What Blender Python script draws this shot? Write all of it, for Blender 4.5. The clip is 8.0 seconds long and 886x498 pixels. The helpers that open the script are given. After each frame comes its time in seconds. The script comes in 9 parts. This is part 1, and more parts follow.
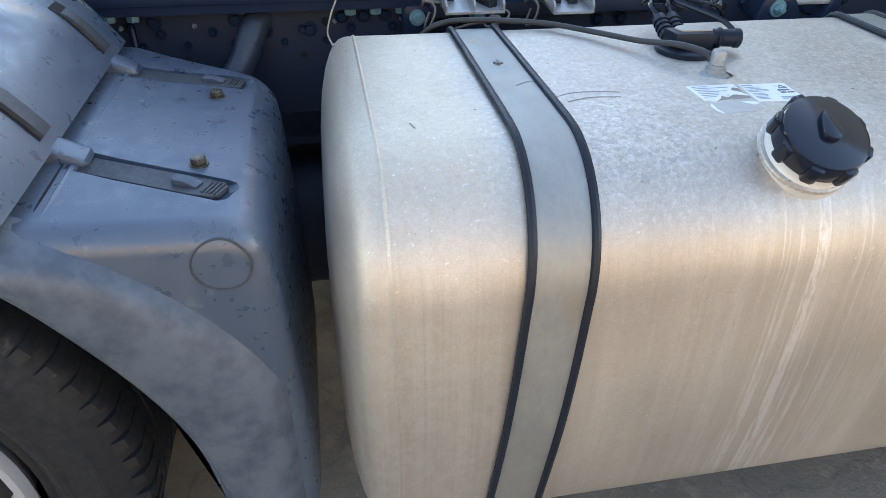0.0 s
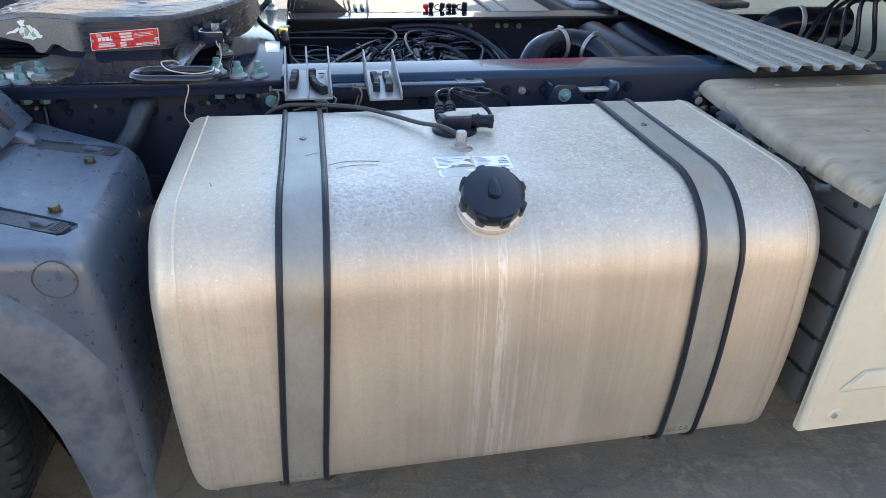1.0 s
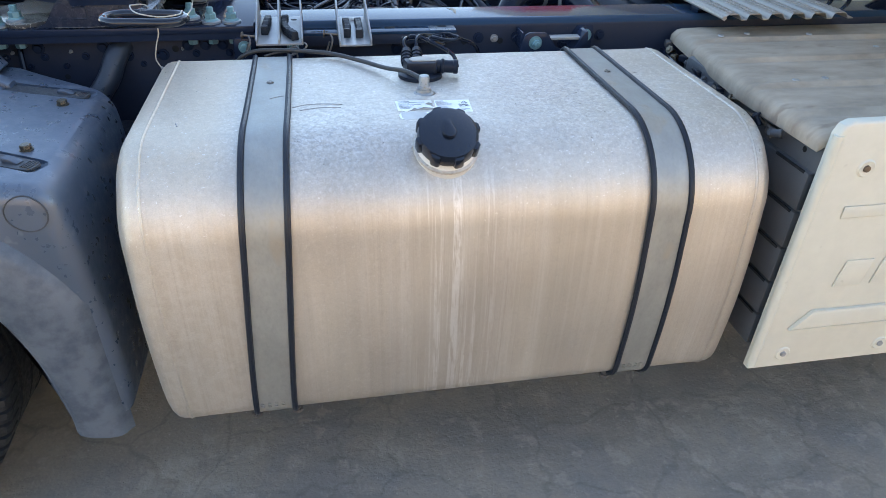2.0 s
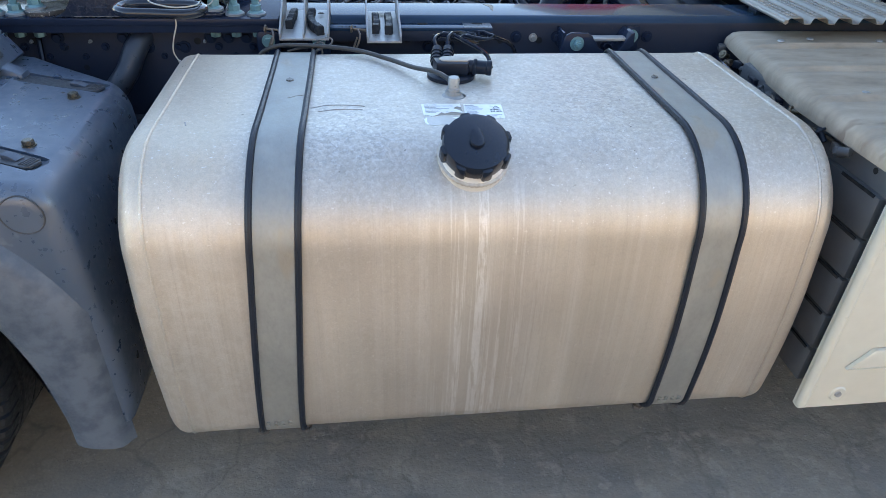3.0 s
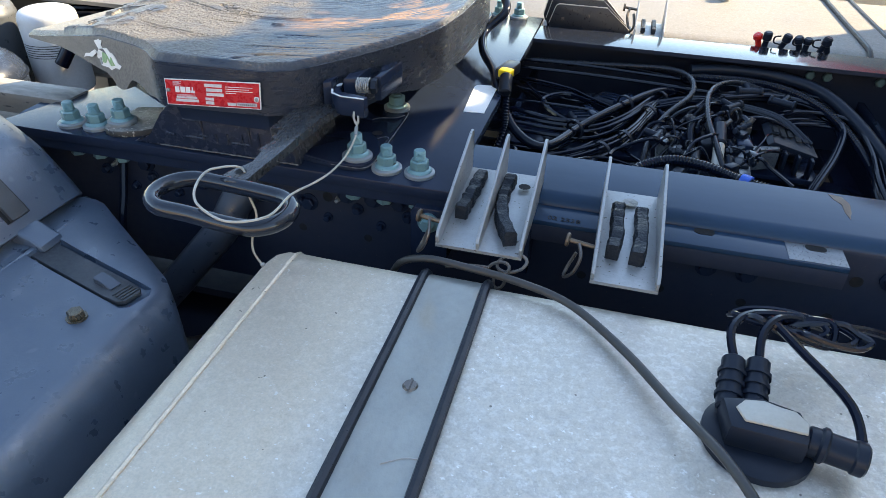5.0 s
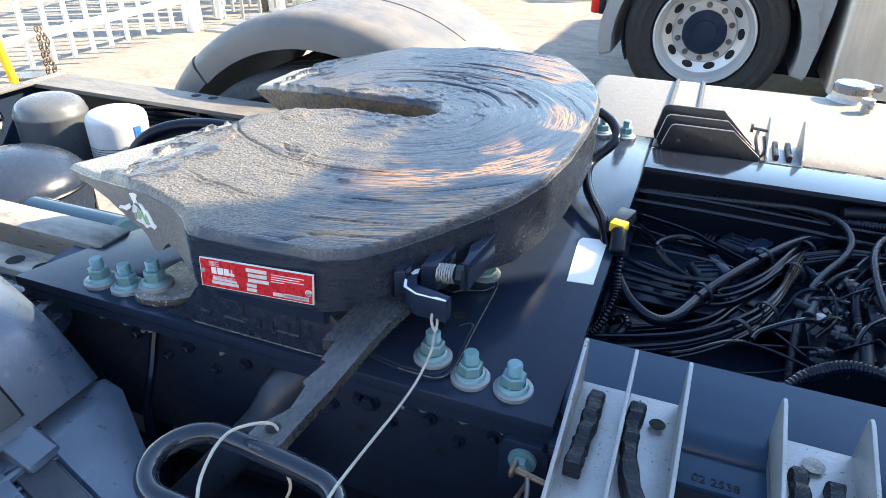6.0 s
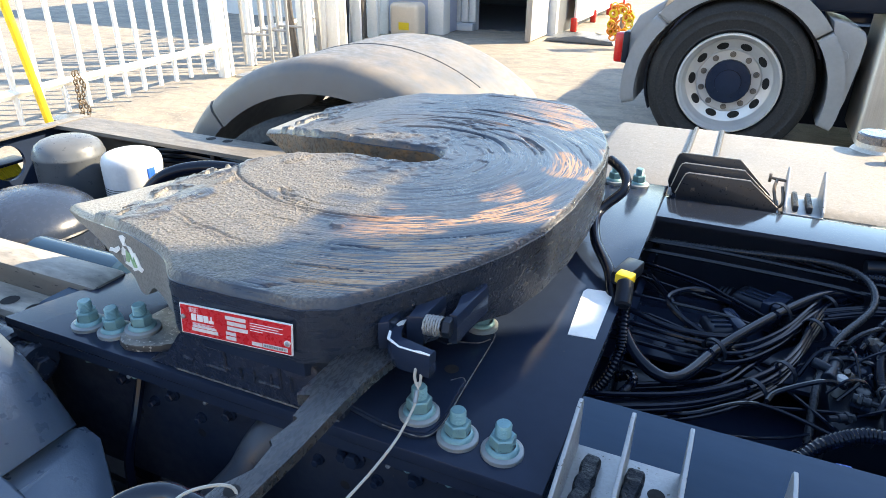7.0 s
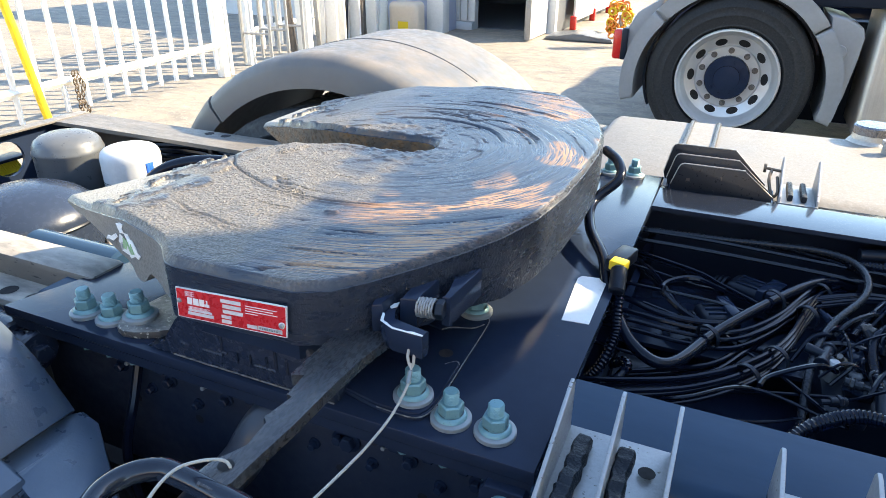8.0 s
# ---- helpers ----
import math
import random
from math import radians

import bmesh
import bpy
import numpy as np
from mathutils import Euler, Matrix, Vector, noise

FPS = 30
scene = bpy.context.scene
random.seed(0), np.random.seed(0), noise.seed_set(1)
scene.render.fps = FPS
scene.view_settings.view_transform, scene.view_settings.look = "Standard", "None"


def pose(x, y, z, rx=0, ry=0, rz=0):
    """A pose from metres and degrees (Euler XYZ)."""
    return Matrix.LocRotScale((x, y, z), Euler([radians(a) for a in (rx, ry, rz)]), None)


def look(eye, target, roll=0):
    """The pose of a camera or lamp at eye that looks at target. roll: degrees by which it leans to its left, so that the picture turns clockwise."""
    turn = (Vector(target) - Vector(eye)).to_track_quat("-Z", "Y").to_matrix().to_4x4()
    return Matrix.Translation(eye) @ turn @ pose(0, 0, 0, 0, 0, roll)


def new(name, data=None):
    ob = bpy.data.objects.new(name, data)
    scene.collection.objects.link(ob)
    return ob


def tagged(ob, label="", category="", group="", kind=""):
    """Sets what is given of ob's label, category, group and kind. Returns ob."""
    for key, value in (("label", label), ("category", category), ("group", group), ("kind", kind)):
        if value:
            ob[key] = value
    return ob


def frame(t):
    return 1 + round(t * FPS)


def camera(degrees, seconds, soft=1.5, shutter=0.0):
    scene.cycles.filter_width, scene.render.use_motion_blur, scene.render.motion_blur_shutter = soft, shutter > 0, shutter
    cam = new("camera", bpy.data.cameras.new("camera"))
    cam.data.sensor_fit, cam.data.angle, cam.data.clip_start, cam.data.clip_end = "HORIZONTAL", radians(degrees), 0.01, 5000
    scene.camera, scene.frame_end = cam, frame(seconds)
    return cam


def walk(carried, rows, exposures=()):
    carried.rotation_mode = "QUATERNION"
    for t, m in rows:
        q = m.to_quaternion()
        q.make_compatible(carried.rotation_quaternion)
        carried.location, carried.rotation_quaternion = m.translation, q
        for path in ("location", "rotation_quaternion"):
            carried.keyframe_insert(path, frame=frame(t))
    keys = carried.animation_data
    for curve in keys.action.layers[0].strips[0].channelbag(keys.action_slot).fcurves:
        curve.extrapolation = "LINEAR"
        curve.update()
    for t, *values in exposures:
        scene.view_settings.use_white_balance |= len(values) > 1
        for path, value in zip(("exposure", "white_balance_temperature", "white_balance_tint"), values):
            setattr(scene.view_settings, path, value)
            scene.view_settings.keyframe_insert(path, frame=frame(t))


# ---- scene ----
cam = camera(67.8, 8.0, soft=0.4)
METRES, EYE, TILT, LEAN, TURN = 1.9, 1.5, -32.0, 0.0, 0.0
EXPOSURE = [(0, 2.08, 7800, 11), (1.5, 2.08, 7550, 11), (3.0, 2.0, 7350, 10), (4.0, 1.82, 7300, 9), (4.5, 1.79, 8050, 9), (5.8, 2.22, 6850, 8), (6.0, 2.17, 6900, 8), (6.5, 2.03, 7100, 8), (8, 2.05, 7000, 8)]
PATH = [
    (0, (-0.179, -1.23, 1.332), (0.125, 0.381, 0.185), 1.0),
    (0.5, (-0.038, -1.427, 1.431), (0.298, 0.166, 0.27), 1.5),
    (1, (0.105, -1.565, 1.468), (0.441, 0.134, 0.468), 1.6),
    (1.2, (0.125, -1.605, 1.462), (0.479, 0.112, 0.501), 1.6),
    (1.5, (0.154, -1.631, 1.465), (0.497, 0.042, 0.424), 1.8),
    (1.7, (0.16, -1.637, 1.468), (0.501, 0.005, 0.378), 1.8),
    (3, (0.202, -1.54, 1.442), (0.425, 0.103, 0.324), 2.2),
    (3.5, (0.18, -1.363, 1.455), (0.397, 0.283, 0.339), 1.8),
    (4, (0.221, -1.15, 1.43), (0.388, 0.496, 0.306), 2.0),
    (4.5, (0.281, -0.949, 1.455), (0.019, 0.689, 0.337), 1.2),
    (4.7, (0.26, -0.867, 1.452), (-0.096, 0.749, 0.328), 1.4),
    (5.8, (0.079, -0.496, 1.488), (-0.434, 1.096, 0.391), 1.1),
    (6, (0.09, -0.485, 1.495), (-0.544, 1.139, 0.515), 0.8),
    (6.5, (0.11, -0.465, 1.493), (-0.619, 1.183, 0.626), 0.7),
    (7, (0.113, -0.444, 1.487), (-0.616, 1.207, 0.624), 0.7),
    (7.5, (0.116, -0.448, 1.491), (-0.616, 1.199, 0.624), 0.7),
    (8, (0.126, -0.453, 1.475), (-0.605, 1.196, 0.612), 0.4),
]
walk(cam, [(t, look(eye, target, roll)) for t, eye, target, roll in PATH], EXPOSURE)

# ---- light ----
SUN_DIR = Vector((0.81, 0.585, 0.65)).normalized()
world = bpy.data.worlds.new("world")
scene.world = world
world.use_nodes = True
wn = world.node_tree
sky = wn.nodes.new("ShaderNodeTexSky")
sky.sky_type = "NISHITA"
sky.sun_disc = False
sky.dust_density = 0.2
sky.air_density = 1.0
sky.ozone_density = 2.3
sky.sun_elevation = math.asin(SUN_DIR.z)
sky.sun_rotation = math.atan2(SUN_DIR.x, SUN_DIR.y)
wn.links.new(sky.outputs[0], wn.nodes["Background"].inputs[0])
wn.nodes["Background"].inputs[1].default_value = 0.168
sun = new("sun", bpy.data.lights.new("sun", "SUN"))
sun.data.energy = 4.3
sun.data.angle = radians(0.6)
sun.data.color = (1.0, 0.86, 0.65)
sun.matrix_world = look(SUN_DIR * 30, (0, 0, 0))

# ---- materials ----
GROUND = 0.15
MATS = {}


def mat(name, c1, c2=None, rough=0.5, metal=0.0, scale=8.0, stretch=(1, 1, 1), bump=0.0, bscale=60.0, fine=0.25, specks=None, speck_scale=90.0, speck_cut=0.66, dust=None, dust_amount=0.5, contrast=0.25, rvar=0.15, spec=0.5):
    """Two-scale noise colour with grain, optional specks, optional dust on faces that look up, and fine relief."""
    if name in MATS:
        return MATS[name]
    m = bpy.data.materials.new(name)
    m.use_nodes = True
    nt = m.node_tree
    N, L = nt.nodes, nt.links
    bsdf = N["Principled BSDF"]
    tc = N.new("ShaderNodeTexCoord")
    mp = N.new("ShaderNodeMapping")
    mp.inputs["Scale"].default_value = stretch
    L.new(tc.outputs["Object"], mp.inputs[0])

    def noise_node(sc, detail, vec=mp):
        n = N.new("ShaderNodeTexNoise")
        n.inputs["Scale"].default_value = sc
        n.inputs["Detail"].default_value = detail
        n.inputs["Roughness"].default_value = 0.6
        L.new(vec.outputs[0], n.inputs["Vector"])
        return n

    def mixc(fac, a, b):
        x = N.new("ShaderNodeMix")
        x.data_type = "RGBA"
        for sock, v in ((x.inputs[0], fac), (x.inputs[6], a), (x.inputs[7], b)):
            if isinstance(v, (int, float)):
                sock.default_value = v
            elif isinstance(v, tuple):
                sock.default_value = (*v, 1)
            else:
                L.new(v, sock)
        return x.outputs[2]

    def ramp(src, lo, hi):
        r = N.new("ShaderNodeMapRange")
        r.inputs[1].default_value, r.inputs[2].default_value = lo, hi
        L.new(src, r.inputs[0])
        return r.outputs[0]

    c2 = c2 or tuple(0.75 * v for v in c1)
    big = noise_node(scale, 4)
    f = ramp(big.outputs[0], 0.5 - contrast, 0.5 + contrast)
    col = mixc(f, tuple(c1), tuple(c2))
    grain = noise_node(scale * 9, 3)
    g = ramp(grain.outputs[0], 0.3, 0.7)
    mean = tuple((a + b) / 2 for a, b in zip(c1, c2))
    gcol = mixc(g, tuple(0.8 * v for v in mean), tuple(min(1, 1.2 * v) for v in mean))
    col = mixc(fine, col, gcol)
    if specks:
        sp = noise_node(speck_scale, 2)
        sf = ramp(sp.outputs[0], speck_cut, speck_cut + 0.06)
        col = mixc(sf, col, tuple(specks))
    if dust:
        geo = N.new("ShaderNodeNewGeometry")
        sx = N.new("ShaderNodeSeparateXYZ")
        L.new(geo.outputs["Normal"], sx.inputs[0])
        dn = noise_node(scale * 2.3, 5)
        ad = N.new("ShaderNodeMath")
        ad.operation = "MULTIPLY"
        L.new(ramp(sx.outputs[2], 0.2, 1.0), ad.inputs[0])
        L.new(ramp(dn.outputs[0], 0.35, 0.75), ad.inputs[1])
        ad2 = N.new("ShaderNodeMath")
        ad2.operation = "MULTIPLY"
        L.new(ad.outputs[0], ad2.inputs[0])
        ad2.inputs[1].default_value = dust_amount
        col = mixc(ad2.outputs[0], col, tuple(dust))
    L.new(col, bsdf.inputs["Base Color"])
    rr = N.new("ShaderNodeMapRange")
    rr.inputs[3].default_value, rr.inputs[4].default_value = max(0.03, rough - rvar), min(1, rough + rvar)
    rr.inputs[1].default_value, rr.inputs[2].default_value = 0.3, 0.7
    L.new(grain.outputs[0], rr.inputs[0])
    L.new(rr.outputs[0], bsdf.inputs["Roughness"])
    bsdf.inputs["Metallic"].default_value = metal
    bsdf.inputs["Specular IOR Level"].default_value = spec
    if bump:
        bn = noise_node(bscale, 4)
        b = N.new("ShaderNodeBump")
        b.inputs["Strength"].default_value = bump
        b.inputs["Distance"].default_value = 0.004
        L.new(bn.outputs[0], b.inputs["Height"])
        L.new(b.outputs[0], bsdf.inputs["Normal"])
    MATS[name] = m
    return m


M_STRAP = mat("strap_steel", (0.40, 0.395, 0.36), (0.275, 0.275, 0.255), rough=0.5, metal=0.65, scale=11, stretch=(1.6, 1, 1), bump=0.14, bscale=130, fine=0.45, rvar=0.12, specks=(0.35, 0.318, 0.265), speck_scale=8, speck_cut=0.60, dust=(0.29, 0.25, 0.20), dust_amount=0.3, contrast=0.17)
M_RUBBER = mat("rubber", (0.007, 0.010, 0.017), (0.013, 0.017, 0.026), rough=0.42, scale=25, bump=0.1, dust=(0.08, 0.08, 0.078), dust_amount=0.03, spec=0.35)
M_CAP = mat("cap_plastic", (0.006, 0.009, 0.017), (0.009, 0.013, 0.023), rough=0.16, scale=12, dust=(0.1, 0.1, 0.1), dust_amount=0.02, fine=0.1, rvar=0.06)
M_BLACK = mat("chassis_black", (0.012, 0.019, 0.038), (0.018, 0.027, 0.050), rough=0.14, scale=6, bump=0.02, bscale=70, dust=(0.09, 0.09, 0.09), dust_amount=0.03, specks=(0.045, 0.045, 0.045), speck_scale=140, speck_cut=0.74, rvar=0.04, spec=0.16)
# dark paint with the blue of the reflected sky put into its base
M_RAILTOP = mat("sky_blued_paint", (0.014, 0.036, 0.068), (0.021, 0.046, 0.084), rough=0.10, scale=5, stretch=(1, 4, 4), bump=0.012, fine=0.12, dust=(0.25, 0.24, 0.22), dust_amount=0.02, rvar=0.03, spec=0.18)
M_GLOSS = mat("handle_paint", (0.009, 0.012, 0.020), (0.014, 0.018, 0.028), rough=0.10, scale=9, bump=0.02, fine=0.15, rvar=0.05, spec=0.5)
M_PAD = mat("pad_rubber", (0.007, 0.011, 0.017), (0.013, 0.018, 0.026), rough=0.5, scale=40, bump=0.8, bscale=170, spec=0.3)
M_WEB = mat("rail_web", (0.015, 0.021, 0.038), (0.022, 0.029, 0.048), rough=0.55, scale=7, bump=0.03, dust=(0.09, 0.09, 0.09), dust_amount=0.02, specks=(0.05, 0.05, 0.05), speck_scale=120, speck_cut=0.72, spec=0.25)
M_RAILDUST = mat("dusty_rail", (0.085, 0.078, 0.070), (0.17, 0.152, 0.130), rough=0.5, scale=5, stretch=(1, 5, 5), bump=0.12, bscale=160, fine=0.4, dust=(0.29, 0.25, 0.20), dust_amount=0.65, specks=(0.05, 0.05, 0.05), speck_scale=70, speck_cut=0.66)
# near copy of the dusty rail, its dust paled to stand in for sunlight
M_RAILSUN = mat("sun_paled_dusty_rail", (0.11, 0.102, 0.092), (0.24, 0.218, 0.188), rough=0.5, scale=6, stretch=(1, 3, 3), bump=0.12, bscale=160, fine=0.4, dust=(0.52, 0.46, 0.38), dust_amount=0.95, specks=(0.05, 0.05, 0.05), speck_scale=60, speck_cut=0.64)
M_CAST = mat("cast_black", (0.012, 0.018, 0.034), (0.018, 0.025, 0.044), rough=0.24, scale=9, bump=0.35, bscale=230, dust=(0.2, 0.19, 0.18), dust_amount=0.1, specks=(0.05, 0.05, 0.055), speck_scale=180, speck_cut=0.70, spec=0.35)
M_LUG = mat("dusty_casting", (0.03, 0.03, 0.031), (0.06, 0.058, 0.056), rough=0.5, scale=12, bump=0.5, bscale=190, dust=(0.40, 0.375, 0.33), dust_amount=0.9, specks=(0.45, 0.42, 0.37), speck_scale=220, speck_cut=0.60)
M_DARK = mat("dark_part", (0.006, 0.010, 0.019), (0.011, 0.016, 0.027), rough=0.36, scale=14, bump=0.04, rvar=0.06, spec=0.22, dust=(0.08, 0.08, 0.08), dust_amount=0.03)
# fender plastic with the blue of open shade put into its base
M_FENDER = mat("fender_plastic", (0.040, 0.062, 0.096), (0.063, 0.088, 0.125), rough=0.37, scale=5, bump=0.07, bscale=320, fine=0.25, dust=(0.24, 0.235, 0.225), dust_amount=0.12, specks=(0.10, 0.12, 0.15), speck_scale=30, speck_cut=0.66, spec=1.0, contrast=0.18)
M_LIP = mat("scuffed_lip", (0.042, 0.058, 0.082), (0.100, 0.120, 0.145), rough=0.48, scale=26, bump=0.10, bscale=260, fine=0.3, spec=0.6, contrast=0.11)
# copy for the far fender: neutral as in sun, with tan dust
M_FENDER2 = mat("sunlit_dusty_fender", (0.095, 0.096, 0.098), (0.135, 0.133, 0.130), rough=0.5, scale=5, bump=0.07, bscale=320, fine=0.25, dust=(0.30, 0.235, 0.165), dust_amount=0.6, spec=0.4)
M_FENDER3 = mat("pale_fender", (0.20, 0.205, 0.215), (0.26, 0.262, 0.265), rough=0.5, scale=5, bump=0.07, bscale=320, fine=0.25, dust=(0.36, 0.33, 0.28), dust_amount=0.3, spec=0.4)
M_PIPE = mat("pipe_paint", (0.020, 0.027, 0.041), (0.034, 0.041, 0.055), rough=0.4, scale=9)
M_NECK = mat("cast_neck", (0.74, 0.71, 0.66), (0.62, 0.59, 0.54), rough=0.55, metal=0.3, scale=30, bump=0.1)
M_LATCH = mat("latch_rubber", (0.030, 0.033, 0.038), (0.052, 0.055, 0.06), rough=0.5, scale=20, bump=0.05, dust=(0.12, 0.125, 0.13), dust_amount=0.15)
M_TYRE = mat("tyre_rubber", (0.006, 0.007, 0.009), (0.011, 0.012, 0.014), rough=0.7, scale=10, bump=0.12, bscale=90, specks=(0.035, 0.034, 0.033), speck_scale=50, speck_cut=0.68)
M_RIM = mat("rim_silver", (0.58, 0.58, 0.58), (0.50, 0.50, 0.50), rough=0.36, metal=0.5, scale=8, fine=0.08, rvar=0.03)
M_STEEL = mat("galvanised", (0.40, 0.40, 0.395), (0.27, 0.27, 0.265), rough=0.45, metal=0.55, scale=30, bump=0.15, bscale=150, specks=(0.10, 0.085, 0.07), speck_scale=190, speck_cut=0.66, fine=0.5)
M_BOLT = mat("zinc_bolt", (0.18, 0.33, 0.35), (0.12, 0.235, 0.255), rough=0.4, metal=0.25, scale=60, bump=0.1, bscale=300)
M_WASHER = mat("zinc_washer", (0.27, 0.30, 0.31), (0.19, 0.21, 0.22), rough=0.5, metal=0.3, scale=70, bump=0.1, bscale=300)
M_SCUFF = mat("scuffed_bar", (0.10, 0.11, 0.125), (0.20, 0.205, 0.21), rough=0.35, metal=0.4, scale=45, bump=0.08, contrast=0.15)
M_RUSTBOLT = mat("brown_bolt", (0.19, 0.145, 0.105), (0.10, 0.078, 0.06), rough=0.45, metal=0.6, scale=80)
M_FBOLT = mat("tarnished_bolt", (0.20, 0.165, 0.115), (0.09, 0.075, 0.06), rough=0.32, metal=0.75, scale=70, bump=0.1, bscale=300)
M_BARE = mat("worn_steel", (0.205, 0.180, 0.160), (0.115, 0.102, 0.095), rough=0.38, metal=0.6, scale=14, stretch=(4, 1, 1), bump=0.1, specks=(0.24, 0.17, 0.12), speck_scale=30, speck_cut=0.7)
M_LEVER = mat("lever_steel", (0.105, 0.097, 0.092), (0.036, 0.040, 0.050), rough=0.28, metal=0.55, scale=14, contrast=0.15, stretch=(3, 1, 1), bump=0.08, bscale=140, specks=(0.17, 0.10, 0.06), speck_scale=45, speck_cut=0.70, fine=0.35, rvar=0.1)
M_OLDPLATE = mat("old_plate", (0.016, 0.018, 0.024), (0.030, 0.030, 0.034), rough=0.38, metal=0.1, scale=18, bump=0.1, specks=(0.14, 0.11, 0.085), speck_scale=60, speck_cut=0.68)
M_WIRE = mat("wire_sheath", (0.46, 0.42, 0.36), (0.34, 0.31, 0.26), rough=0.5, scale=40)
M_CABLE = mat("cable_black", (0.003, 0.005, 0.012), (0.006, 0.009, 0.019), rough=0.14, scale=12, fine=0.1, rvar=0.05, spec=0.24)
M_HOSE = mat("hose_rubber", (0.013, 0.016, 0.023), (0.020, 0.023, 0.030), rough=0.28, scale=30, spec=0.3)
M_GREYCABLE = mat("cable_grey", (0.042, 0.039, 0.036), (0.026, 0.025, 0.025), rough=0.45, scale=40)
M_BEIGE = mat("beige_paint", (0.60, 0.57, 0.47), (0.55, 0.52, 0.43), rough=0.42, scale=4, bump=0.03, bscale=120, fine=0.15, specks=(0.45, 0.42, 0.33), speck_scale=25, speck_cut=0.72, rvar=0.06)
M_LID = mat("lid_plastic", (0.44, 0.36, 0.275), (0.215, 0.172, 0.130), rough=0.8, scale=6, stretch=(1, 2.5, 1), bump=0.25, bscale=140, contrast=0.17, fine=0.4, dust=(0.52, 0.43, 0.33), dust_amount=0.4, specks=(0.26, 0.20, 0.15), speck_scale=9, speck_cut=0.64, spec=0.2)
M_BATTERY = mat("battery_plastic", (0.060, 0.065, 0.073), (0.090, 0.095, 0.102), rough=0.45, scale=10, bump=0.04, dust=(0.2, 0.19, 0.17), dust_amount=0.3)
M_RED = mat("red_plate", (0.55, 0.02, 0.025), (0.45, 0.015, 0.02), rough=0.3, scale=20)
M_WHITE = mat("white_print", (0.75, 0.75, 0.74), (0.68, 0.68, 0.67), rough=0.45, scale=15)
M_PAPER = mat("white_sticker", (0.84, 0.84, 0.83), (0.76, 0.76, 0.75), rough=0.4, scale=12)
M_INK = mat("ink", (0.12, 0.12, 0.125), (0.16, 0.16, 0.165), rough=0.6, scale=30)
M_GREYPRINT = mat("grey_print", (0.30, 0.30, 0.31), (0.38, 0.38, 0.39), rough=0.6, scale=30)
M_YELLOW = mat("yellow_plastic", (0.75, 0.55, 0.02), (0.65, 0.45, 0.015), rough=0.45, scale=12)
M_BLUE = mat("blue_plastic", (0.02, 0.12, 0.55), (0.015, 0.09, 0.45), rough=0.4, scale=20)
M_FENCE = mat("white_paint", (0.74, 0.73, 0.71), (0.65, 0.64, 0.61), rough=0.5, scale=4, specks=(0.45, 0.40, 0.33), speck_scale=20, speck_cut=0.74)
M_FILTER = mat("filter_paint", (0.56, 0.57, 0.58), (0.50, 0.51, 0.52), rough=0.45, scale=14)
M_WALL = mat("wall_sheet", (0.50, 0.52, 0.54), (0.45, 0.47, 0.49), rough=0.6, scale=2)
M_GREY_TANK = mat("grey_tank", (0.075, 0.082, 0.092), (0.11, 0.118, 0.125), rough=0.38, scale=8, dust=(0.24, 0.225, 0.20), dust_amount=0.16)
M_DOME = mat("dark_tank", (0.018, 0.026, 0.045), (0.026, 0.036, 0.058), rough=0.26, scale=8, dust=(0.16, 0.155, 0.145), dust_amount=0.03, rvar=0.05)
M_CREAM = mat("cream_side", (0.58, 0.49, 0.385), (0.52, 0.435, 0.335), rough=0.5, scale=3)
M_ORANGE = mat("orange_plastic", (0.75, 0.25, 0.02), (0.6, 0.18, 0.015), rough=0.5, scale=20)
M_LAMP = mat("red_lamp", (0.6, 0.02, 0.015), (0.5, 0.015, 0.012), rough=0.2, scale=20)


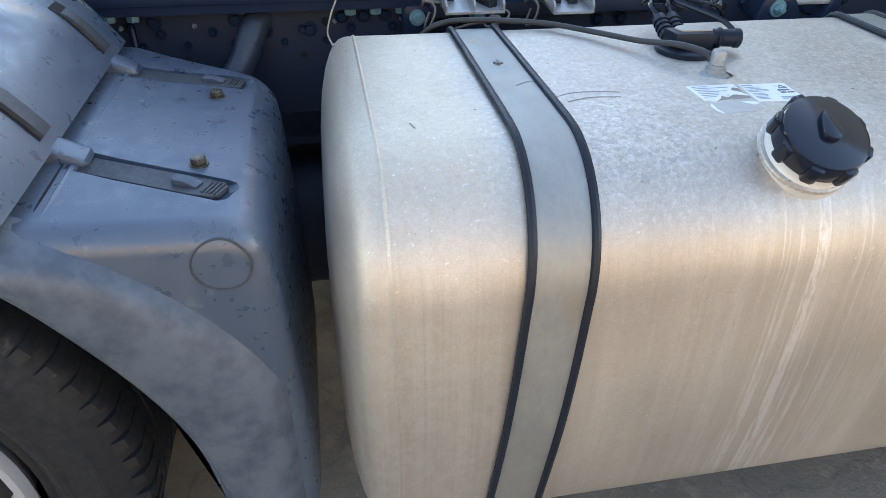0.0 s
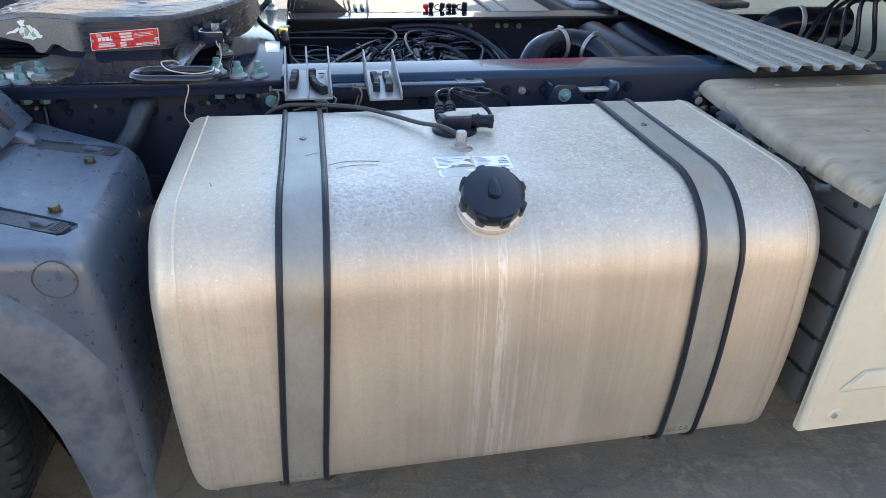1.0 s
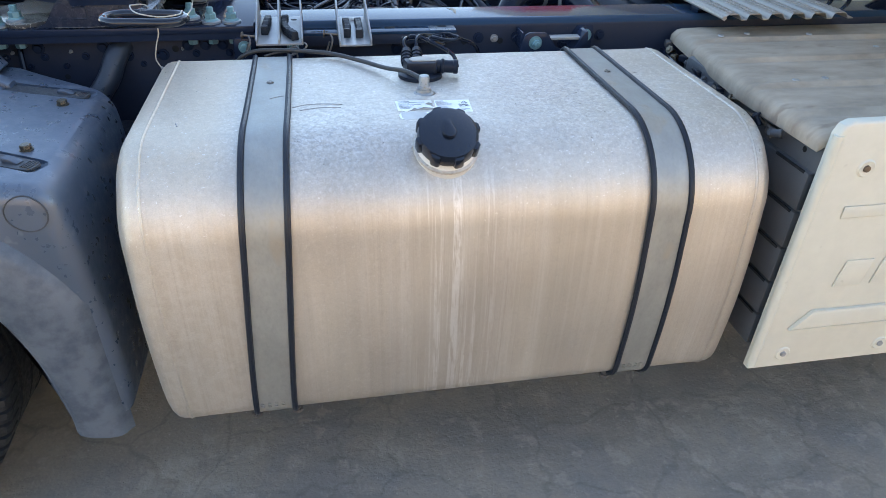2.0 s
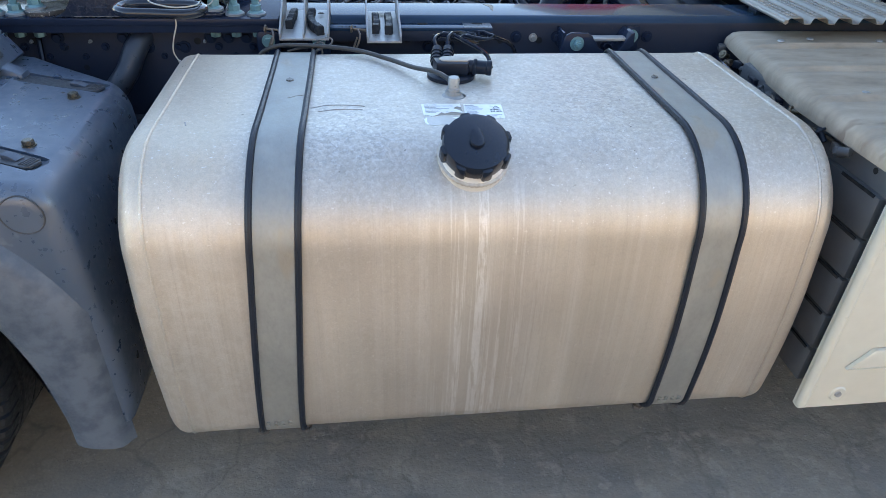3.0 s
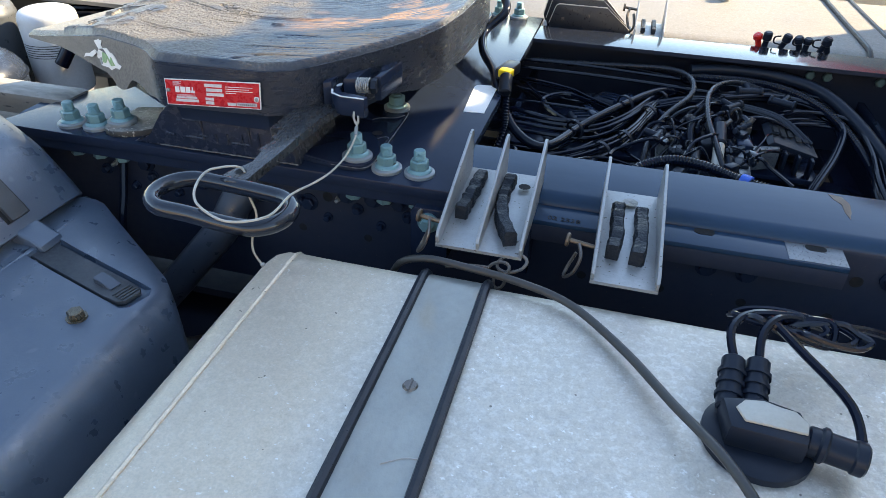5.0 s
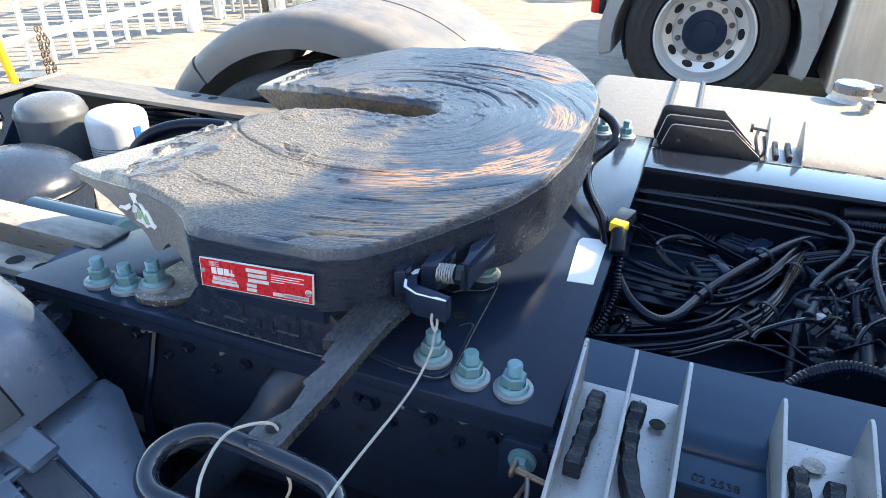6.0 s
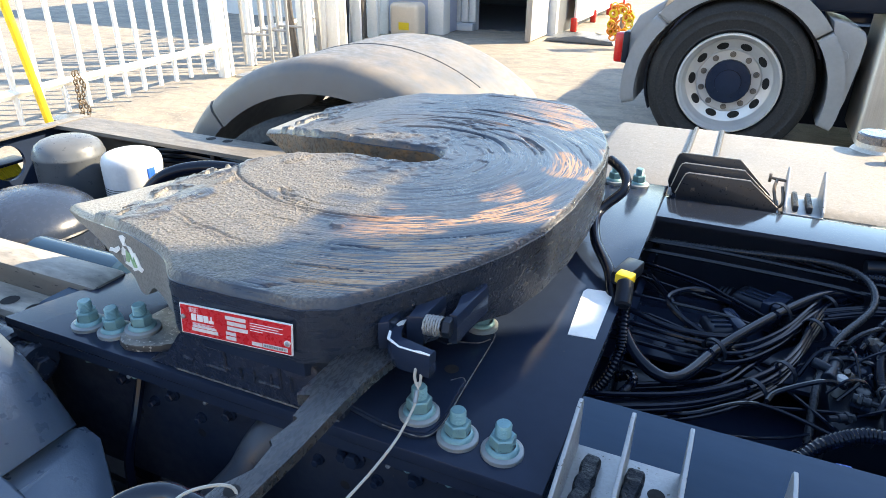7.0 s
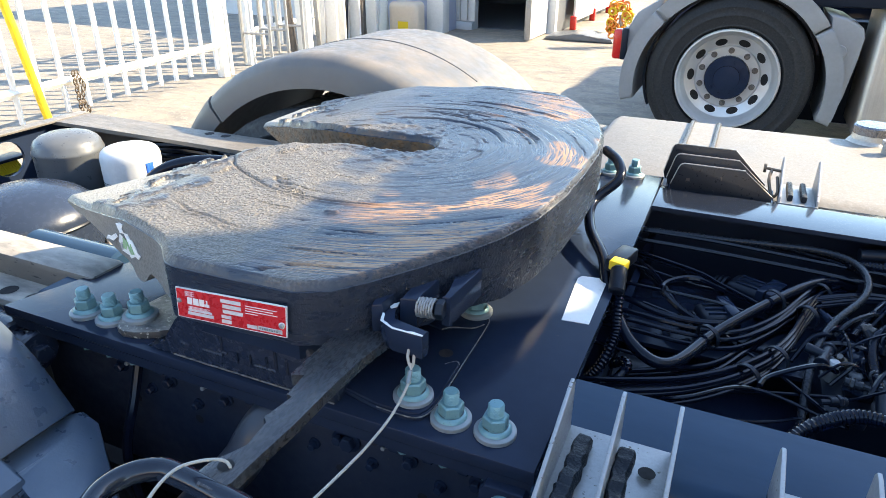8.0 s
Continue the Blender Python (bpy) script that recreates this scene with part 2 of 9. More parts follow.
def nodes_of(name):
    m = bpy.data.materials.new(name)
    m.use_nodes = True
    nt = m.node_tree

    def node(kind, **values):
        n = nt.nodes.new(kind)
        for key, v in values.items():
            sock = n.inputs[int(key[1:])] if key[0] == "i" and key[1:].isdigit() else n.inputs[key]
            if isinstance(v, bpy.types.NodeSocket):
                nt.links.new(v, sock)
            else:
                sock.default_value = v
        return n

    def math_node(op, a, b=0.0, c=None):
        n = nt.nodes.new("ShaderNodeMath")
        n.operation = op
        for k, v in enumerate((a, b) if c is None else (a, b, c)):
            if isinstance(v, bpy.types.NodeSocket):
                nt.links.new(v, n.inputs[k])
            else:
                n.inputs[k].default_value = v
        return n.outputs[0]

    def mix(fac, a, b):
        n = nt.nodes.new("ShaderNodeMix")
        n.data_type = "RGBA"
        for sock, v in ((n.inputs[0], fac), (n.inputs[6], a), (n.inputs[7], b)):
            if isinstance(v, bpy.types.NodeSocket):
                nt.links.new(v, sock)
            else:
                sock.default_value = (*v, 1) if isinstance(v, tuple) else v
        return n.outputs[2]

    def span(src, lo, hi, a=0.0, b=1.0):
        n = nt.nodes.new("ShaderNodeMapRange")
        nt.links.new(src, n.inputs[0])
        n.inputs[1].default_value, n.inputs[2].default_value, n.inputs[3].default_value, n.inputs[4].default_value = lo, hi, a, b
        return n.outputs[0]

    def noise_at(vec, sc, detail=4.0):
        n = nt.nodes.new("ShaderNodeTexNoise")
        n.inputs["Scale"].default_value = sc
        n.inputs["Detail"].default_value = detail
        n.inputs["Roughness"].default_value = 0.62
        nt.links.new(vec, n.inputs["Vector"])
        return n.outputs[0]

    def scaled(vec, s):
        n = nt.nodes.new("ShaderNodeMapping")
        n.inputs["Scale"].default_value = s
        nt.links.new(vec, n.inputs[0])
        return n.outputs[0]

    return m, nt, node, math_node, mix, span, noise_at, scaled


def greasy_plate():
    """Black grease over steel, finely scored about the king pin; masks on the sheet say where it is sandy, bare or rubbed to copper."""
    m, nt, node, mth, mix, span, noise_at, scaled = nodes_of("greasy_plate")
    L = nt.links
    bsdf = nt.nodes["Principled BSDF"]
    obj = nt.nodes.new("ShaderNodeTexCoord").outputs["Object"]
    sep = nt.nodes.new("ShaderNodeSeparateXYZ")
    L.new(obj, sep.inputs[0])
    dx = mth("ADD", sep.outputs[0], 0.33)
    dy = mth("ADD", sep.outputs[1], -0.44)
    r = mth("SQRT", mth("ADD", mth("MULTIPLY", dx, dx), mth("MULTIPLY", dy, dy)))
    ang = mth("ARCTAN2", dy, dx)
    comb = nt.nodes.new("ShaderNodeCombineXYZ")
    L.new(r, comb.inputs[0])
    L.new(mth("MULTIPLY", ang, 0.012), comb.inputs[1])
    L.new(sep.outputs[2], comb.inputs[2])
    geo = nt.nodes.new("ShaderNodeNewGeometry")
    sn = nt.nodes.new("ShaderNodeSeparateXYZ")
    L.new(geo.outputs["Normal"], sn.inputs[0])
    level = span(sn.outputs[2], 0.35, 0.7)

    def mask(name):
        n = nt.nodes.new("ShaderNodeAttribute")
        n.attribute_name = name
        return n.outputs["Fac"]

    sandy, bare, rub, lumpy = mask("sandy"), mask("bare"), mask("rubbed"), mask("lumpy")
    lines = noise_at(comb.outputs[0], 430, 2)
    score = noise_at(comb.outputs[0], 150, 3)
    blot = noise_at(obj, 9, 5)
    fine = noise_at(obj, 190, 3)
    gravel = noise_at(obj, 330, 3)
    crumbs = nt.nodes.new("ShaderNodeTexVoronoi")
    crumbs.inputs["Scale"].default_value = 210
    wob = nt.nodes.new("ShaderNodeTexNoise")
    wob.inputs["Scale"].default_value = 120
    L.new(obj, wob.inputs["Vector"])
    push = nt.nodes.new("ShaderNodeVectorMath")
    push.operation = "MULTIPLY_ADD"
    push.inputs[1].default_value = (0.008, 0.008, 0.008)
    L.new(wob.outputs["Color"], push.inputs[0])
    L.new(obj, push.inputs[2])
    L.new(push.outputs[0], crumbs.inputs["Vector"])
    pebble = span(crumbs.outputs["Distance"], 0.55, 0.10)
    base = mix(span(blot, 0.4, 0.65), (0.012, 0.018, 0.032), (0.022, 0.028, 0.042))
    base = mix(mth("MULTIPLY", mth("MULTIPLY", span(score, 0.50, 0.60), level), 0.35), base, (0.040, 0.044, 0.052))
    base = mix(mth("MULTIPLY", mth("MULTIPLY", lumpy, level), 0.5), base, (0.050, 0.048, 0.048))
    sand_col = mix(span(gravel, 0.40, 0.60), (0.088, 0.077, 0.064), (0.190, 0.165, 0.133))
    sand_col = mix(mth("MULTIPLY", span(pebble, 0.45, 0.9), 0.5), sand_col, (0.27, 0.238, 0.192))
    base = mix(mth("MULTIPLY", mth("MULTIPLY", sandy, level), 0.9), base, sand_col)
    base = mix(bare, base, mix(span(fine, 0.35, 0.65), (0.33, 0.30, 0.25), (0.24, 0.22, 0.19)))
    # the throat's walls are brown bare steel with rust
    aside = mth("ABSOLUTE", dy)
    throat = mth("MULTIPLY", mth("MULTIPLY", span(aside, 0.24, 0.20), span(dx, 0.06, 0.03)), mth("SUBTRACT", 1.0, level))
    base = mix(throat, base, mix(span(noise_at(obj, 60, 4), 0.45, 0.65), (0.070, 0.060, 0.050), (0.17, 0.10, 0.05)))
    # rear flanks are dusty, and paler with ground light put into the colour
    dusty_lit = mth("MULTIPLY", mth("MULTIPLY", span(dx, -0.055, -0.075), mth("MULTIPLY", mth("SUBTRACT", 1.0, level), span(aside, 0.22, 0.26))), 0.75)
    base = mix(dusty_lit, base, mix(span(gravel, 0.4, 0.6), (0.17, 0.165, 0.155), (0.27, 0.258, 0.238)))
    streak = mth("MULTIPLY", mth("MULTIPLY", span(lines, 0.49, 0.53), rub), level)
    base = mix(streak, base, mix(span(fine, 0.35, 0.65), (0.40, 0.235, 0.12), (0.29, 0.15, 0.07)))
    L.new(base, bsdf.inputs["Base Color"])
    rough = mth("ADD", span(score, 0.3, 0.7, 0.22, 0.36), mth("MULTIPLY", mth("MAXIMUM", mth("MAXIMUM", sandy, bare), mth("MAXIMUM", dusty_lit, streak)), 0.20))
    L.new(rough, bsdf.inputs["Roughness"])
    bsdf.inputs["Specular IOR Level"].default_value = 0.5
    arcs = mth("MULTIPLY", mth("MULTIPLY", mth("ADD", mth("MULTIPLY", score, 0.32), mth("MULTIPLY", lines, 0.20)), level), mth("SUBTRACT", 1.0, mth("MULTIPLY", mth("MAXIMUM", sandy, bare), 0.9)))
    crust = mth("MULTIPLY", mth("ADD", mth("MULTIPLY", pebble, 0.42), mth("MULTIPLY", gravel, 0.55)), mth("MULTIPLY", sandy, level))
    # cast skin of the upright rim
    skin = mth("MULTIPLY", mth("MULTIPLY", noise_at(obj, 300, 2), span(dx, 0.12, 0.20, 0.16, 0.60)), mth("SUBTRACT", 1.0, level))
    height = mth("ADD", arcs, mth("ADD", mth("ADD", crust, skin), mth("MULTIPLY", mth("MULTIPLY", fine, level), 0.10)))
    bump = nt.nodes.new("ShaderNodeBump")
    bump.inputs["Strength"].default_value = 0.75
    bump.inputs["Distance"].default_value = 0.004
    L.new(height, bump.inputs["Height"])
    L.new(bump.outputs[0], bsdf.inputs["Normal"])
    return m


def tank_metal(name, streaks=True, metal=0.82, tint=1.0):
    """Weathered bare aluminium: dull oxide, flaky pale bloom and water spots on top, run-down streaks on the upright face."""
    m, nt, node, mth, mix, span, noise_at, scaled = nodes_of(name)
    L = nt.links
    bsdf = nt.nodes["Principled BSDF"]
    obj = nt.nodes.new("ShaderNodeTexCoord").outputs["Object"]

    def both(*fs):
        out = fs[0]
        for f in fs[1:]:
            out = mth("MULTIPLY", out, f)
        return out

    cloud = noise_at(obj, 4.5, 5)
    spot = noise_at(obj, 95, 3)
    runs = noise_at(scaled(obj, (95, 8, 1.3)), 1.0, 6)
    thin = noise_at(scaled(obj, (210, 12, 2.2)), 1.0, 3)
    wide = noise_at(scaled(obj, (14, 3, 0.6)), 1.0, 4)
    brush = noise_at(scaled(obj, (6, 260, 260)), 1.0, 3)
    flake = noise_at(obj, 46, 6)
    sep = nt.nodes.new("ShaderNodeSeparateXYZ")
    L.new(obj, sep.inputs[0])
    face = span(sep.outputs[2], 0.99, 0.90)
    top = span(sep.outputs[2], 0.90, 0.985)
    base = mix(span(cloud, 0.35, 0.65), (0.525, 0.470, 0.400), (0.625, 0.562, 0.480))
    if streaks:
        base = mix(both(span(runs, 0.46, 0.64), face, 0.32), base, (0.69, 0.655, 0.61))
        base = mix(both(span(wide, 0.44, 0.66), face, 0.6), base, (0.50, 0.448, 0.372))
        base = mix(both(span(thin, 0.55, 0.66), face, span(wide, 0.60, 0.40), 0.28), base, (0.70, 0.665, 0.61))
        base = mix(both(span(noise_at(scaled(obj, (150, 10, 1.0)), 1.0, 3), 0.58, 0.66), face, 0.20), base, (0.42, 0.365, 0.30))
        # pale fuel runs below the filler, broken and uneven
        cx = mth("ABSOLUTE", mth("ADD", sep.outputs[0], -0.385))
        drip = both(span(cx, 0.12, 0.03), face, span(noise_at(scaled(obj, (70, 6, 0.9)), 1.0, 4), 0.50, 0.58), span(noise_at(scaled(obj, (160, 40, 22)), 1.0, 3), 0.34, 0.52))
        base = mix(both(drip, 0.75), base, (0.80, 0.775, 0.74))
        # mottled oxide towards the tank's end
        mot = both(span(sep.outputs[0], 0.10, -0.04), face, span(flake, 0.47, 0.56))
        base = mix(both(mot, 0.30), base, (0.68, 0.645, 0.59))
    # flaky bloom: sharp-edged pale patches over duller metal
    bloom = both(span(flake, 0.49, 0.54), span(cloud, 0.30, 0.58, 0.35, 1.0), top)
    base = mix(both(bloom, 0.30), base, (0.70, 0.68, 0.645))
    dull = both(span(noise_at(obj, 30, 6), 0.53, 0.58), top)
    base = mix(both(dull, 0.16), base, (0.395, 0.362, 0.325))
    if streaks:
        # pitted patches beside the strap and by the filler
        for px_, py_, size in ((0.19, 0.55, 0.20), (0.60, 0.42, 0.24)):
            px = mth("ADD", sep.outputs[0], -px_)
            py = mth("ADD", sep.outputs[1], py_)
            near = span(mth("SQRT", mth("ADD", mth("MULTIPLY", px, px), mth("MULTIPLY", py, py))), size, 0.03)
            pits = both(near, span(noise_at(obj, 105, 5), 0.51, 0.55), top)
            base = mix(both(pits, 0.55), base, (0.36, 0.335, 0.315))
            # white specks painted among the pits as glints
            base = mix(both(near, span(noise_at(obj, 130, 4), 0.56, 0.62), 0.45), base, (0.78, 0.76, 0.73))
    # fine flecks, pale and dull, and a warm film of dust towards the tank's end
    fleck = noise_at(obj, 150, 4)
    base = mix(both(span(fleck, 0.54, 0.60), top, 0.34), base, (0.78, 0.755, 0.71))
    base = mix(both(span(fleck, 0.45, 0.39), top, 0.26), base, (0.40, 0.365, 0.325))
    if streaks:
        base = mix(both(span(sep.outputs[0], 0.03, -0.03), top, 0.55), base, (0.74, 0.595, 0.43))
    # water spots, thicker in patches, drawn out a little
    spots = span(noise_at(scaled(obj, (150, 210, 150)), 1.0, 2), 0.665, 0.70)
    base = mix(both(spots, span(cloud, 0.42, 0.56), span(sep.outputs[2], 0.80, 0.97, 0.35, 1.0), 0.65), base, (0.86, 0.85, 0.83))
    ink_dots = both(span(noise_at(obj, 85, 2), 0.735, 0.755), span(sep.outputs[2], 0.93, 0.99))
    base = mix(both(ink_dots, 0.75), base, (0.10, 0.085, 0.075))
    stain = span(noise_at(scaled(obj, (3.2, 1.6, 1.0)), 1.0, 6), 0.52, 0.66)
    base = mix(both(stain, 0.35), base, (0.40, 0.345, 0.30))
    grime = noise_at(obj, 420, 2)
    base = mix(both(span(grime, 0.44, 0.60), 0.14), base, (0.30, 0.275, 0.25))
    # a tint below 1 darkens the whole colour, against strong sun
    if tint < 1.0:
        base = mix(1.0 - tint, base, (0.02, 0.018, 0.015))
    L.new(base, bsdf.inputs["Base Color"])
    bsdf.inputs["Metallic"].default_value = metal
    rough = mth("ADD", span(cloud, 0.3, 0.7, 0.47, 0.58), mth("ADD", mth("MULTIPLY", span(spot, 0.5, 0.66), 0.08), mth("MULTIPLY", bloom, 0.10)))
    L.new(rough, bsdf.inputs["Roughness"])
    bump = nt.nodes.new("ShaderNodeBump")
    bump.inputs["Strength"].default_value = 0.42
    bump.inputs["Distance"].default_value = 0.0015
    L.new(mth("ADD", mth("MULTIPLY", spot, 0.32), mth("ADD", mth("MULTIPLY", brush, 0.12), mth("ADD", mth("MULTIPLY", cloud, 1.5), mth("MULTIPLY", bloom, 0.25)))), bump.inputs["Height"])
    L.new(bump.outputs[0], bsdf.inputs["Normal"])
    return m


def yard_asphalt():
    """Worn asphalt: patches of sandy dirt, damp streaks, gravel grains and pale grit."""
    m, nt, node, mth, mix, span, noise_at, scaled = nodes_of("asphalt")
    L = nt.links
    bsdf = nt.nodes["Principled BSDF"]
    obj = nt.nodes.new("ShaderNodeTexCoord").outputs["Object"]
    broad = noise_at(obj, 0.9, 5)
    patch = noise_at(obj, 6, 6)
    grain = noise_at(obj, 120, 4)
    grit = noise_at(obj, 240, 2)
    vor = nt.nodes.new("ShaderNodeTexVoronoi")
    vor.inputs["Scale"].default_value = 85
    L.new(obj, vor.inputs["Vector"])
    base = mix(span(broad, 0.35, 0.65), (0.33, 0.284, 0.222), (0.245, 0.213, 0.172))
    base = mix(mth("MULTIPLY", span(patch, 0.45, 0.62), 0.65), base, (0.20, 0.185, 0.168))
    base = mix(mth("MULTIPLY", span(patch, 0.42, 0.30), 0.5), base, (0.38, 0.335, 0.275))
    base = mix(mth("MULTIPLY", span(grain, 0.45, 0.65), 0.22), base, (0.135, 0.122, 0.108))
    smear = noise_at(scaled(obj, (2.2, 5.0, 1.0)), 1.0, 6)
    base = mix(mth("MULTIPLY", span(smear, 0.50, 0.58), 0.40), base, (0.150, 0.136, 0.120))
    base = mix(mth("MULTIPLY", span(noise_at(obj, 17, 6), 0.56, 0.62), 0.40), base, (0.37, 0.32, 0.26))
    base = mix(mth("MULTIPLY", span(grit, 0.66, 0.70), 0.8), base, (0.62, 0.58, 0.52))
    crack = nt.nodes.new("ShaderNodeTexVoronoi")
    crack.feature = "DISTANCE_TO_EDGE"
    crack.inputs["Scale"].default_value = 3.4
    warp = nt.nodes.new("ShaderNodeVectorMath")
    warp.operation = "ADD"
    L.new(obj, warp.inputs[0])
    wn_ = nt.nodes.new("ShaderNodeTexNoise")
    wn_.inputs["Scale"].default_value = 7.0
    wn_.inputs["Detail"].default_value = 5.0
    L.new(obj, wn_.inputs["Vector"])
    half_ = nt.nodes.new("ShaderNodeVectorMath")
    half_.operation = "SCALE"
    half_.inputs["Scale"].default_value = 0.16
    L.new(wn_.outputs["Color"], half_.inputs[0])
    L.new(half_.outputs[0], warp.inputs[1])
    L.new(warp.outputs[0], crack.inputs["Vector"])
    base = mix(mth("MULTIPLY", span(crack.outputs["Distance"], 0.022, 0.004), 0.24), base, (0.07, 0.064, 0.058))
    L.new(base, bsdf.inputs["Base Color"])
    bsdf.inputs["Roughness"].default_value = 0.85
    bsdf.inputs["Specular IOR Level"].default_value = 0.3
    bump = nt.nodes.new("ShaderNodeBump")
    bump.inputs["Strength"].default_value = 0.7
    bump.inputs["Distance"].default_value = 0.006
    L.new(mth("ADD", mth("MULTIPLY", patch, 2.6), mth("ADD", mth("MULTIPLY", grain, 0.35), mth("ADD", mth("MULTIPLY", smear, 2.0), mth("MULTIPLY", vor.outputs["Distance"], -0.15)))), bump.inputs["Height"])
    L.new(bump.outputs[0], bsdf.inputs["Normal"])
    return m


M_ASPHALT = yard_asphalt()
M_GREASE = greasy_plate()
M_ALU = tank_metal("tank_aluminium")
# copy of the tank metal, darkened to offset the sun on the far tank
M_ALU2 = tank_metal("sun_offset_aluminium", False, 0.25, 0.41)

# ---- building blocks ----
BASE = {}


def thing(name, loc, label, category, group="", kind=""):
    ob = new(name)
    ob.empty_display_size = 0.05
    ob.location = loc
    BASE[ob] = Vector(loc)
    return tagged(ob, label, category, group, kind)


def part(name, bm, material, parent=None, label="", sharp=38):
    """One bmesh, in world metres, as one mesh object under a thing or a part."""
    bmesh.ops.recalc_face_normals(bm, faces=bm.faces)
    me = bpy.data.meshes.new(name)
    bm.to_mesh(me)
    bm.free()
    me.polygons.foreach_set("use_smooth", [True] * len(me.polygons))
    me.set_sharp_from_angle(angle=radians(sharp))
    me.materials.append(material)
    ob = new(name, me)
    if parent is not None:
        ob.parent = parent
        ob.matrix_parent_inverse = Matrix.Translation(-BASE.get(parent, Vector()))
    return tagged(ob, label)


def structure(name, bm, material, label, category):
    return tagged(part(name, bm, material), label, category, kind="structure")


def B():
    return bmesh.new()


def box(bm, lo, hi, bevel=0.0, turn=None, about=None, seg=2):
    r = bmesh.ops.create_cube(bm, size=1)
    vs = r["verts"]
    c = (Vector(lo) + Vector(hi)) / 2
    s = Vector(hi) - Vector(lo)
    for v in vs:
        v.co = Vector((v.co.x * s.x, v.co.y * s.y, v.co.z * s.z)) + c
    if bevel:
        es = list({e for v in vs for e in v.link_edges})
        r = bmesh.ops.bevel(bm, geom=es, offset=bevel, segments=seg, affect="EDGES", profile=0.5)
        vs = list({v for f in r["faces"] for v in f.verts} | {v for v in vs if v.is_valid})
    if turn is not None:
        o = Vector(about) if about is not None else c
        for v in vs:
            v.co = turn @ (v.co - o) + o
    return bm


def frame_of(d):
    d = Vector(d).normalized()
    a = Vector((0, 0, 1)) if abs(d.z) < 0.9 else Vector((1, 0, 0))
    u = d.cross(a).normalized()
    return u, d.cross(u).normalized(), d


def lathe(bm, profile, origin, axis, n=24, start=0.0, sweep=2 * math.pi):
    """Turn (radius, height) pairs about an axis through origin."""
    u, w, d = frame_of(axis)
    o = Vector(origin)
    whole = abs(sweep - 2 * math.pi) < 1e-6
    cols = n if whole else n + 1
    rings = []
    for r, h in profile:
        if r < 1e-6:
            rings.append([bm.verts.new(o + d * h)])
        else:
            rings.append([bm.verts.new(o + d * h + (u * math.cos(start + sweep * k / n) + w * math.sin(start + sweep * k / n)) * r) for k in range(cols)])
    for a, b in zip(rings, rings[1:]):
        for k in range(n):
            j = (k + 1) % cols
            if len(a) == 1 and len(b) == 1:
                continue
            if len(a) == 1:
                bm.faces.new((a[0], b[k], b[j]))
            elif len(b) == 1:
                bm.faces.new((a[k], a[j], b[0]))
            else:
                bm.faces.new((a[k], a[j], b[j], b[k]))
    return bm


def cyl(bm, p0, p1, r, n=16, bevel=0.0):
    p0, p1 = Vector(p0), Vector(p1)
    h = (p1 - p0).length
    b = min(bevel, r * 0.5, h * 0.5)
    prof = [(0, 0), (r - b, 0), (r, b), (r, h - b), (r - b, h), (0, h)] if b else [(0, 0), (r, 0), (r, h), (0, h)]
    return lathe(bm, prof, p0, p1 - p0, n)


def smooth_path(pts, per=6, closed=False):
    pts = [Vector(p) for p in pts]
    n = len(pts)
    out = []
    for i in range(n if closed else n - 1):
        a, b, c, d = (pts[(i + k) % n] if closed else pts[min(max(i + k, 0), n - 1)] for k in (-1, 0, 1, 2))
        for s in range(per):
            t = s / per
            out.append(0.5 * ((2 * b) + (c - a) * t + (2 * a - 5 * b + 4 * c - d) * t * t + (3 * b - a - 3 * c + d) * t**3))
    if not closed:
        out.append(pts[-1])
    return out


def tube(bm, pts, r, n=8, per=6, closed=False, ribs=0.0, pitch=0.0045):
    """A round bar or hose along a smooth path; ribs: depth of a corrugation."""
    path = smooth_path(pts, per, closed) if per > 1 else [Vector(p) for p in pts]
    if ribs:
        fine = []
        for a, b in zip(path, path[1:]):
            k = max(1, int((b - a).length / (pitch / 2)))
            fine += [a.lerp(b, i / k) for i in range(k)]
        path = fine + [path[-1]]
    u = None
    rings = []
    m = len(path)
    for i, p in enumerate(path):
        if closed:
            d = path[(i + 1) % m] - path[i - 1]
        else:
            d = path[min(i + 1, m - 1)] - path[max(i - 1, 0)]
        d.normalize()
        if u is None:
            u = frame_of(d)[0]
        u = (u - d * u.dot(d)).normalized()
        w = d.cross(u)
        rr = r - (ribs if ribs and i % 2 else 0.0)
        rings.append([bm.verts.new(p + (u * math.cos(2 * math.pi * k / n) + w * math.sin(2 * math.pi * k / n)) * rr) for k in range(n)])
    pairs = list(zip(rings, rings[1:])) + ([(rings[-1], rings[0])] if closed else [])
    for a, b in pairs:
        for k in range(n):
            bm.faces.new((a[k], a[(k + 1) % n], b[(k + 1) % n], b[k]))
    if not closed:
        bm.faces.new(rings[0][::-1])
        bm.faces.new(rings[-1])
    return bm


def prism(bm, poly, place, depth, bevel=0.0, seg=2):
    """Extrude a closed outline: place(u, v, w) gives the world point, w runs from 0 to depth."""
    a = [bm.verts.new(place(u, v, 0.0)) for u, v in poly]
    b = [bm.verts.new(place(u, v, depth)) for u, v in poly]
    fs = [bm.faces.new(a[::-1]), bm.faces.new(b)]
    n = len(poly)
    for k in range(n):
        fs.append(bm.faces.new((a[k], a[(k + 1) % n], b[(k + 1) % n], b[k])))
    if bevel:
        es = [e for e in fs[0].edges] + [e for e in fs[1].edges]
        bmesh.ops.bevel(bm, geom=es, offset=bevel, segments=seg, affect="EDGES", profile=0.5)
    return bm


def along_y(y0):
    return lambda u, v, w: (u, y0 + w, v)


def along_x(x0):
    return lambda u, v, w: (x0 + w, u, v)


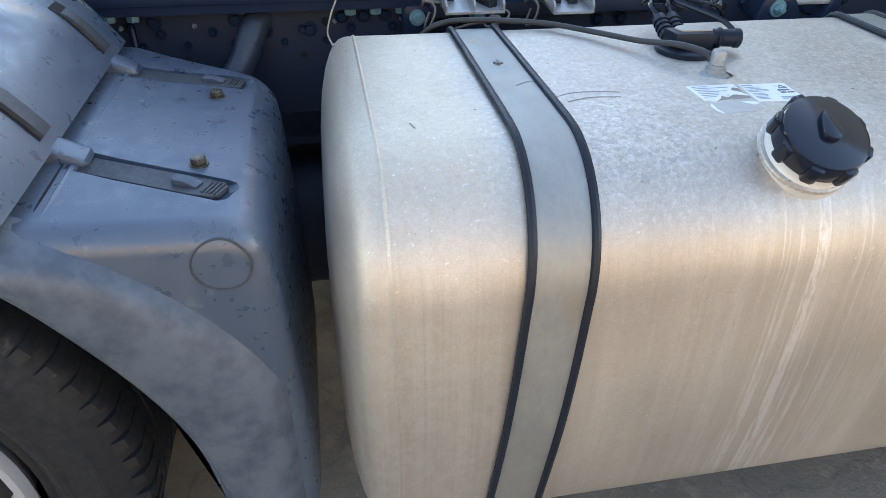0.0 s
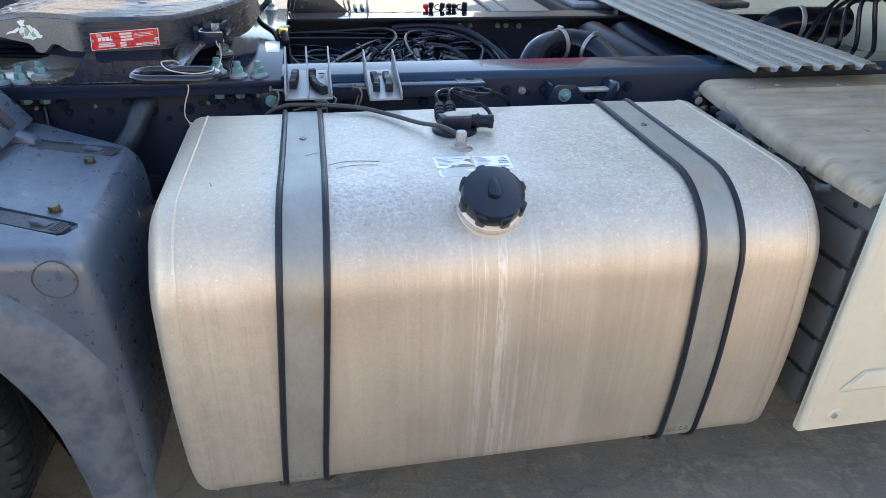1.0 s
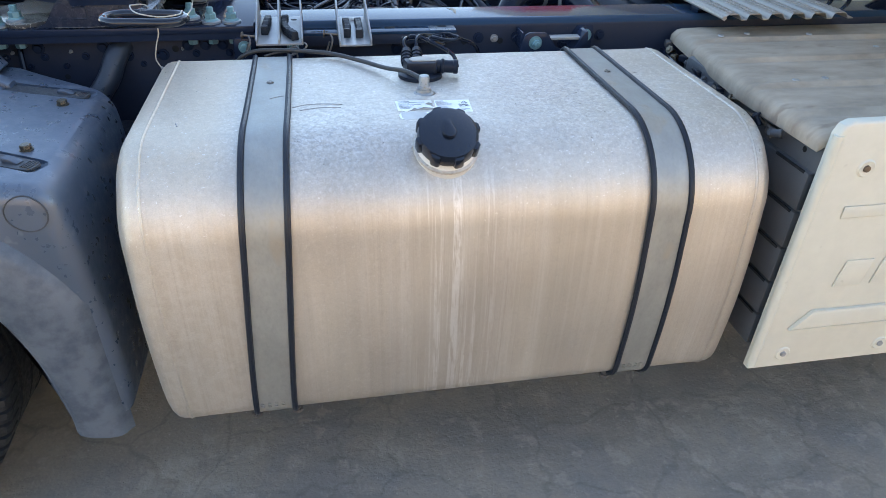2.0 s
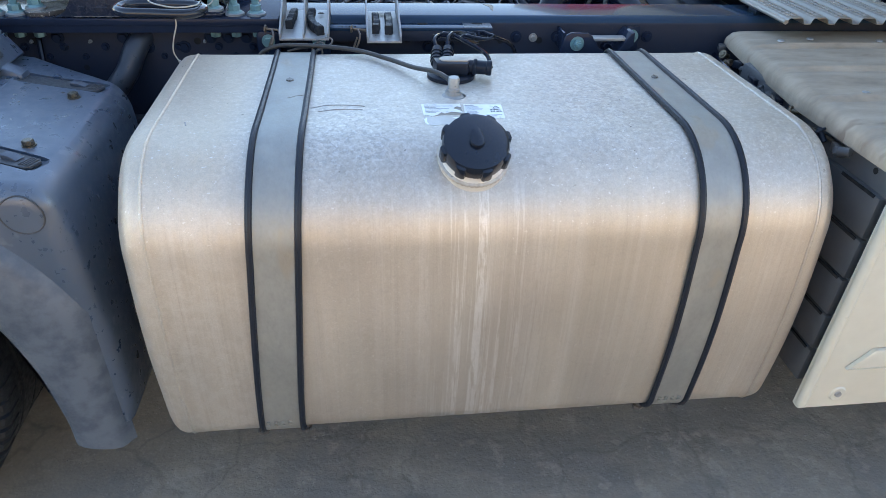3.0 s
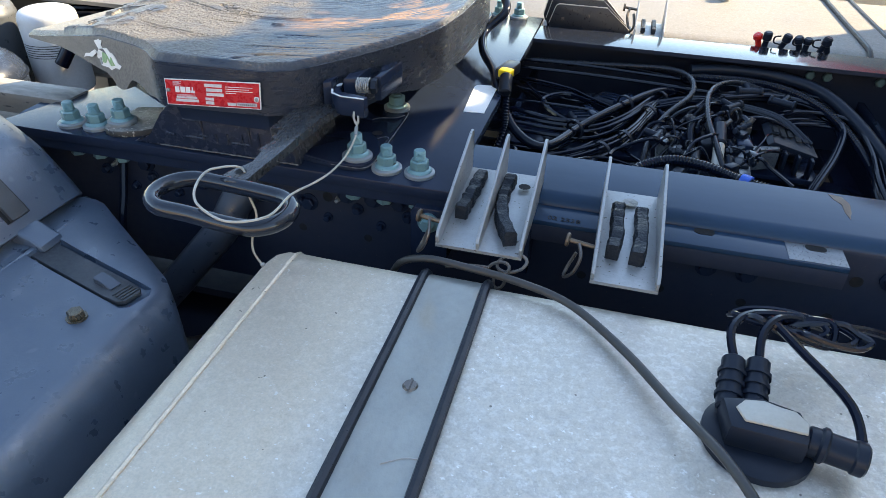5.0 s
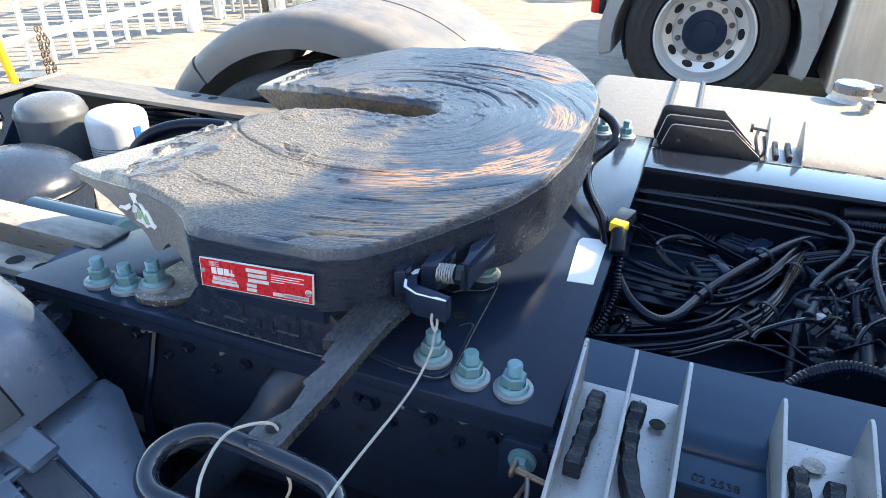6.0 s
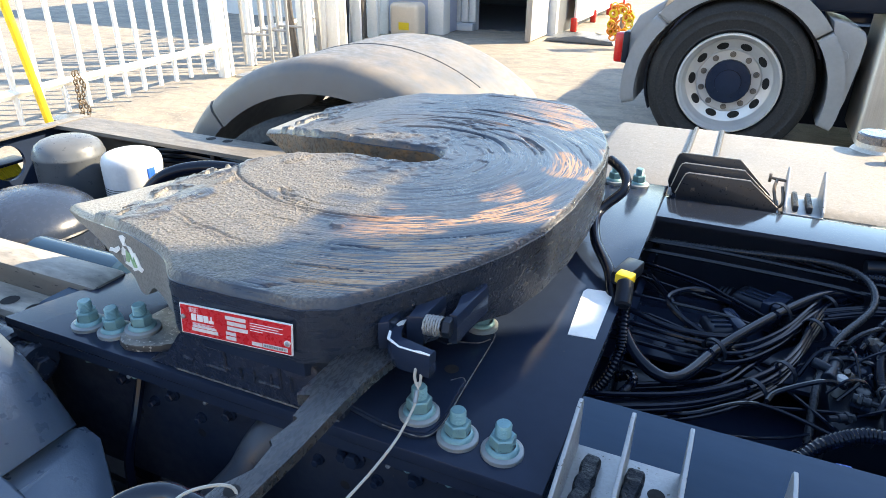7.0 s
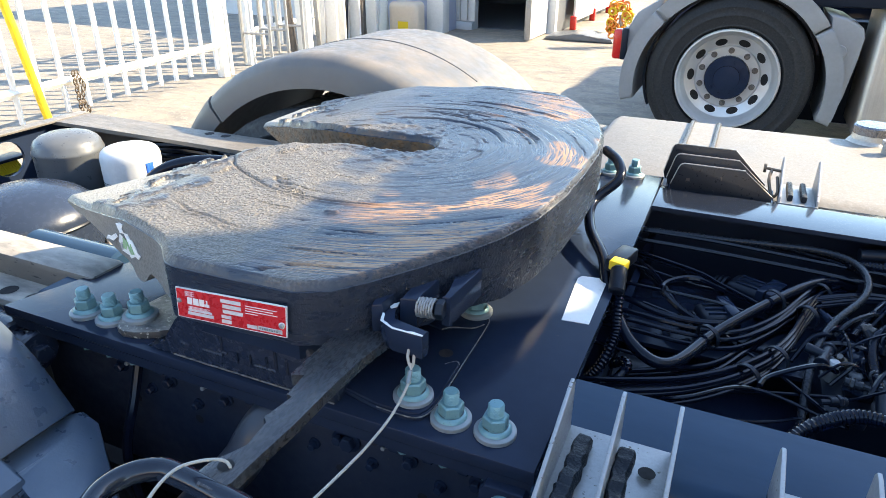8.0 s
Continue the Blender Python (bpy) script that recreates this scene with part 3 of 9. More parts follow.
def along_z(z0):
    return lambda u, v, w: (u, v, z0 + w)


def arc(cx, cy, r, a0, a1, n):
    return [(cx + r * math.cos(radians(a0 + (a1 - a0) * k / n)), cy + r * math.sin(radians(a0 + (a1 - a0) * k / n))) for k in range(n + 1)]


def sweep_profile(bm, profile, path_frames, closed=False):
    """Loft an open or closed (a, b) profile along frames (origin, ua, ub)."""
    rings = [[bm.verts.new(o + ua * a + ub * b) for a, b in profile] for o, ua, ub in path_frames]
    n = len(profile)
    for r0, r1 in zip(rings, rings[1:]):
        for k in range(n if closed else n - 1):
            bm.faces.new((r0[k], r0[(k + 1) % n], r1[(k + 1) % n], r1[k]))
    if closed:
        bm.faces.new(rings[0][::-1])
        bm.faces.new(rings[-1])
    return bm


MID = 0.44  # the truck's centre line


# ---- ground ----
bm = B()
bmesh.ops.create_grid(bm, x_segments=1, y_segments=1, size=400)
for v in bm.verts:
    v.co.z = GROUND
structure("ground", bm, M_ASPHALT, "worn grey asphalt yard with fine gravel and sandy dirt", "ground")


# ---- fuel tank ----
TX0, TX1 = -0.170, 0.985
TY0, TY1 = -0.686, -0.130
TZ0, TZ1 = 0.446, 1.003


def tank_profile(grow=0.0, n=10):
    """The tank's cross-section in (y, z): wide rounded top front, slightly bowed face."""
    rt, rb, rk = 0.15, 0.05, 0.035
    pts = []
    pts += arc(TY1 - rk, TZ1 - rk, rk + grow, 0, 90, 5)
    pts += [(TY1 - rk + (TY0 + rt - TY1 + rk) * k / 12, TZ1 + grow) for k in range(1, 12)]
    pts += arc(TY0 + rt, TZ1 - rt, rt + grow, 90, 180, 14)
    for k in range(1, 9):
        t = k / 9
        z = (TZ1 - rt) * (1 - t) + (TZ0 + rb) * t
        pts.append((TY0 - grow - 0.010 * math.sin(math.pi * t), z))
    pts += arc(TY0 + rb, TZ0 + rb, rb + grow, 180, 270, 7)
    pts += arc(TY1 - rb, TZ0 + rb, rb + grow, 270, 360, 5)
    return pts


def offset_profile(pts, d):
    c = Vector((-0.42, 0.73))
    out = []
    for y, z in pts:
        v = Vector((y, z)) - c
        out.append(tuple(c + v * (1 - d / max(abs(v.x), abs(v.y), 0.05))))
    return out


tank = thing("fuel_tank", (0.41, -0.42, TZ0), "weathered bare aluminium fuel tank with two steel straps", "fuel tank")
bm = B()
prof = tank_profile()
rows = []
for x, d in ((TX0 - 0.030, 0.24), (TX0 - 0.028, 0.17), (TX0 - 0.024, 0.11), (TX0 - 0.017, 0.065), (TX0 - 0.008, 0.036), (TX0, 0.020), (TX0 + 0.007, 0.010), (TX0 + 0.016, 0.003), (TX0 + 0.026, 0.0), (TX0 + 0.040, -0.0005), (TX0 + 0.10, 0.0), (0.2, 0.0), (0.4, 0.0), (0.6, 0.0), (TX1 - 0.10, 0.0), (TX1 - 0.040, -0.0005), (TX1 - 0.026, 0.0), (TX1 - 0.016, 0.003), (TX1 - 0.007, 0.010), (TX1, 0.020), (TX1 + 0.008, 0.036), (TX1 + 0.017, 0.065), (TX1 + 0.024, 0.11), (TX1 + 0.028, 0.17), (TX1 + 0.030, 0.24)):
    rows.append([bm.verts.new((x, y, z)) for y, z in offset_profile(prof, d)])
np_ = len(prof)
for a, b in zip(rows, rows[1:]):
    for k in range(np_):
        bm.faces.new((a[k], a[(k + 1) % np_], b[(k + 1) % np_], b[k]))
bm.faces.new(rows[0][::-1])
bm.faces.new(rows[-1])
part("body", bm, M_ALU, tank)
for x in (TX0 + 0.040, TX1 - 0.040):
    bm = B()
    ring = [Vector((x, y, z)) for y, z in tank_profile(0.0002)]
    fine = []
    for a, b in zip(ring, ring[1:] + ring[:1]):
        k = max(1, int((b - a).length / 0.006))
        fine += [a.lerp(b, i / k) for i in range(k)]
    for i, p in enumerate(fine):
        p.x += 0.0005 * math.sin(i * 2.1) * math.sin(i * 0.7)
    tube(bm, fine, 0.0028, n=6, per=1, closed=True)
    part("weld_seam", bm, M_ALU, tank, "ridged aluminium weld seam")


def strap(name, x_top, x_bot):
    """A steel band that wraps the tank's top and face, with two rubber edge strips."""
    half, lip = 0.033, 0.008
    prof = tank_profile(0.0035)
    y_end = min(range(len(prof)), key=lambda k: prof[k][1])
    path = prof[:y_end]

    arc = np.concatenate([[0.0], np.cumsum([math.dist(a, b) for a, b in zip(path, path[1:])])])
    raw = np.array([x_top + (x_bot - x_top) * min(1, max(0, (TZ1 - z) / 0.55)) for y, z in path])
    xs = [float(np.mean(np.interp(s + np.linspace(-0.12, 0.12, 13), arc, raw))) for s in arc]

    bm = B()
    outer = tank_profile(0.0045)[: len(path)]
    under = tank_profile(0.0008)[: len(path)]
    rings = []
    for x, (y, z), (yi, zi) in zip(xs, outer, under):
        rings.append([bm.verts.new(v) for v in ((x - half, yi, zi), (x - half, y, z), (x + half, y, z), (x + half, yi, zi))])
    for a, b in zip(rings, rings[1:]):
        for k in range(4):
            bm.faces.new((a[k], a[(k + 1) % 4], b[(k + 1) % 4], b[k]))
    bm.faces.new(rings[0][::-1])
    bm.faces.new(rings[-1])
    band = part("strap", bm, M_STRAP, tank, "dull grey steel tank strap")
    for side in (-1, 1):
        bm = B()
        edge = [Vector((x + side * (half + 0.0035), y, z)) for x, (y, z) in zip(xs, tank_profile(0.005))]
        tube(bm, edge, 0.0055, n=8, per=1)
        part("rubber_strip", bm, M_RUBBER, band, "black rubber edge strip")
        bm = B()
        p = edge[-1]
        cyl(bm, (p.x + side * 0.004, -0.655, 0.455), (p.x + side * 0.004, -0.655, 0.428), 0.007, 8)
        cyl(bm, (p.x + side * 0.004, -0.655, 0.440), (p.x + side * 0.004, -0.655, 0.433), 0.012, 6)
        part("strap_bolt", bm, M_BARE, band, "rusty strap bolt end")
    bm = B()
    for k in range(4):
        for j in range(2):
            box(bm, (x_bot - 0.024 + k * 0.013, TY0 - 0.0075, 0.486 + j * 0.007), (x_bot - 0.017 + k * 0.013, TY0 - 0.005, 0.489 + j * 0.007), turn=Matrix.Rotation(0.3, 3, "Y"))
    part("stamped_teeth", bm, M_STRAP, band)
    bm = B()
    z = TZ1 + 0.0045
    lathe(bm, [(0, 0.0022), (0.006, 0.0022), (0.0075, 0.0), (0.0, 0.0)], (x_top, -0.325, z), (0, 0, 1), 18)
    box(bm, (x_top - 0.001, -0.333, z + 0.0015), (x_top + 0.001, -0.318, z + 0.0035))
    part("strap_screw", bm, M_BARE, band, "dark screw head on the strap")
    return band


strap("strap", 0.0675, 0.0285)
strap("strap", 0.776, 0.776)

# filler neck and cap lean with the rounded shoulder
NA = Vector((0, -math.sin(radians(30.5)), math.cos(radians(30.5))))
NC = Vector((0.370, TY0 + 0.15, TZ1 - 0.15)) + NA * 0.15
bm = B()
lathe(bm, [(0.056, -0.02), (0.056, 0.004), (0.052, 0.008), (0.049, 0.012), (0.049, 0.036), (0.0, 0.036)], NC, NA, 36)
part("filler_neck", bm, M_NECK, tank, "cast aluminium filler neck")
bm = B()
u, w, d = frame_of(NA)
tube(bm, [NC + (u * math.cos(2 * math.pi * k / 92) + w * math.sin(2 * math.pi * k / 92)) * (0.0525 + 0.0012 * (k % 2)) + NA * 0.004 for k in range(92)], 0.0042, n=8, per=1, closed=True)
part("weld_ring", bm, M_ALU, tank, "beaded weld round the neck")
cap = part("filler_cap", lathe(B(), [(0.0, 0.018), (0.044, 0.018), (0.0510, 0.020), (0.0520, 0.026), (0.0520, 0.040), (0.050, 0.0455), (0.045, 0.0475), (0.0, 0.049)], NC, NA, 48), M_CAP, tank, "black ribbed plastic filler cap")
u, w, d = frame_of(NA)
for k in range(8):
    a = 2 * math.pi * (k + 0.3) / 8
    r = u * math.cos(a) + w * math.sin(a)
    s = NA.cross(r)
    bm = B()
    pts = [(-0.0095, 0.047), (-0.008, 0.0548), (-0.005, 0.0568), (0.005, 0.0568), (0.008, 0.0548), (0.0095, 0.047)]
    prism(bm, pts, lambda p, q, h: NC + s * p + r * q + NA * (0.017 + h), 0.026, 0.003)
    part("grip_lug", bm, M_CAP, cap)
bm = B()
f = (Vector((0, 0, 1)) - NA * NA.z).normalized()
g = NA.cross(f)
tear = arc(0, -0.004, 0.012, 180, 360, 10) + [(0.006, 0.016), (0.0, 0.024), (-0.006, 0.016)]
prism(bm, tear, lambda p, q, h: NC + g * p + f * q + NA * (0.046 + h), 0.010, 0.003)
part("pointer", bm, M_CAP, cap)

# breather fitting
VX, VY = 0.364, -0.404
bm = B()
lathe(bm, [(0.021, 0.0), (0.020, 0.003), (0.015, 0.006), (0.0145, 0.012), (0.0, 0.012)], (VX, VY, TZ1 - 0.001), (0, 0, 1), 24)
lathe(bm, [(0.0, 0.008), (0.0125, 0.008), (0.0125, 0.016), (0.0105, 0.017), (0.0105, 0.033), (0.009, 0.036), (0.0, 0.036)], (VX, VY, TZ1), (0, 0, 1), 12)
part("breather", bm, M_STEEL, tank, "small grey breather fitting")
bm = B()
lathe(bm, [(0.044, -0.0005), (0.042, 0.0005), (0.039, 0.0008), (0.036, 0.0005), (0.028, 0.0003), (0.022, 0.0018), (0.018, 0.0030)], (VX + 0.004, VY - 0.006, TZ1), (0, 0, 1), 40)
part("pressed_boss", bm, M_ALU, tank, "shallow pressed boss round the breather")
M_SCRATCH = mat("dark_scratch", (0.34, 0.31, 0.285), (0.42, 0.39, 0.36), rough=0.6, metal=0.5, scale=120)
for k, pts in enumerate(([(0.112, -0.452), (0.140, -0.440), (0.175, -0.440), (0.204, -0.446)], [(0.125, -0.468), (0.160, -0.458), (0.200, -0.462)], [(0.070, -0.415), (0.088, -0.404), (0.105, -0.402)], [(-0.085, -0.505), (-0.081, -0.519)], [(0.310, -0.610), (0.318, -0.606)])):
    bm = B()
    z = TZ1 + (0.0004 if k != 2 else 0.0047)
    tube(bm, [(x, y, z - max(0.0, TZ1 - 0.0 - TZ1)) if y > -0.536 else (x, y, TZ1 - 0.15 + math.sqrt(0.15**2 - (y + 0.536) ** 2)) for x, y in pts], 0.0007 if k < 3 else 0.0012, n=5, per=5)
    part("scratch", bm, M_SCRATCH, tank)

# fuel sender with plugs and a coiled lead
sender = thing("fuel_sender", (0.372, -0.30, TZ1), "black fuel sender with two plugs on the tank", "sensor")
bm = B()
lathe(bm, [(0.0, 0.0), (0.046, 0.0), (0.046, 0.007), (0.040, 0.010), (0.0, 0.010)], (0.372, -0.300, TZ1), (0, 0, 1), 28)
part("flange", bm, M_DARK, sender)
bm = B()
hood = [(-0.030, -0.020), (0.030, -0.024), (0.036, -0.006), (0.030, 0.014), (0.0, 0.022), (-0.034, 0.014)]
prism(bm, [(0.372 + a, -0.300 + b) for a, b in hood], along_z(TZ1 + 0.008), 0.026, 0.005)
part("housing", bm, M_DARK, sender)
bm = B()
heart = [(-0.020, -0.014), (0.028, -0.016), (0.031, -0.004), (0.022, 0.008), (0.010, 0.007), (-0.002, 0.013), (-0.018, 0.010), (-0.026, 0.0)]
prism(bm, [(0.374 + a, -0.298 + b) for a, b in heart], along_z(TZ1 + 0.0335), 0.003, 0.0012)
part("cover", bm, M_WIRE, sender, "pale worn cover plate")
bm = B()
cyl(bm, (0.404, -0.306, TZ1 + 0.022), (0.447, -0.316, TZ1 + 0.022), 0.013, 14, 0.003)
cyl(bm, (0.414, -0.308, TZ1 + 0.022), (0.421, -0.310, TZ1 + 0.022), 0.0155, 14, 0.002)
cyl(bm, (0.438, -0.314, TZ1 + 0.022), (0.449, -0.3165, TZ1 + 0.022), 0.0145, 14, 0.002)
part("plug", bm, M_DARK, sender)
for k, (a, b) in enumerate((((0.345, -0.288), (0.352, -0.235)), ((0.366, -0.284), (0.374, -0.232)))):
    bm = B()
    cyl(bm, (a[0], a[1], TZ1 + 0.020), (b[0], b[1], TZ1 + 0.034), 0.0105, 12, 0.002)
    for j in range(3):
        q = 0.25 + 0.22 * j
        p = Vector((a[0], a[1], TZ1 + 0.020)).lerp(Vector((b[0], b[1], TZ1 + 0.034)), q)
        dd = (Vector((b[0], b[1], TZ1 + 0.034)) - Vector((a[0], a[1], TZ1 + 0.020))).normalized()
        cyl(bm, p - dd * 0.002, p + dd * 0.002, 0.0125, 12)
    part("plug", bm, M_DARK, sender)
lead = thing("coiled_lead", (0.42, -0.17, TZ1), "thin black lead coiled behind the sender", "cable")
rnd = random.Random(4)
for k in range(5):
    bm = B()
    pts = []
    cx, cy = 0.388 + 0.012 * k, -0.178 - 0.003 * k
    for j in range(9):
        a = 2 * math.pi * j / 9 + k
        pts.append((cx + (0.032 + 0.008 * rnd.random()) * math.cos(a), cy + 0.014 * math.sin(a), TZ1 + 0.040 + 0.010 * rnd.random() + 0.006 * math.sin(a * 2)))
    tube(bm, pts, 0.0033, n=7, per=5, closed=True)
    part("loop", bm, M_CABLE, lead)
for pts in ([(0.352, -0.235, TZ1 + 0.034), (0.350, -0.205, TZ1 + 0.045), (0.372, -0.178, TZ1 + 0.047), (0.42, -0.168, TZ1 + 0.046)],
            [(0.374, -0.232, TZ1 + 0.034), (0.378, -0.205, TZ1 + 0.048), (0.40, -0.18, TZ1 + 0.05), (0.45, -0.16, TZ1 + 0.03)],
            [(0.447, -0.316, TZ1 + 0.023), (0.444, -0.270, TZ1 + 0.035), (0.408, -0.220, TZ1 + 0.046), (0.385, -0.185, TZ1 + 0.05)],
            [(0.45, -0.165, TZ1 + 0.040), (0.49, -0.15, TZ1 + 0.03), (0.53, -0.13, TZ1 + 0.005), (0.55, -0.09, TZ1 - 0.05)]):
    part("lead", tube(B(), pts, 0.0042, n=8), M_CABLE, lead)

hose = thing("breather_hose", (0.2, -0.3, TZ1), "grey breather hose lying across the tank", "hose")
part("hose", tube(B(), [(VX - 0.004, VY + 0.010, TZ1 + 0.018), (VX - 0.008, VY + 0.020, TZ1 + 0.026), (VX - 0.030, VY + 0.060, TZ1 + 0.026), (0.300, -0.290, TZ1 + 0.016), (0.254, -0.224, TZ1 + 0.011), (0.197, -0.168, TZ1 + 0.010), (0.137, -0.146, TZ1 + 0.011), (0.075, -0.137, TZ1 + 0.012), (0.028, -0.128, TZ1 + 0.008), (-0.008, -0.118, TZ1 - 0.010), (-0.03, -0.10, TZ1 - 0.05)], 0.0045, n=12, per=8), M_GREYCABLE, hose)

# two instruction labels, one torn
Z = TZ1 + 0.0012
label1 = thing("warning_label", (0.407, -0.475, Z), "white printed fuel label stuck on the tank", "sticker")
part("paper", prism(B(), [(0.373, -0.504), (0.440, -0.508), (0.444, -0.448), (0.377, -0.444)], along_z(TZ1 - 0.0005), 0.0015), M_PAPER, label1)


def bars(parent, x0, y0, widths, dy, h, z):
    for k, wd in enumerate(widths):
        bm = B()
        box(bm, (x0, y0 - dy * k - h, z), (x0 + wd, y0 - dy * k, z + 0.0004))
        part("print_line", bm, M_GREYPRINT, parent)


def lettering(body, loc, size, material, parent, turn=0.0, tilt=0.0, name="lettering", depth=0.0003, basis=None):
    cu = bpy.data.curves.new(name, "FONT")
    cu.body = body
    cu.size = size
    cu.extrude = depth
    tmp = bpy.data.objects.new(name, cu)
    scene.collection.objects.link(tmp)
    bpy.context.view_layer.update()
    me = bpy.data.meshes.new_from_object(tmp.evaluated_get(bpy.context.evaluated_depsgraph_get()))
    bpy.data.objects.remove(tmp)
    m = Matrix.Translation(loc) @ (basis or (Matrix.Rotation(turn, 4, "Z") @ Matrix.Rotation(tilt, 4, "X")))
    me.transform(m)
    me.materials.clear()
    me.materials.append(material)
    ob = new(name, me)
    ob.parent = parent
    ob.matrix_parent_inverse = Matrix.Translation(-BASE.get(parent, Vector()))
    return ob


bars(label1, 0.378, -0.4495, (0.016,), 0.006, 0.0026, Z)
bars(label1, 0.378, -0.457, (0.022, 0.024, 0.030, 0.028), 0.0048, 0.0011, Z)
bars(label1, 0.378, -0.479, (0.018, 0.020, 0.017, 0.016, 0.015), 0.0044, 0.0009, Z)
lettering("DIESEL", (0.4195, -0.4735, Z + 0.0001), 0.0064, M_INK, label1, -0.03)
lettering("EN 590", (0.4195, -0.4815, Z + 0.0001), 0.0064, M_INK, label1, -0.03)
bars(label1, 0.410, -0.494, (0.027, 0.018), 0.0045, 0.0020, Z)
bm = B()
tri = [(0.4265, -0.4645), (0.4375, -0.4645), (0.432, -0.4545)]
for a, b in zip(tri, tri[1:] + tri[:1]):
    tube(bm, [(*a, Z), (*b, Z)], 0.0006, n=4, per=1)
part("warning_triangle", bm, M_INK, label1)
label2 = thing("torn_label", (0.335, -0.465, Z), "torn white instruction label with scraped paper", "sticker")
residue = mat("glue_residue", (0.56, 0.54, 0.51), (0.42, 0.40, 0.37), rough=0.5, metal=0.4, scale=45, bump=0.15, fine=0.4)
part("glue_patch", prism(B(), [(0.303, -0.496), (0.318, -0.499), (0.336, -0.494), (0.352, -0.500), (0.368, -0.503), (0.366, -0.524), (0.352, -0.532), (0.330, -0.530), (0.312, -0.534), (0.305, -0.520)], along_z(TZ1 - 0.0007), 0.0011), residue, label2, "grey glue residue")
part("glue_patch", prism(B(), [(0.318, -0.472), (0.340, -0.462), (0.358, -0.455), (0.371, -0.452), (0.371, -0.490), (0.340, -0.489), (0.322, -0.492)], along_z(TZ1 - 0.0007), 0.0011), mat("brown_residue", (0.22, 0.18, 0.14), (0.34, 0.30, 0.26), rough=0.7, scale=120, bump=0.1), label2, "brown glue residue")
torn = [(0.303, -0.492), (0.302, -0.440), (0.371, -0.442), (0.371, -0.456), (0.364, -0.452), (0.356, -0.462), (0.366, -0.470), (0.372, -0.482), (0.352, -0.476), (0.340, -0.484), (0.334, -0.478), (0.327, -0.488), (0.316, -0.496), (0.310, -0.490)]
part("paper", prism(B(), torn, along_z(TZ1 - 0.0005), 0.0015), M_PAPER, label2)
for poly in ([(0.350, -0.500), (0.369, -0.502), (0.372, -0.508), (0.362, -0.512), (0.356, -0.506)], [(0.302, -0.508), (0.307, -0.500), (0.306, -0.520), (0.309, -0.532), (0.303, -0.526)]):
    part("scrap", prism(B(), poly, along_z(TZ1 - 0.0006), 0.0014), M_PAPER, label2, "bluish paper scrap")
bars(label2, 0.307, -0.446, (0.022, 0.050, 0.020, 0.042, 0.028, 0.024, 0.018), 0.0058, 0.0011, Z)


# ---- chassis frame ----
from mathutils.geometry import tessellate_polygon

RT = 1.030  # top of the rails
chassis = thing("chassis_frame", (0.3, MID, 0.72), "black painted truck ladder frame with two steel rails", "truck chassis")


def rail(side):
    """A C-section rail; side -1 is the one beside the weathered tank."""
    def yy(v):
        return MID + side * v
    web, inn = 0.41, 0.285
    outer = [(inn, RT), (web - 0.020, RT)] + [(yv, zv) for yv, zv in arc(web - 0.020, RT - 0.020, 0.020, 90, 0, 5)][1:] + [(web, 0.80), (inn, 0.80)]
    inner = [(inn, 0.808), (web - 0.008, 0.808), (web - 0.008, RT - 0.020), (web - 0.022, RT - 0.008), (inn, RT - 0.008)]
    bm = B()
    prism(bm, [(yy(a), b) for a, b in outer + inner], along_x(-0.70), 3.26)
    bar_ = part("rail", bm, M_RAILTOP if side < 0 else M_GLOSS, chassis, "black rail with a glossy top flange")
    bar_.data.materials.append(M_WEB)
    # upright and lower faces go dull; only the top keeps the reflecting colour
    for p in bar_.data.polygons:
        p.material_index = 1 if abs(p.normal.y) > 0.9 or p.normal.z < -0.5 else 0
    # rear stretch sits lower, with a raised box section beside it
    outer = [(0.30, 1.004), (0.405, 1.004), (0.41, 0.998), (0.41, 0.80), (0.30, 0.80), (0.30, 0.81), (0.40, 0.81), (0.40, 0.994), (0.30, 0.994)]
    bm = B()
    prism(bm, [(yy(a), b) for a, b in outer], along_x(-1.58), 0.879)
    part("rear_rail", bm, M_RAILSUN if side < 0 else M_RAILDUST, chassis, "dusty black rear rail")
    for k in range(9 if side < 0 else 2):
        x = -0.735 if side < 0 else -1.05
        x = x - 0.053 * k - (0.05 if k > 2 else 0)
        part("flange_hole", lathe(B(), [(0.0, 0.0), (0.013, 0.0)], (x, yy(0.384), 1.0046), (0, 0, 1), 14), M_HOLE, chassis)


M_HOLE = mat("hole_shade", (0.006, 0.006, 0.007), (0.008, 0.008, 0.009), rough=0.9)
rail(-1)
rail(1)
bm = B()
box(bm, (-1.56, MID - 0.352, 0.86), (-0.65, MID - 0.288, 1.040), 0.012)
part("box_section", bm, M_RAILSUN, chassis, "dusty raised box section")
bm = B()
HY, HZ, HR = 0.60, 0.933, 0.046  # round hole in the cross member
rim_ = [(MID - 0.41, 0.80), (HY, 0.80), (MID + 0.41, 0.80), (MID + 0.41, HZ), (MID + 0.41, 0.985), (MID + 0.33, 1.003), (HY, 1.003), (MID - 0.33, 1.003), (MID - 0.41, 0.985), (MID - 0.41, HZ)]
hole_ = [(HY + HR * math.cos(a), HZ + HR * math.sin(a)) for a in [2 * math.pi * k / 40 for k in range(40)]]
sheets = []
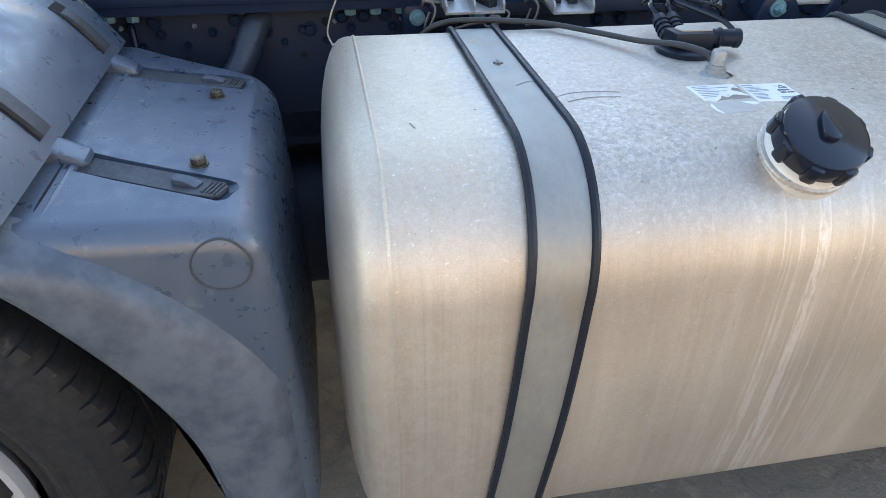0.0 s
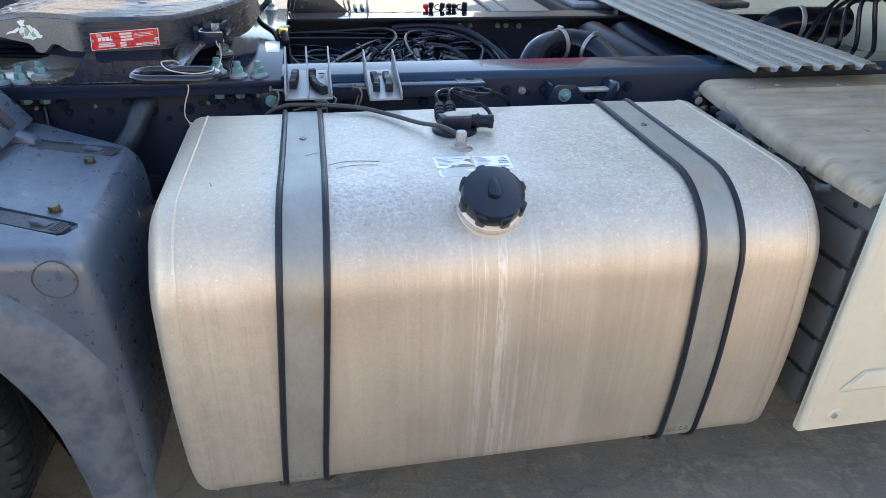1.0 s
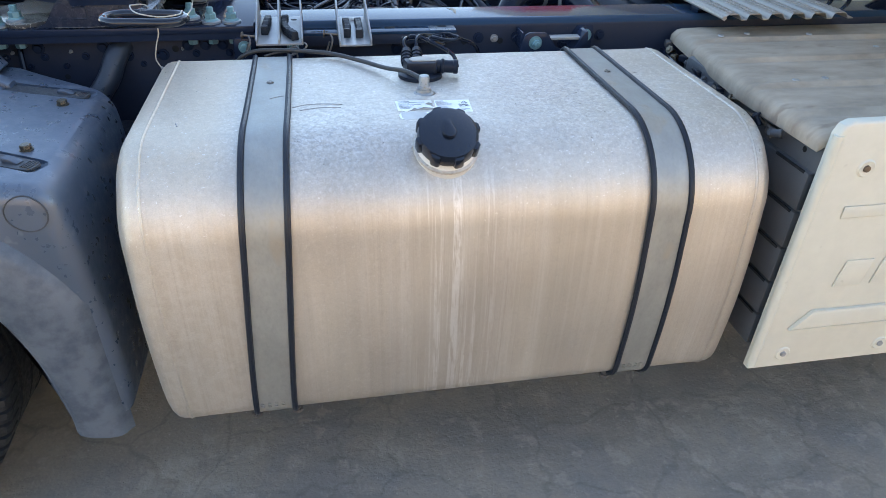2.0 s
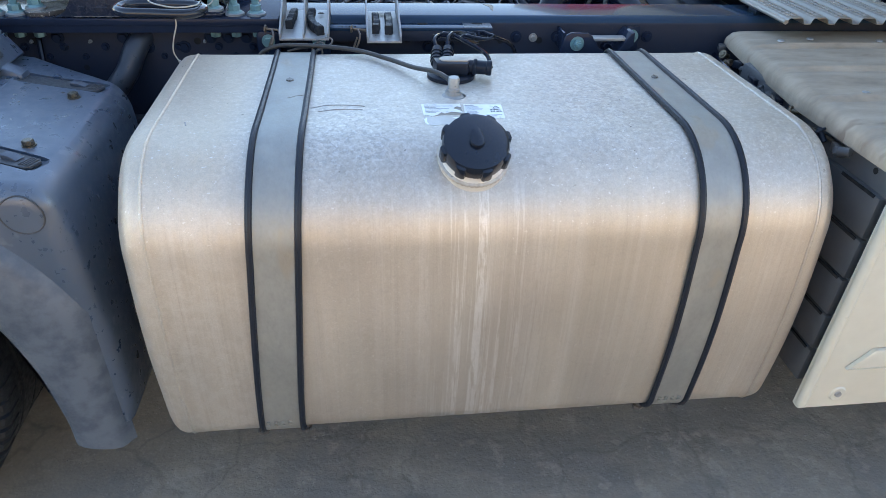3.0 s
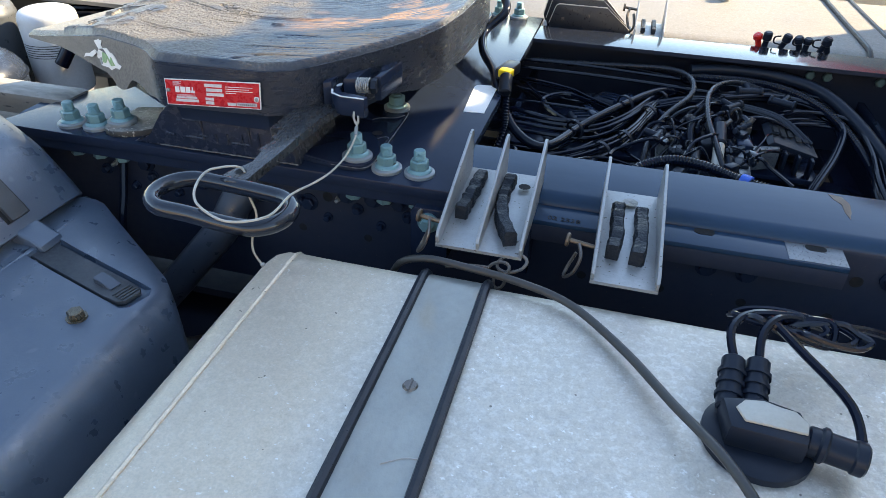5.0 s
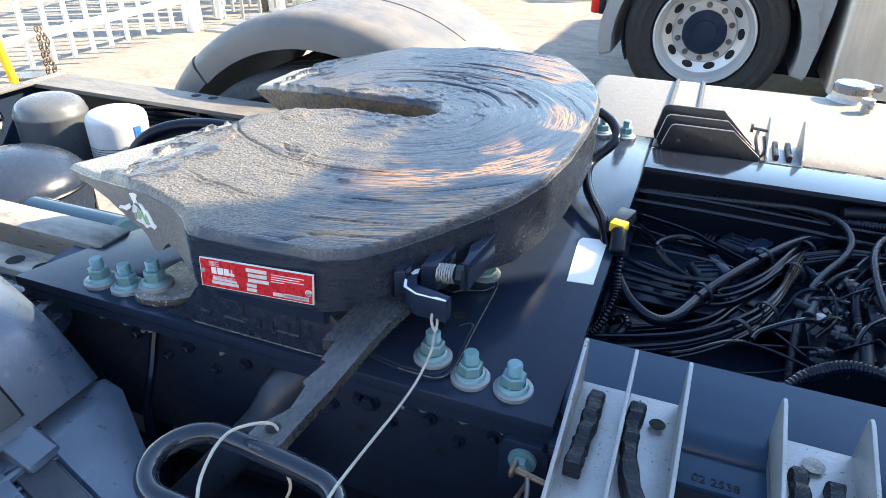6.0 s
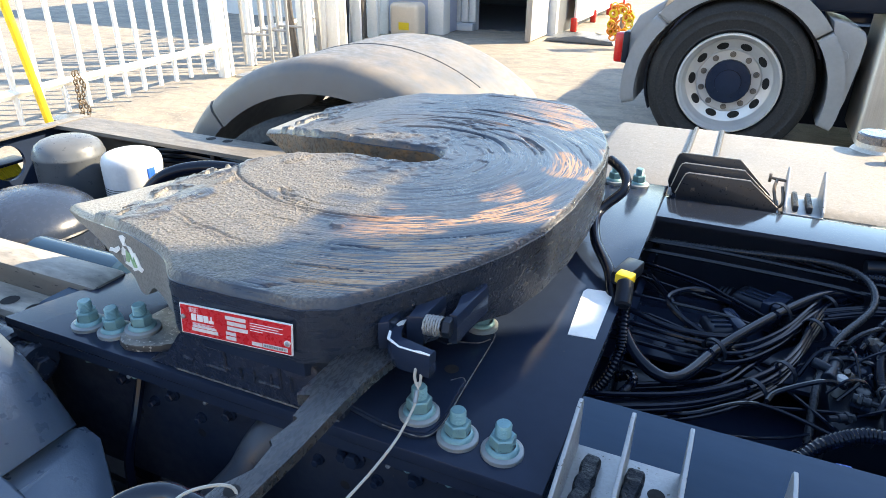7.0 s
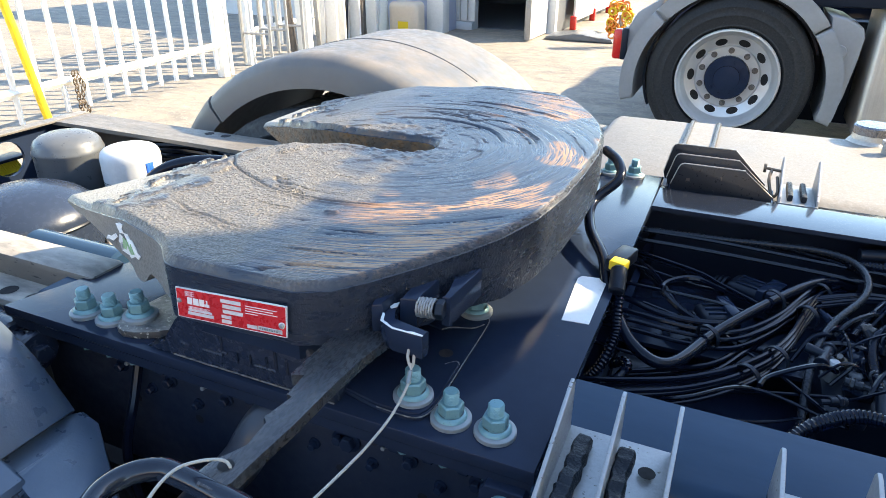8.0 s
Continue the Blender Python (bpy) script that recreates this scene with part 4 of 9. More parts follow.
for x in (-1.600, -1.590):
    o_ = [bm.verts.new((x, *p)) for p in rim_]
    i_ = [bm.verts.new((x, *p)) for p in hole_]
    both = o_ + i_
    for tri in tessellate_polygon([[Vector((*p, 0)) for p in rim_], [Vector((*p, 0)) for p in hole_]]):
        bm.faces.new([both[k] for k in tri])
    sheets.append((o_, i_))
for j in (0, 1):
    a_, b_ = sheets[0][j], sheets[1][j]
    for k in range(len(a_)):
        bm.faces.new((a_[k], a_[(k + 1) % len(a_)], b_[(k + 1) % len(a_)], b_[k]))
part("rear_crossmember", bm, M_BLACK, chassis)
part("crossmember_flange", box(B(), (-1.603, MID - 0.41, 1.0005), (-1.566, MID + 0.41, 1.0065), 0.001), M_RAILDUST, chassis, "dusty top flange")
for x in (0.02, 0.74):
    bm = B()
    prism(bm, [(x - 0.05, 0.80), (x + 0.05, 0.80), (x + 0.05, 0.81), (x + 0.006, 0.81), (x + 0.006, 0.93), (x - 0.006, 0.93), (x - 0.006, 0.81), (x - 0.05, 0.81)], along_y(MID - 0.40), 0.80)
    part("crossmember", bm, M_BLACK, chassis)
# flat dark sheet stands in for the shaded depth of the bay
bm = B()
box(bm, (-0.75, MID - 0.39, 0.72), (1.9, MID + 0.39, 0.735))
part("bay_floor", bm, M_WEB, chassis, "dark sheet added to close off the shaded bay")

# web bolts, nuts and holes on the outside of the rail
WEB = MID - 0.41


def web_bolt(x, z, r=0.0095, material=None):
    bm = B()
    cyl(bm, (x, WEB, z), (x, WEB - 0.003, z), r * 1.45, 14)
    cyl(bm, (x, WEB - 0.003, z), (x, WEB - 0.011, z), r, 6, 0.001)
    part("web_bolt", bm, material or M_BLACK, chassis)


for x in (0.572, 0.672, 0.87, 0.90, 0.46, -0.10, -0.14, -0.06, -0.47, -0.33):
    web_bolt(x, 0.984)
for x in (0.36, 0.41, -0.2, -0.28, 0.80):
    web_bolt(x, 0.962)
for k in range(13):
    x = -0.545 + 0.0415 * k + (0.006 if k % 3 == 1 else 0.0)
    web_bolt(x, 0.963 - 0.022 * (k % 2), 0.0050 if k % 2 else 0.0062)
    if k % 3 == 0:
        web_bolt(x + 0.018, 0.975, 0.0028, M_WASHER)
for k in range(16):
    part("web_hole", lathe(B(), [(0, 0), (0.0065, 0.0)], (-0.53 + 0.105 * k, WEB - 0.0012, 0.915), (0, -1, 0), 10), M_HOLE, chassis)
web_bolt(0.614, 0.982, 0.007, M_STEEL)
for x in (0.535, 0.63, 0.845, -0.52, -0.17):
    bm = B()
    lathe(bm, [(0, 0), (0.008, 0.0)], (x, WEB - 0.0012, 0.975), (0, -1, 0), 12)
    part("web_hole", bm, M_HOLE, chassis)
for x in (0.62, 0.655, 0.76, 0.79):
    bm = B()
    cyl(bm, (x, MID + 0.402, 0.978), (x, MID + 0.392, 0.978), 0.0105, 6, 0.002)
    part("web_bolt", bm, M_BOLT, chassis)
for k in range(8):
    bm = B()
    cyl(bm, (0.84 + 0.10 * k, MID + 0.402, 0.975 - 0.02 * (k % 2)), (0.84 + 0.10 * k, MID + 0.394, 0.975 - 0.02 * (k % 2)), 0.010, 8, 0.001)
    part("web_bolt", bm, M_BOLT if k % 3 == 0 else M_BLACK, chassis)

# flat bars with holes along both rails
for side, name in ((-1, "near"), (1, "far")):
    bar = thing("flat_bar", (0.26, MID + side * 0.40, 1.008), "grey flat steel bar with slots bolted along the rail", "bar", "flat bars on the rails")
    bm = B()
    y0, y1 = sorted((MID + side * 0.45, MID + side * 0.368))
    box(bm, (0.018, y0, 1.0085), (0.507, y1, 1.0155), 0.0015)
    part("bar", bm, M_RAILTOP if side < 0 else M_GLOSS, bar)
    bm = B()
    box(bm, (0.018, y0 if side < 0 else y1 - 0.006, 0.985), (0.507, y0 + 0.006 if side < 0 else y1, 1.0085), 0.001)
    part("bar_lip", bm, M_WEB, bar, "dull black turned-down lip")
    for x in (0.345, 0.475):
        bm = B()
        pts = arc(x + 0.005, MID + side * 0.415, 0.0075, -90, 90, 8) + arc(x - 0.005, MID + side * 0.415, 0.0075, 90, 270, 8)
        prism(bm, pts, along_z(1.0150), 0.0012)
        part("slot", bm, M_HOLE, bar)
    bm = B()
    box(bm, (0.440, min(y0, y1) + 0.002, 1.0157), (0.506, max(y0, y1) - 0.002, 1.0160))
    part("bare_end", bm, M_SCUFF, bar, "bare scuffed metal end")
lettering("02 2538", (0.150, -0.004, 1.0159), 0.013, M_HOLE, [o for o in scene.objects if o.name == "flat_bar"][0], -0.02, name="stamped_number")
part("bare_patch", prism(B(), [(0.508, 0.150), (0.524, 0.146), (0.530, 0.128), (0.527, 0.104), (0.522, 0.086), (0.519, 0.104), (0.520, 0.124), (0.512, 0.136)], along_z(RT), 0.0006), M_RUSTBOLT, chassis, "rusty scrape on the rail")


# ---- fifth wheel mounting plate ----
PT = 1.034  # top of the mounting plate
plate = thing("mounting_plate", (-0.3, MID, 1.022), "black steel mounting plate bolted across the rails", "mounting plate")
bm = B()
prism(bm, [(-0.700, -0.006), (0.020, -0.006), (0.020, 0.886), (-0.700, 0.886), (-0.650, 0.72), (-0.56, 0.62), (-0.56, 0.26), (-0.650, 0.16)], along_z(1.018), PT - 1.018, 0.002)
part("plate", bm, M_BLACK, plate)
for y in (-0.003, 0.874):
    part("edge_angle", box(B(), (-0.695, y, 1.003), (0.018, y + 0.009, 1.018)), M_BLACK, plate)


def nut(x, y, z0=PT, stud=0.014):
    bm = B()
    lathe(bm, [(0.0, 0.0), (0.0212, 0.0), (0.0212, 0.0042), (0.0205, 0.0050), (0.0165, 0.0060), (0.0, 0.0060)], (x, y, z0), (0, 0, 1), 28)
    w = part("washer", bm, M_WASHER, plate, "pale zinc washer")
    bm = B()
    lathe(bm, [(0.0, 0.0058), (0.0168, 0.0058), (0.0165, 0.0072), (0.0140, 0.0098), (0.0128, 0.0102)], (x, y, z0), (0, 0, 1), 24)
    cyl(bm, (x, y, z0 + 0.0085), (x, y, z0 + 0.0225), 0.0132, 6, 0.0016)
    part("nut", bm, M_BOLT, plate, "blue-green flanged nut")
    bm = B()
    prof = [(0.0, 0.0)]
    h = 0.0215
    while h < 0.0215 + stud:
        prof += [(0.0082, h), (0.0073, h + 0.0009)]
        h += 0.0018
    prof += [(0.0070, h), (0.0, h)]
    lathe(bm, prof, (x, y, z0), (0, 0, 1), 16)
    part("stud", bm, M_BOLT, plate, "threaded bolt end")


for x, y, z in ((-0.031, 0.030, PT), (-0.078, 0.030, PT), (-0.124, 0.038, PT + 0.008), (-0.500, 0.036, PT + 0.010), (-0.540, 0.028, PT), (-0.583, 0.026, PT), (-0.127, 0.222, PT + 0.008),
                (-0.036, 0.862, PT), (-0.083, 0.862, PT), (-0.130, 0.852, PT + 0.008), (-0.500, 0.846, PT + 0.010), (-0.540, 0.852, PT), (-0.583, 0.852, PT)):
    nut(x, y, z, 0.003 if y == 0.222 else 0.014)
for x in (-0.031, -0.078, -0.124, -0.50, -0.54, -0.58):
    bm = B()
    cyl(bm, (x, 0.018, 1.004), (x, 0.018, 0.989), 0.0118, 6, 0.0012)
    cyl(bm, (x, 0.018, 1.004), (x, 0.018, 1.000), 0.0150, 16, 0.001)
    part("bolt_head", bm, M_BOLT, plate)
note = thing("white_sticker", (-0.01, 0.33, PT), "blank white sticker on the mounting plate", "sticker")
part("paper", prism(B(), [(-0.026, 0.262), (0.008, 0.266), (0.006, 0.384), (-0.001, 0.394), (-0.030, 0.390), (-0.034, 0.380)], along_z(PT - 0.0002), 0.0012), M_PAPER, note)

# ---- fifth wheel ----

PZ = 1.176
wheel5 = thing("fifth_wheel", (-0.33, MID, PT), "greasy black fifth wheel coupling with worn top plate", "fifth wheel")


def drop(x, v):
    """The plate's top falls away at the rear ramps."""
    return -0.052 * min(1, max(0, (-0.50 - x) / 0.25)) ** 1.1


half = [(-0.050, 0.0), (-0.052, -0.10), (-0.063, -0.19), (-0.082, -0.255), (-0.107, -0.31), (-0.135, -0.36), (-0.163, -0.405), (-0.190, -0.440), (-0.222, -0.458), (-0.300, -0.461), (-0.362, -0.463), (-0.376, -0.460), (-0.388, -0.451), (-0.400, -0.4395), (-0.412, -0.4305), (-0.424, -0.4240), (-0.434, -0.4195), (-0.445, -0.416), (-0.452, -0.4135), (-0.458, -0.4115), (-0.464, -0.4095), (-0.470, -0.4075), (-0.476, -0.4055), (-0.482, -0.4035), (-0.490, -0.401), (-0.498, -0.3985), (-0.505, -0.396), (-0.515, -0.3925), (-0.530, -0.388), (-0.565, -0.375), (-0.600, -0.361), (-0.640, -0.345), (-0.690, -0.321), (-0.742, -0.293)]
# lower edge of the side wall towards the hooked rear ramp, as (x, z)
HOOK = [(-0.76, 1.114), (-0.635, 1.130), (-0.586, 1.127), (-0.562, 1.122), (-0.515, 1.115), (-0.505, 1.109), (-0.498, 1.098), (-0.490, 1.0955), (-0.482, 1.0965), (-0.475, 1.101), (-0.468, 1.109), (-0.457, 1.117), (-0.445, 1.115), (-0.432, 1.107), (-0.424, 1.103), (-0.40, 1.106), (-0.37, 1.109), (-0.20, 1.112), (-0.165, 1.106), (0.0, 1.095)]


def hook_low(x):
    for (x0, z0), (x1, z1) in zip(HOOK, HOOK[1:]):
        if x0 <= x <= x1:
            return z0 + (z1 - z0) * (x - x0) / (x1 - x0)
    return 1.1


inner_edge = [(-0.700, -0.262), (-0.655, -0.212), (-0.595, -0.155), (-0.534, -0.103), (-0.466, -0.062), (-0.420, -0.043), (-0.370, -0.039), (-0.325, -0.0385)]
slot_end = arc(-0.325, 0, 0.0385, -90, 90, 10)[1:-1]
right_in = [(-0.325, 0.0385), (-0.370, 0.036), (-0.425, 0.034), (-0.478, 0.036), (-0.520, 0.046), (-0.560, 0.062), (-0.600, 0.085), (-0.665, 0.122), (-0.738, 0.155)]
right_out = [(x, -v) for x, v in half[::-1]][:-1]
outline = half + inner_edge + slot_end + right_in + right_out


def fifth_plate():
    bm = B()

    def shrink(p, q, n, d):
        t = (n - p)
        nn = Vector((t.y, -t.x)).normalized()
        return q + nn * d

    pts = [Vector(p) for p in outline]
    area = sum(a.x * b.y - a.y * b.x for a, b in zip(pts, pts[1:] + pts[:1]))
    sgn = 1 if area < 0 else -1
    m = len(pts)

    def ring(inset, dz, skirt=False):
        out = []
        for i, q in enumerate(pts):
            r = shrink(pts[i - 1], q, pts[(i + 1) % m], sgn * inset)
            z = PZ + drop(q.x, q.y) + dz
            if skirt:
                z = hook_low(q.x) if abs(q.y) > 0.28 else 1.118 - 0.026 * min(1, max(0, (q.x + 0.738) / 0.09))
            out.append(bm.verts.new((r.x, MID + r.y, z)))
        return out

    top = ring(0.006, 0.0)
    lip = ring(0.0, -0.006)
    low = ring(0.0, 0.0, True)
    low_in = ring(0.016, 0.0, True)
    up_in = ring(0.016, -0.008)
    for loop in (top, up_in):
        for tri in tessellate_polygon([[Vector((v.co.x, v.co.y, 0.0)) for v in loop]]):
            bm.faces.new([loop[k] for k in tri])
    for a, b in ((top, lip), (lip, low), (low, low_in), (low_in, up_in)):
        for k in range(m):
            bm.faces.new((a[k], a[(k + 1) % m], b[(k + 1) % m], b[k]))
    return bm


part("top_plate", fifth_plate(), M_GREASE, wheel5, "worn greasy plate with curved scratches")
M_BEAD = mat("dusty_bead_edge_glint", (0.03, 0.03, 0.034), (0.20, 0.19, 0.18), rough=0.6, scale=160, bump=0.4, bscale=400, contrast=0.12)
# bearing brackets
for side in (-1, 1):
    bm = B()
    def yy(v):
        return MID + side * v
    prof = [(-0.458, PT), (-0.425, PT + 0.011), (-0.402, PT + 0.050), (-0.375, PT + 0.082), (-0.24, PT + 0.082), (-0.215, PT + 0.050), (-0.200, PT + 0.012), (-0.196, PT)]
    prism(bm, prof, (lambda u, v, w: (u, yy(0.440 - w), v)), 0.14, 0.004)
    part("bearing_bracket", bm, M_CAST, wheel5, "cast black bearing bracket")
    bm = B()
    prism(bm, [(a, yy(b)) for a, b in [(-0.36, 0.33), (-0.47, 0.33), (-0.515, 0.345), (-0.523, 0.400), (-0.520, 0.418), (-0.510, 0.432), (-0.497, 0.437), (-0.480, 0.434), (-0.453, 0.421), (-0.436, 0.402), (-0.412, 0.385), (-0.36, 0.38)]], along_z(PT), 0.010, 0.002)
    part("lug", bm, M_LUG, wheel5, "dusty cast lug")
    bm = B()
    rim = [(-0.196, 0.420), (-0.153, 0.429), (-0.118, 0.430), (-0.106, 0.426), (-0.100, 0.416), (-0.098, 0.395), (-0.101, 0.325), (-0.104, 0.238), (-0.109, 0.220), (-0.120, 0.208), (-0.150, 0.205)]
    prism(bm, [(a, yy(b)) for a, b in rim + [(-0.22, 0.22), (-0.22, 0.41)]], along_z(PT), 0.006, 0.0015)
    part("foot", bm, M_BLACK, wheel5, "black cast foot under the lever")
    for lobe in ([(-0.196, 0.418), (-0.153, 0.427), (-0.118, 0.428), (-0.107, 0.424), (-0.102, 0.414), (-0.100, 0.395), (-0.1025, 0.330), (-0.108, 0.326), (-0.118, 0.336), (-0.140, 0.351), (-0.196, 0.352)],
                 [(-0.190, 0.262), (-0.150, 0.272), (-0.140, 0.262), (-0.117, 0.254), (-0.107, 0.240), (-0.111, 0.222), (-0.122, 0.211), (-0.150, 0.208), (-0.19, 0.208)]):
        bm = B()
        prism(bm, [(a, yy(b)) for a, b in lobe], along_z(PT + 0.005), 0.0035, 0.001)
        part("lug", bm, M_BLACK, wheel5, "black cast lug")
    bm = B()
    lathe(bm, [(0.0, 0.0), (0.0085, 0.0)], (-0.126, yy(0.314), PT + 0.0064), (0, 0, 1), 16)
    part("foot_hole", bm, M_HOLE, wheel5)
    # thin pale tubes stand in for the highlight along the cast edges
    for run in (rim[1:9], [(-0.118, 0.336), (-0.108, 0.326), (-0.1025, 0.331)], [(-0.150, 0.272), (-0.140, 0.262), (-0.117, 0.254), (-0.107, 0.240)]):
        bm = B()
        tube(bm, [(a + 0.0004, yy(b + 0.0004), PT + (0.0058 if run[0] == rim[1] else 0.0082)) for a, b in run], 0.0007, n=5, per=4)
        part("pale_rim", bm, M_BEAD, wheel5, "pale line painted as a highlight on the cast edge")
    bm = B()
    cyl(bm, (-0.31, yy(0.30), 1.09), (-0.31, yy(0.4395), 1.09), 0.022, 18, 0.003)
    part("pivot_pin", bm, M_BLACK, wheel5)
# thin raised lines cast into the bracket's flank, a dusty bead along its foot
for x0, z0, x1, z1 in ((-0.398, 1.058, -0.385, 1.056), (-0.343, 1.062, -0.331, 1.060), (-0.318, 1.051, -0.318, 1.066), (-0.300, 1.052, -0.300, 1.068), (-0.278, 1.054, -0.278, 1.070), (-0.252, 1.056, -0.252, 1.076)):
    bm = B()
    tube(bm, [(x0, MID - 0.4405, z0), (x1, MID - 0.4405, z1)], 0.0016, n=6, per=1)
    part("cast_line", bm, M_CAST, wheel5)
for k, x0 in enumerate((-0.366, -0.294)):
    bm = B()
    pts = [(x0, 1.056), (x0 + 0.028, 1.056), (x0 + 0.028, 1.082), (x0, 1.082)]
    for a, b in list(zip(pts, pts[1:] + pts[:1]))[: 3 - k]:
        tube(bm, [(a[0], MID - 0.4402, a[1]), (b[0], MID - 0.4402, b[1])], 0.0019, n=6, per=1)
    part("cast_mark", bm, M_CAST, wheel5, "plain raised cast frame")
rb = random.Random(3)
bm = B()
tube(bm, [(-0.412 + 0.0090 * k, MID - 0.4408, PT + 0.0030 + rb.uniform(-0.0002, 0.0003)) for k in range(25)], 0.0010, n=6, per=2)
part("weld_bead", bm, M_BEAD, wheel5, "dusty weld bead along the bracket's foot")

# underside of the plate near the lever
bm = B()
prism(bm, [(-0.36, -0.445), (-0.23, -0.445), (-0.14, -0.33), (-0.10, -0.20), (-0.085, 0.0), (-0.10, 0.20), (-0.14, 0.33), (-0.23, 0.445), (-0.36, 0.445), (-0.52, 0.35), (-0.52, 0.12), (-0.30, 0.06), (-0.30, -0.06), (-0.52, -0.12), (-0.52, -0.35)], (lambda u, v, w: (u, MID + v, 1.085 + w)), 0.05)
part("underside", bm, M_BLACK, wheel5)


def grease_layer():
    """Caked grease on the plate: a fine sheet with ridges in arcs about the king pin, lumps, tears and a ragged edge."""
    rng = np.random.default_rng(7)
    lat = rng.random((128, 128))

    def vn(u, w):
        iu, iw = np.floor(u).astype(int), np.floor(w).astype(int)
        fu, fw = u - iu, w - iw
        fu, fw = fu * fu * (3 - 2 * fu), fw * fw * (3 - 2 * fw)
        a, b, c, d = lat[iu % 128, iw % 128], lat[(iu + 1) % 128, iw % 128], lat[iu % 128, (iw + 1) % 128], lat[(iu + 1) % 128, (iw + 1) % 128]
        return (a * (1 - fu) + b * fu) * (1 - fw) + (c * (1 - fu) + d * fu) * fw

    def fb(u, w, n=3):
        out, amp, tot = 0.0, 1.0, 0.0
        for k in range(n):
            out = out + amp * vn(u * 2**k + 17.3 * k, w * 2**k + 5.1 * k)
            tot += amp
            amp *= 0.55
        return out / tot

    step = 0.0021
    xs = np.arange(-0.746, -0.046, step)
    vs_ = np.arange(-0.462, 0.4621, step)
    X, V = np.meshgrid(xs, vs_, indexing="ij")
    poly = outline
    inside = np.zeros(X.shape, bool)
    dist = np.full(X.shape, 9.0)
    for (ax, av), (bx, bv) in zip(poly, poly[1:] + poly[:1]):
        if abs(bv - av) > 1e-9:
            cross = ((av > V) != (bv > V)) & (X < (bx - ax) * (V - av) / (bv - av) + ax)
            inside ^= cross
        t = np.clip(((X - ax) * (bx - ax) + (V - av) * (bv - av)) / ((bx - ax) ** 2 + (bv - av) ** 2 + 1e-12), 0, 1)
        dist = np.minimum(dist, np.hypot(X - ax - t * (bx - ax), V - av - t * (bv - av)))
    dx = X + 0.33
    r = np.hypot(dx, V)
    ang = np.arctan2(V, dx) + 4.0
    wob = 0.012 * (fb(X * 14, V * 14) - 0.5)
    rr = r + wob

    def ramp(q, lo, hi):
        t = np.clip((q - lo) / (hi - lo), 0, 1)
        return t * t * (3 - 2 * t)

    lump = fb(X * 34 + 9, V * 34 + 9, 4)
    sand = fb(X * 150, V * 150 + 40, 2)
    theta = np.arctan2(V, dx)
    edge_n = fb(X * 17 + 2, V * 17 + 33, 4) - 0.5
    # sandy crust on the rear and on the near flank of the plate
    sandy = ramp(-dx * 0.9 - V * 0.25 + 0.35 * edge_n, -0.02, 0.13) * ramp(r, 0.05, 0.12) * (1 - 0.75 * ramp(V, 0.02, 0.20))
    # bare steel on the tips of the rear ramps, with a ragged crust edge
    tip = -X - 0.18 * np.abs(V + 0.30)
    ragged = tip + 0.26 * (fb(X * 22, V * 22 + 11, 5) - 0.5)
    bare = ramp(ragged, 0.562, 0.566)
    crusty = ramp(ragged, 0.505, 0.535) * (1 - bare)
    sandy = sandy * (1 - 0.85 * crusty)
    # rubbed copper patches in a ring before the pin
    ring_ = ramp(r, 0.17, 0.25) * ramp(r, 0.47, 0.43) * ramp(dx + 0.05 * edge_n, 0.02, 0.13)
    clump = fb(rr * 26 + 3, ang * 3.2 + 8, 2)
    rubbed = ring_ * ramp(clump + 0.16 * ramp(r, 0.24, 0.40) - 0.10 * ramp(V, -0.10, 0.25), 0.50, 0.62)
    # lumps of torn grease round the end of the slot
    near = ramp(r, 0.20, 0.07) * ramp(-dx, -0.16, 0.02)
    lumpy = near * ramp(fb(X * 60 + 4, V * 60 + 7, 3), 0.45, 0.60)
    groove = 1 - np.abs(2 * fb(rr * 70, ang * 1.1, 2) - 1)
    scored = ramp(r, 0.09, 0.15) * (1 - 0.8 * ramp(r, 0.20, 0.30)) * (1 - 0.85 * sandy)
    fine = fb(rr * 190, ang * 1.6, 2)
    h = 0.0022 + 0.0014 * groove**2 * scored + 0.0006 * fine * (1 - sandy) + sandy * (0.0012 * lump + 0.0012 * sand) + 0.0022 * lumpy + 0.0030 * crusty * (0.5 + lump)
    tear = ramp(np.abs(fb(rr * 36 + 31, ang * 1.3, 3) - 0.5), 0.028, 0.0) * ramp(fb(X * 8 + 3, V * 8 + 70), 0.52, 0.60) * ramp(r, 0.09, 0.13) * (1 - 0.6 * ramp(dx, 0.05, 0.15) * ramp(r, 0.2, 0.3))
    h = h - 0.0034 * tear
    # two long scores that run all round the near side
    for rad, wd, a0, a1, dp in ((0.262, 0.0022, -2.6, -1.15, 0.0035), (0.372, 0.0020, -2.05, -1.55, 0.0030), (0.150, 0.0020, 0.4, 2.2, 0.0030), (0.305, 0.0016, 0.9, 1.7, 0.0024)):
        arc_w = ramp(theta, a0, a0 + 0.15) * ramp(theta, a1, a1 - 0.15)
        line = np.exp(-(((rr - rad - 0.004 * (lump - 0.5)) / wd) ** 2)) * arc_w
        h = h - dp * line + 0.0016 * np.exp(-(((rr - rad - 0.005) / 0.0024) ** 2)) * arc_w
    # a few thick flakes
    for fx, fv, fr in ((-0.545, -0.19, 0.018), (-0.285, -0.285, 0.010), (-0.475, -0.10, 0.020), (-0.60, 0.30, 0.014), (-0.505, -0.225, 0.010)):
        d = np.hypot((X - fx), (V - fv) * 0.6) / fr + 0.9 * (fb(X * 120 + 5, V * 120, 3) - 0.5)
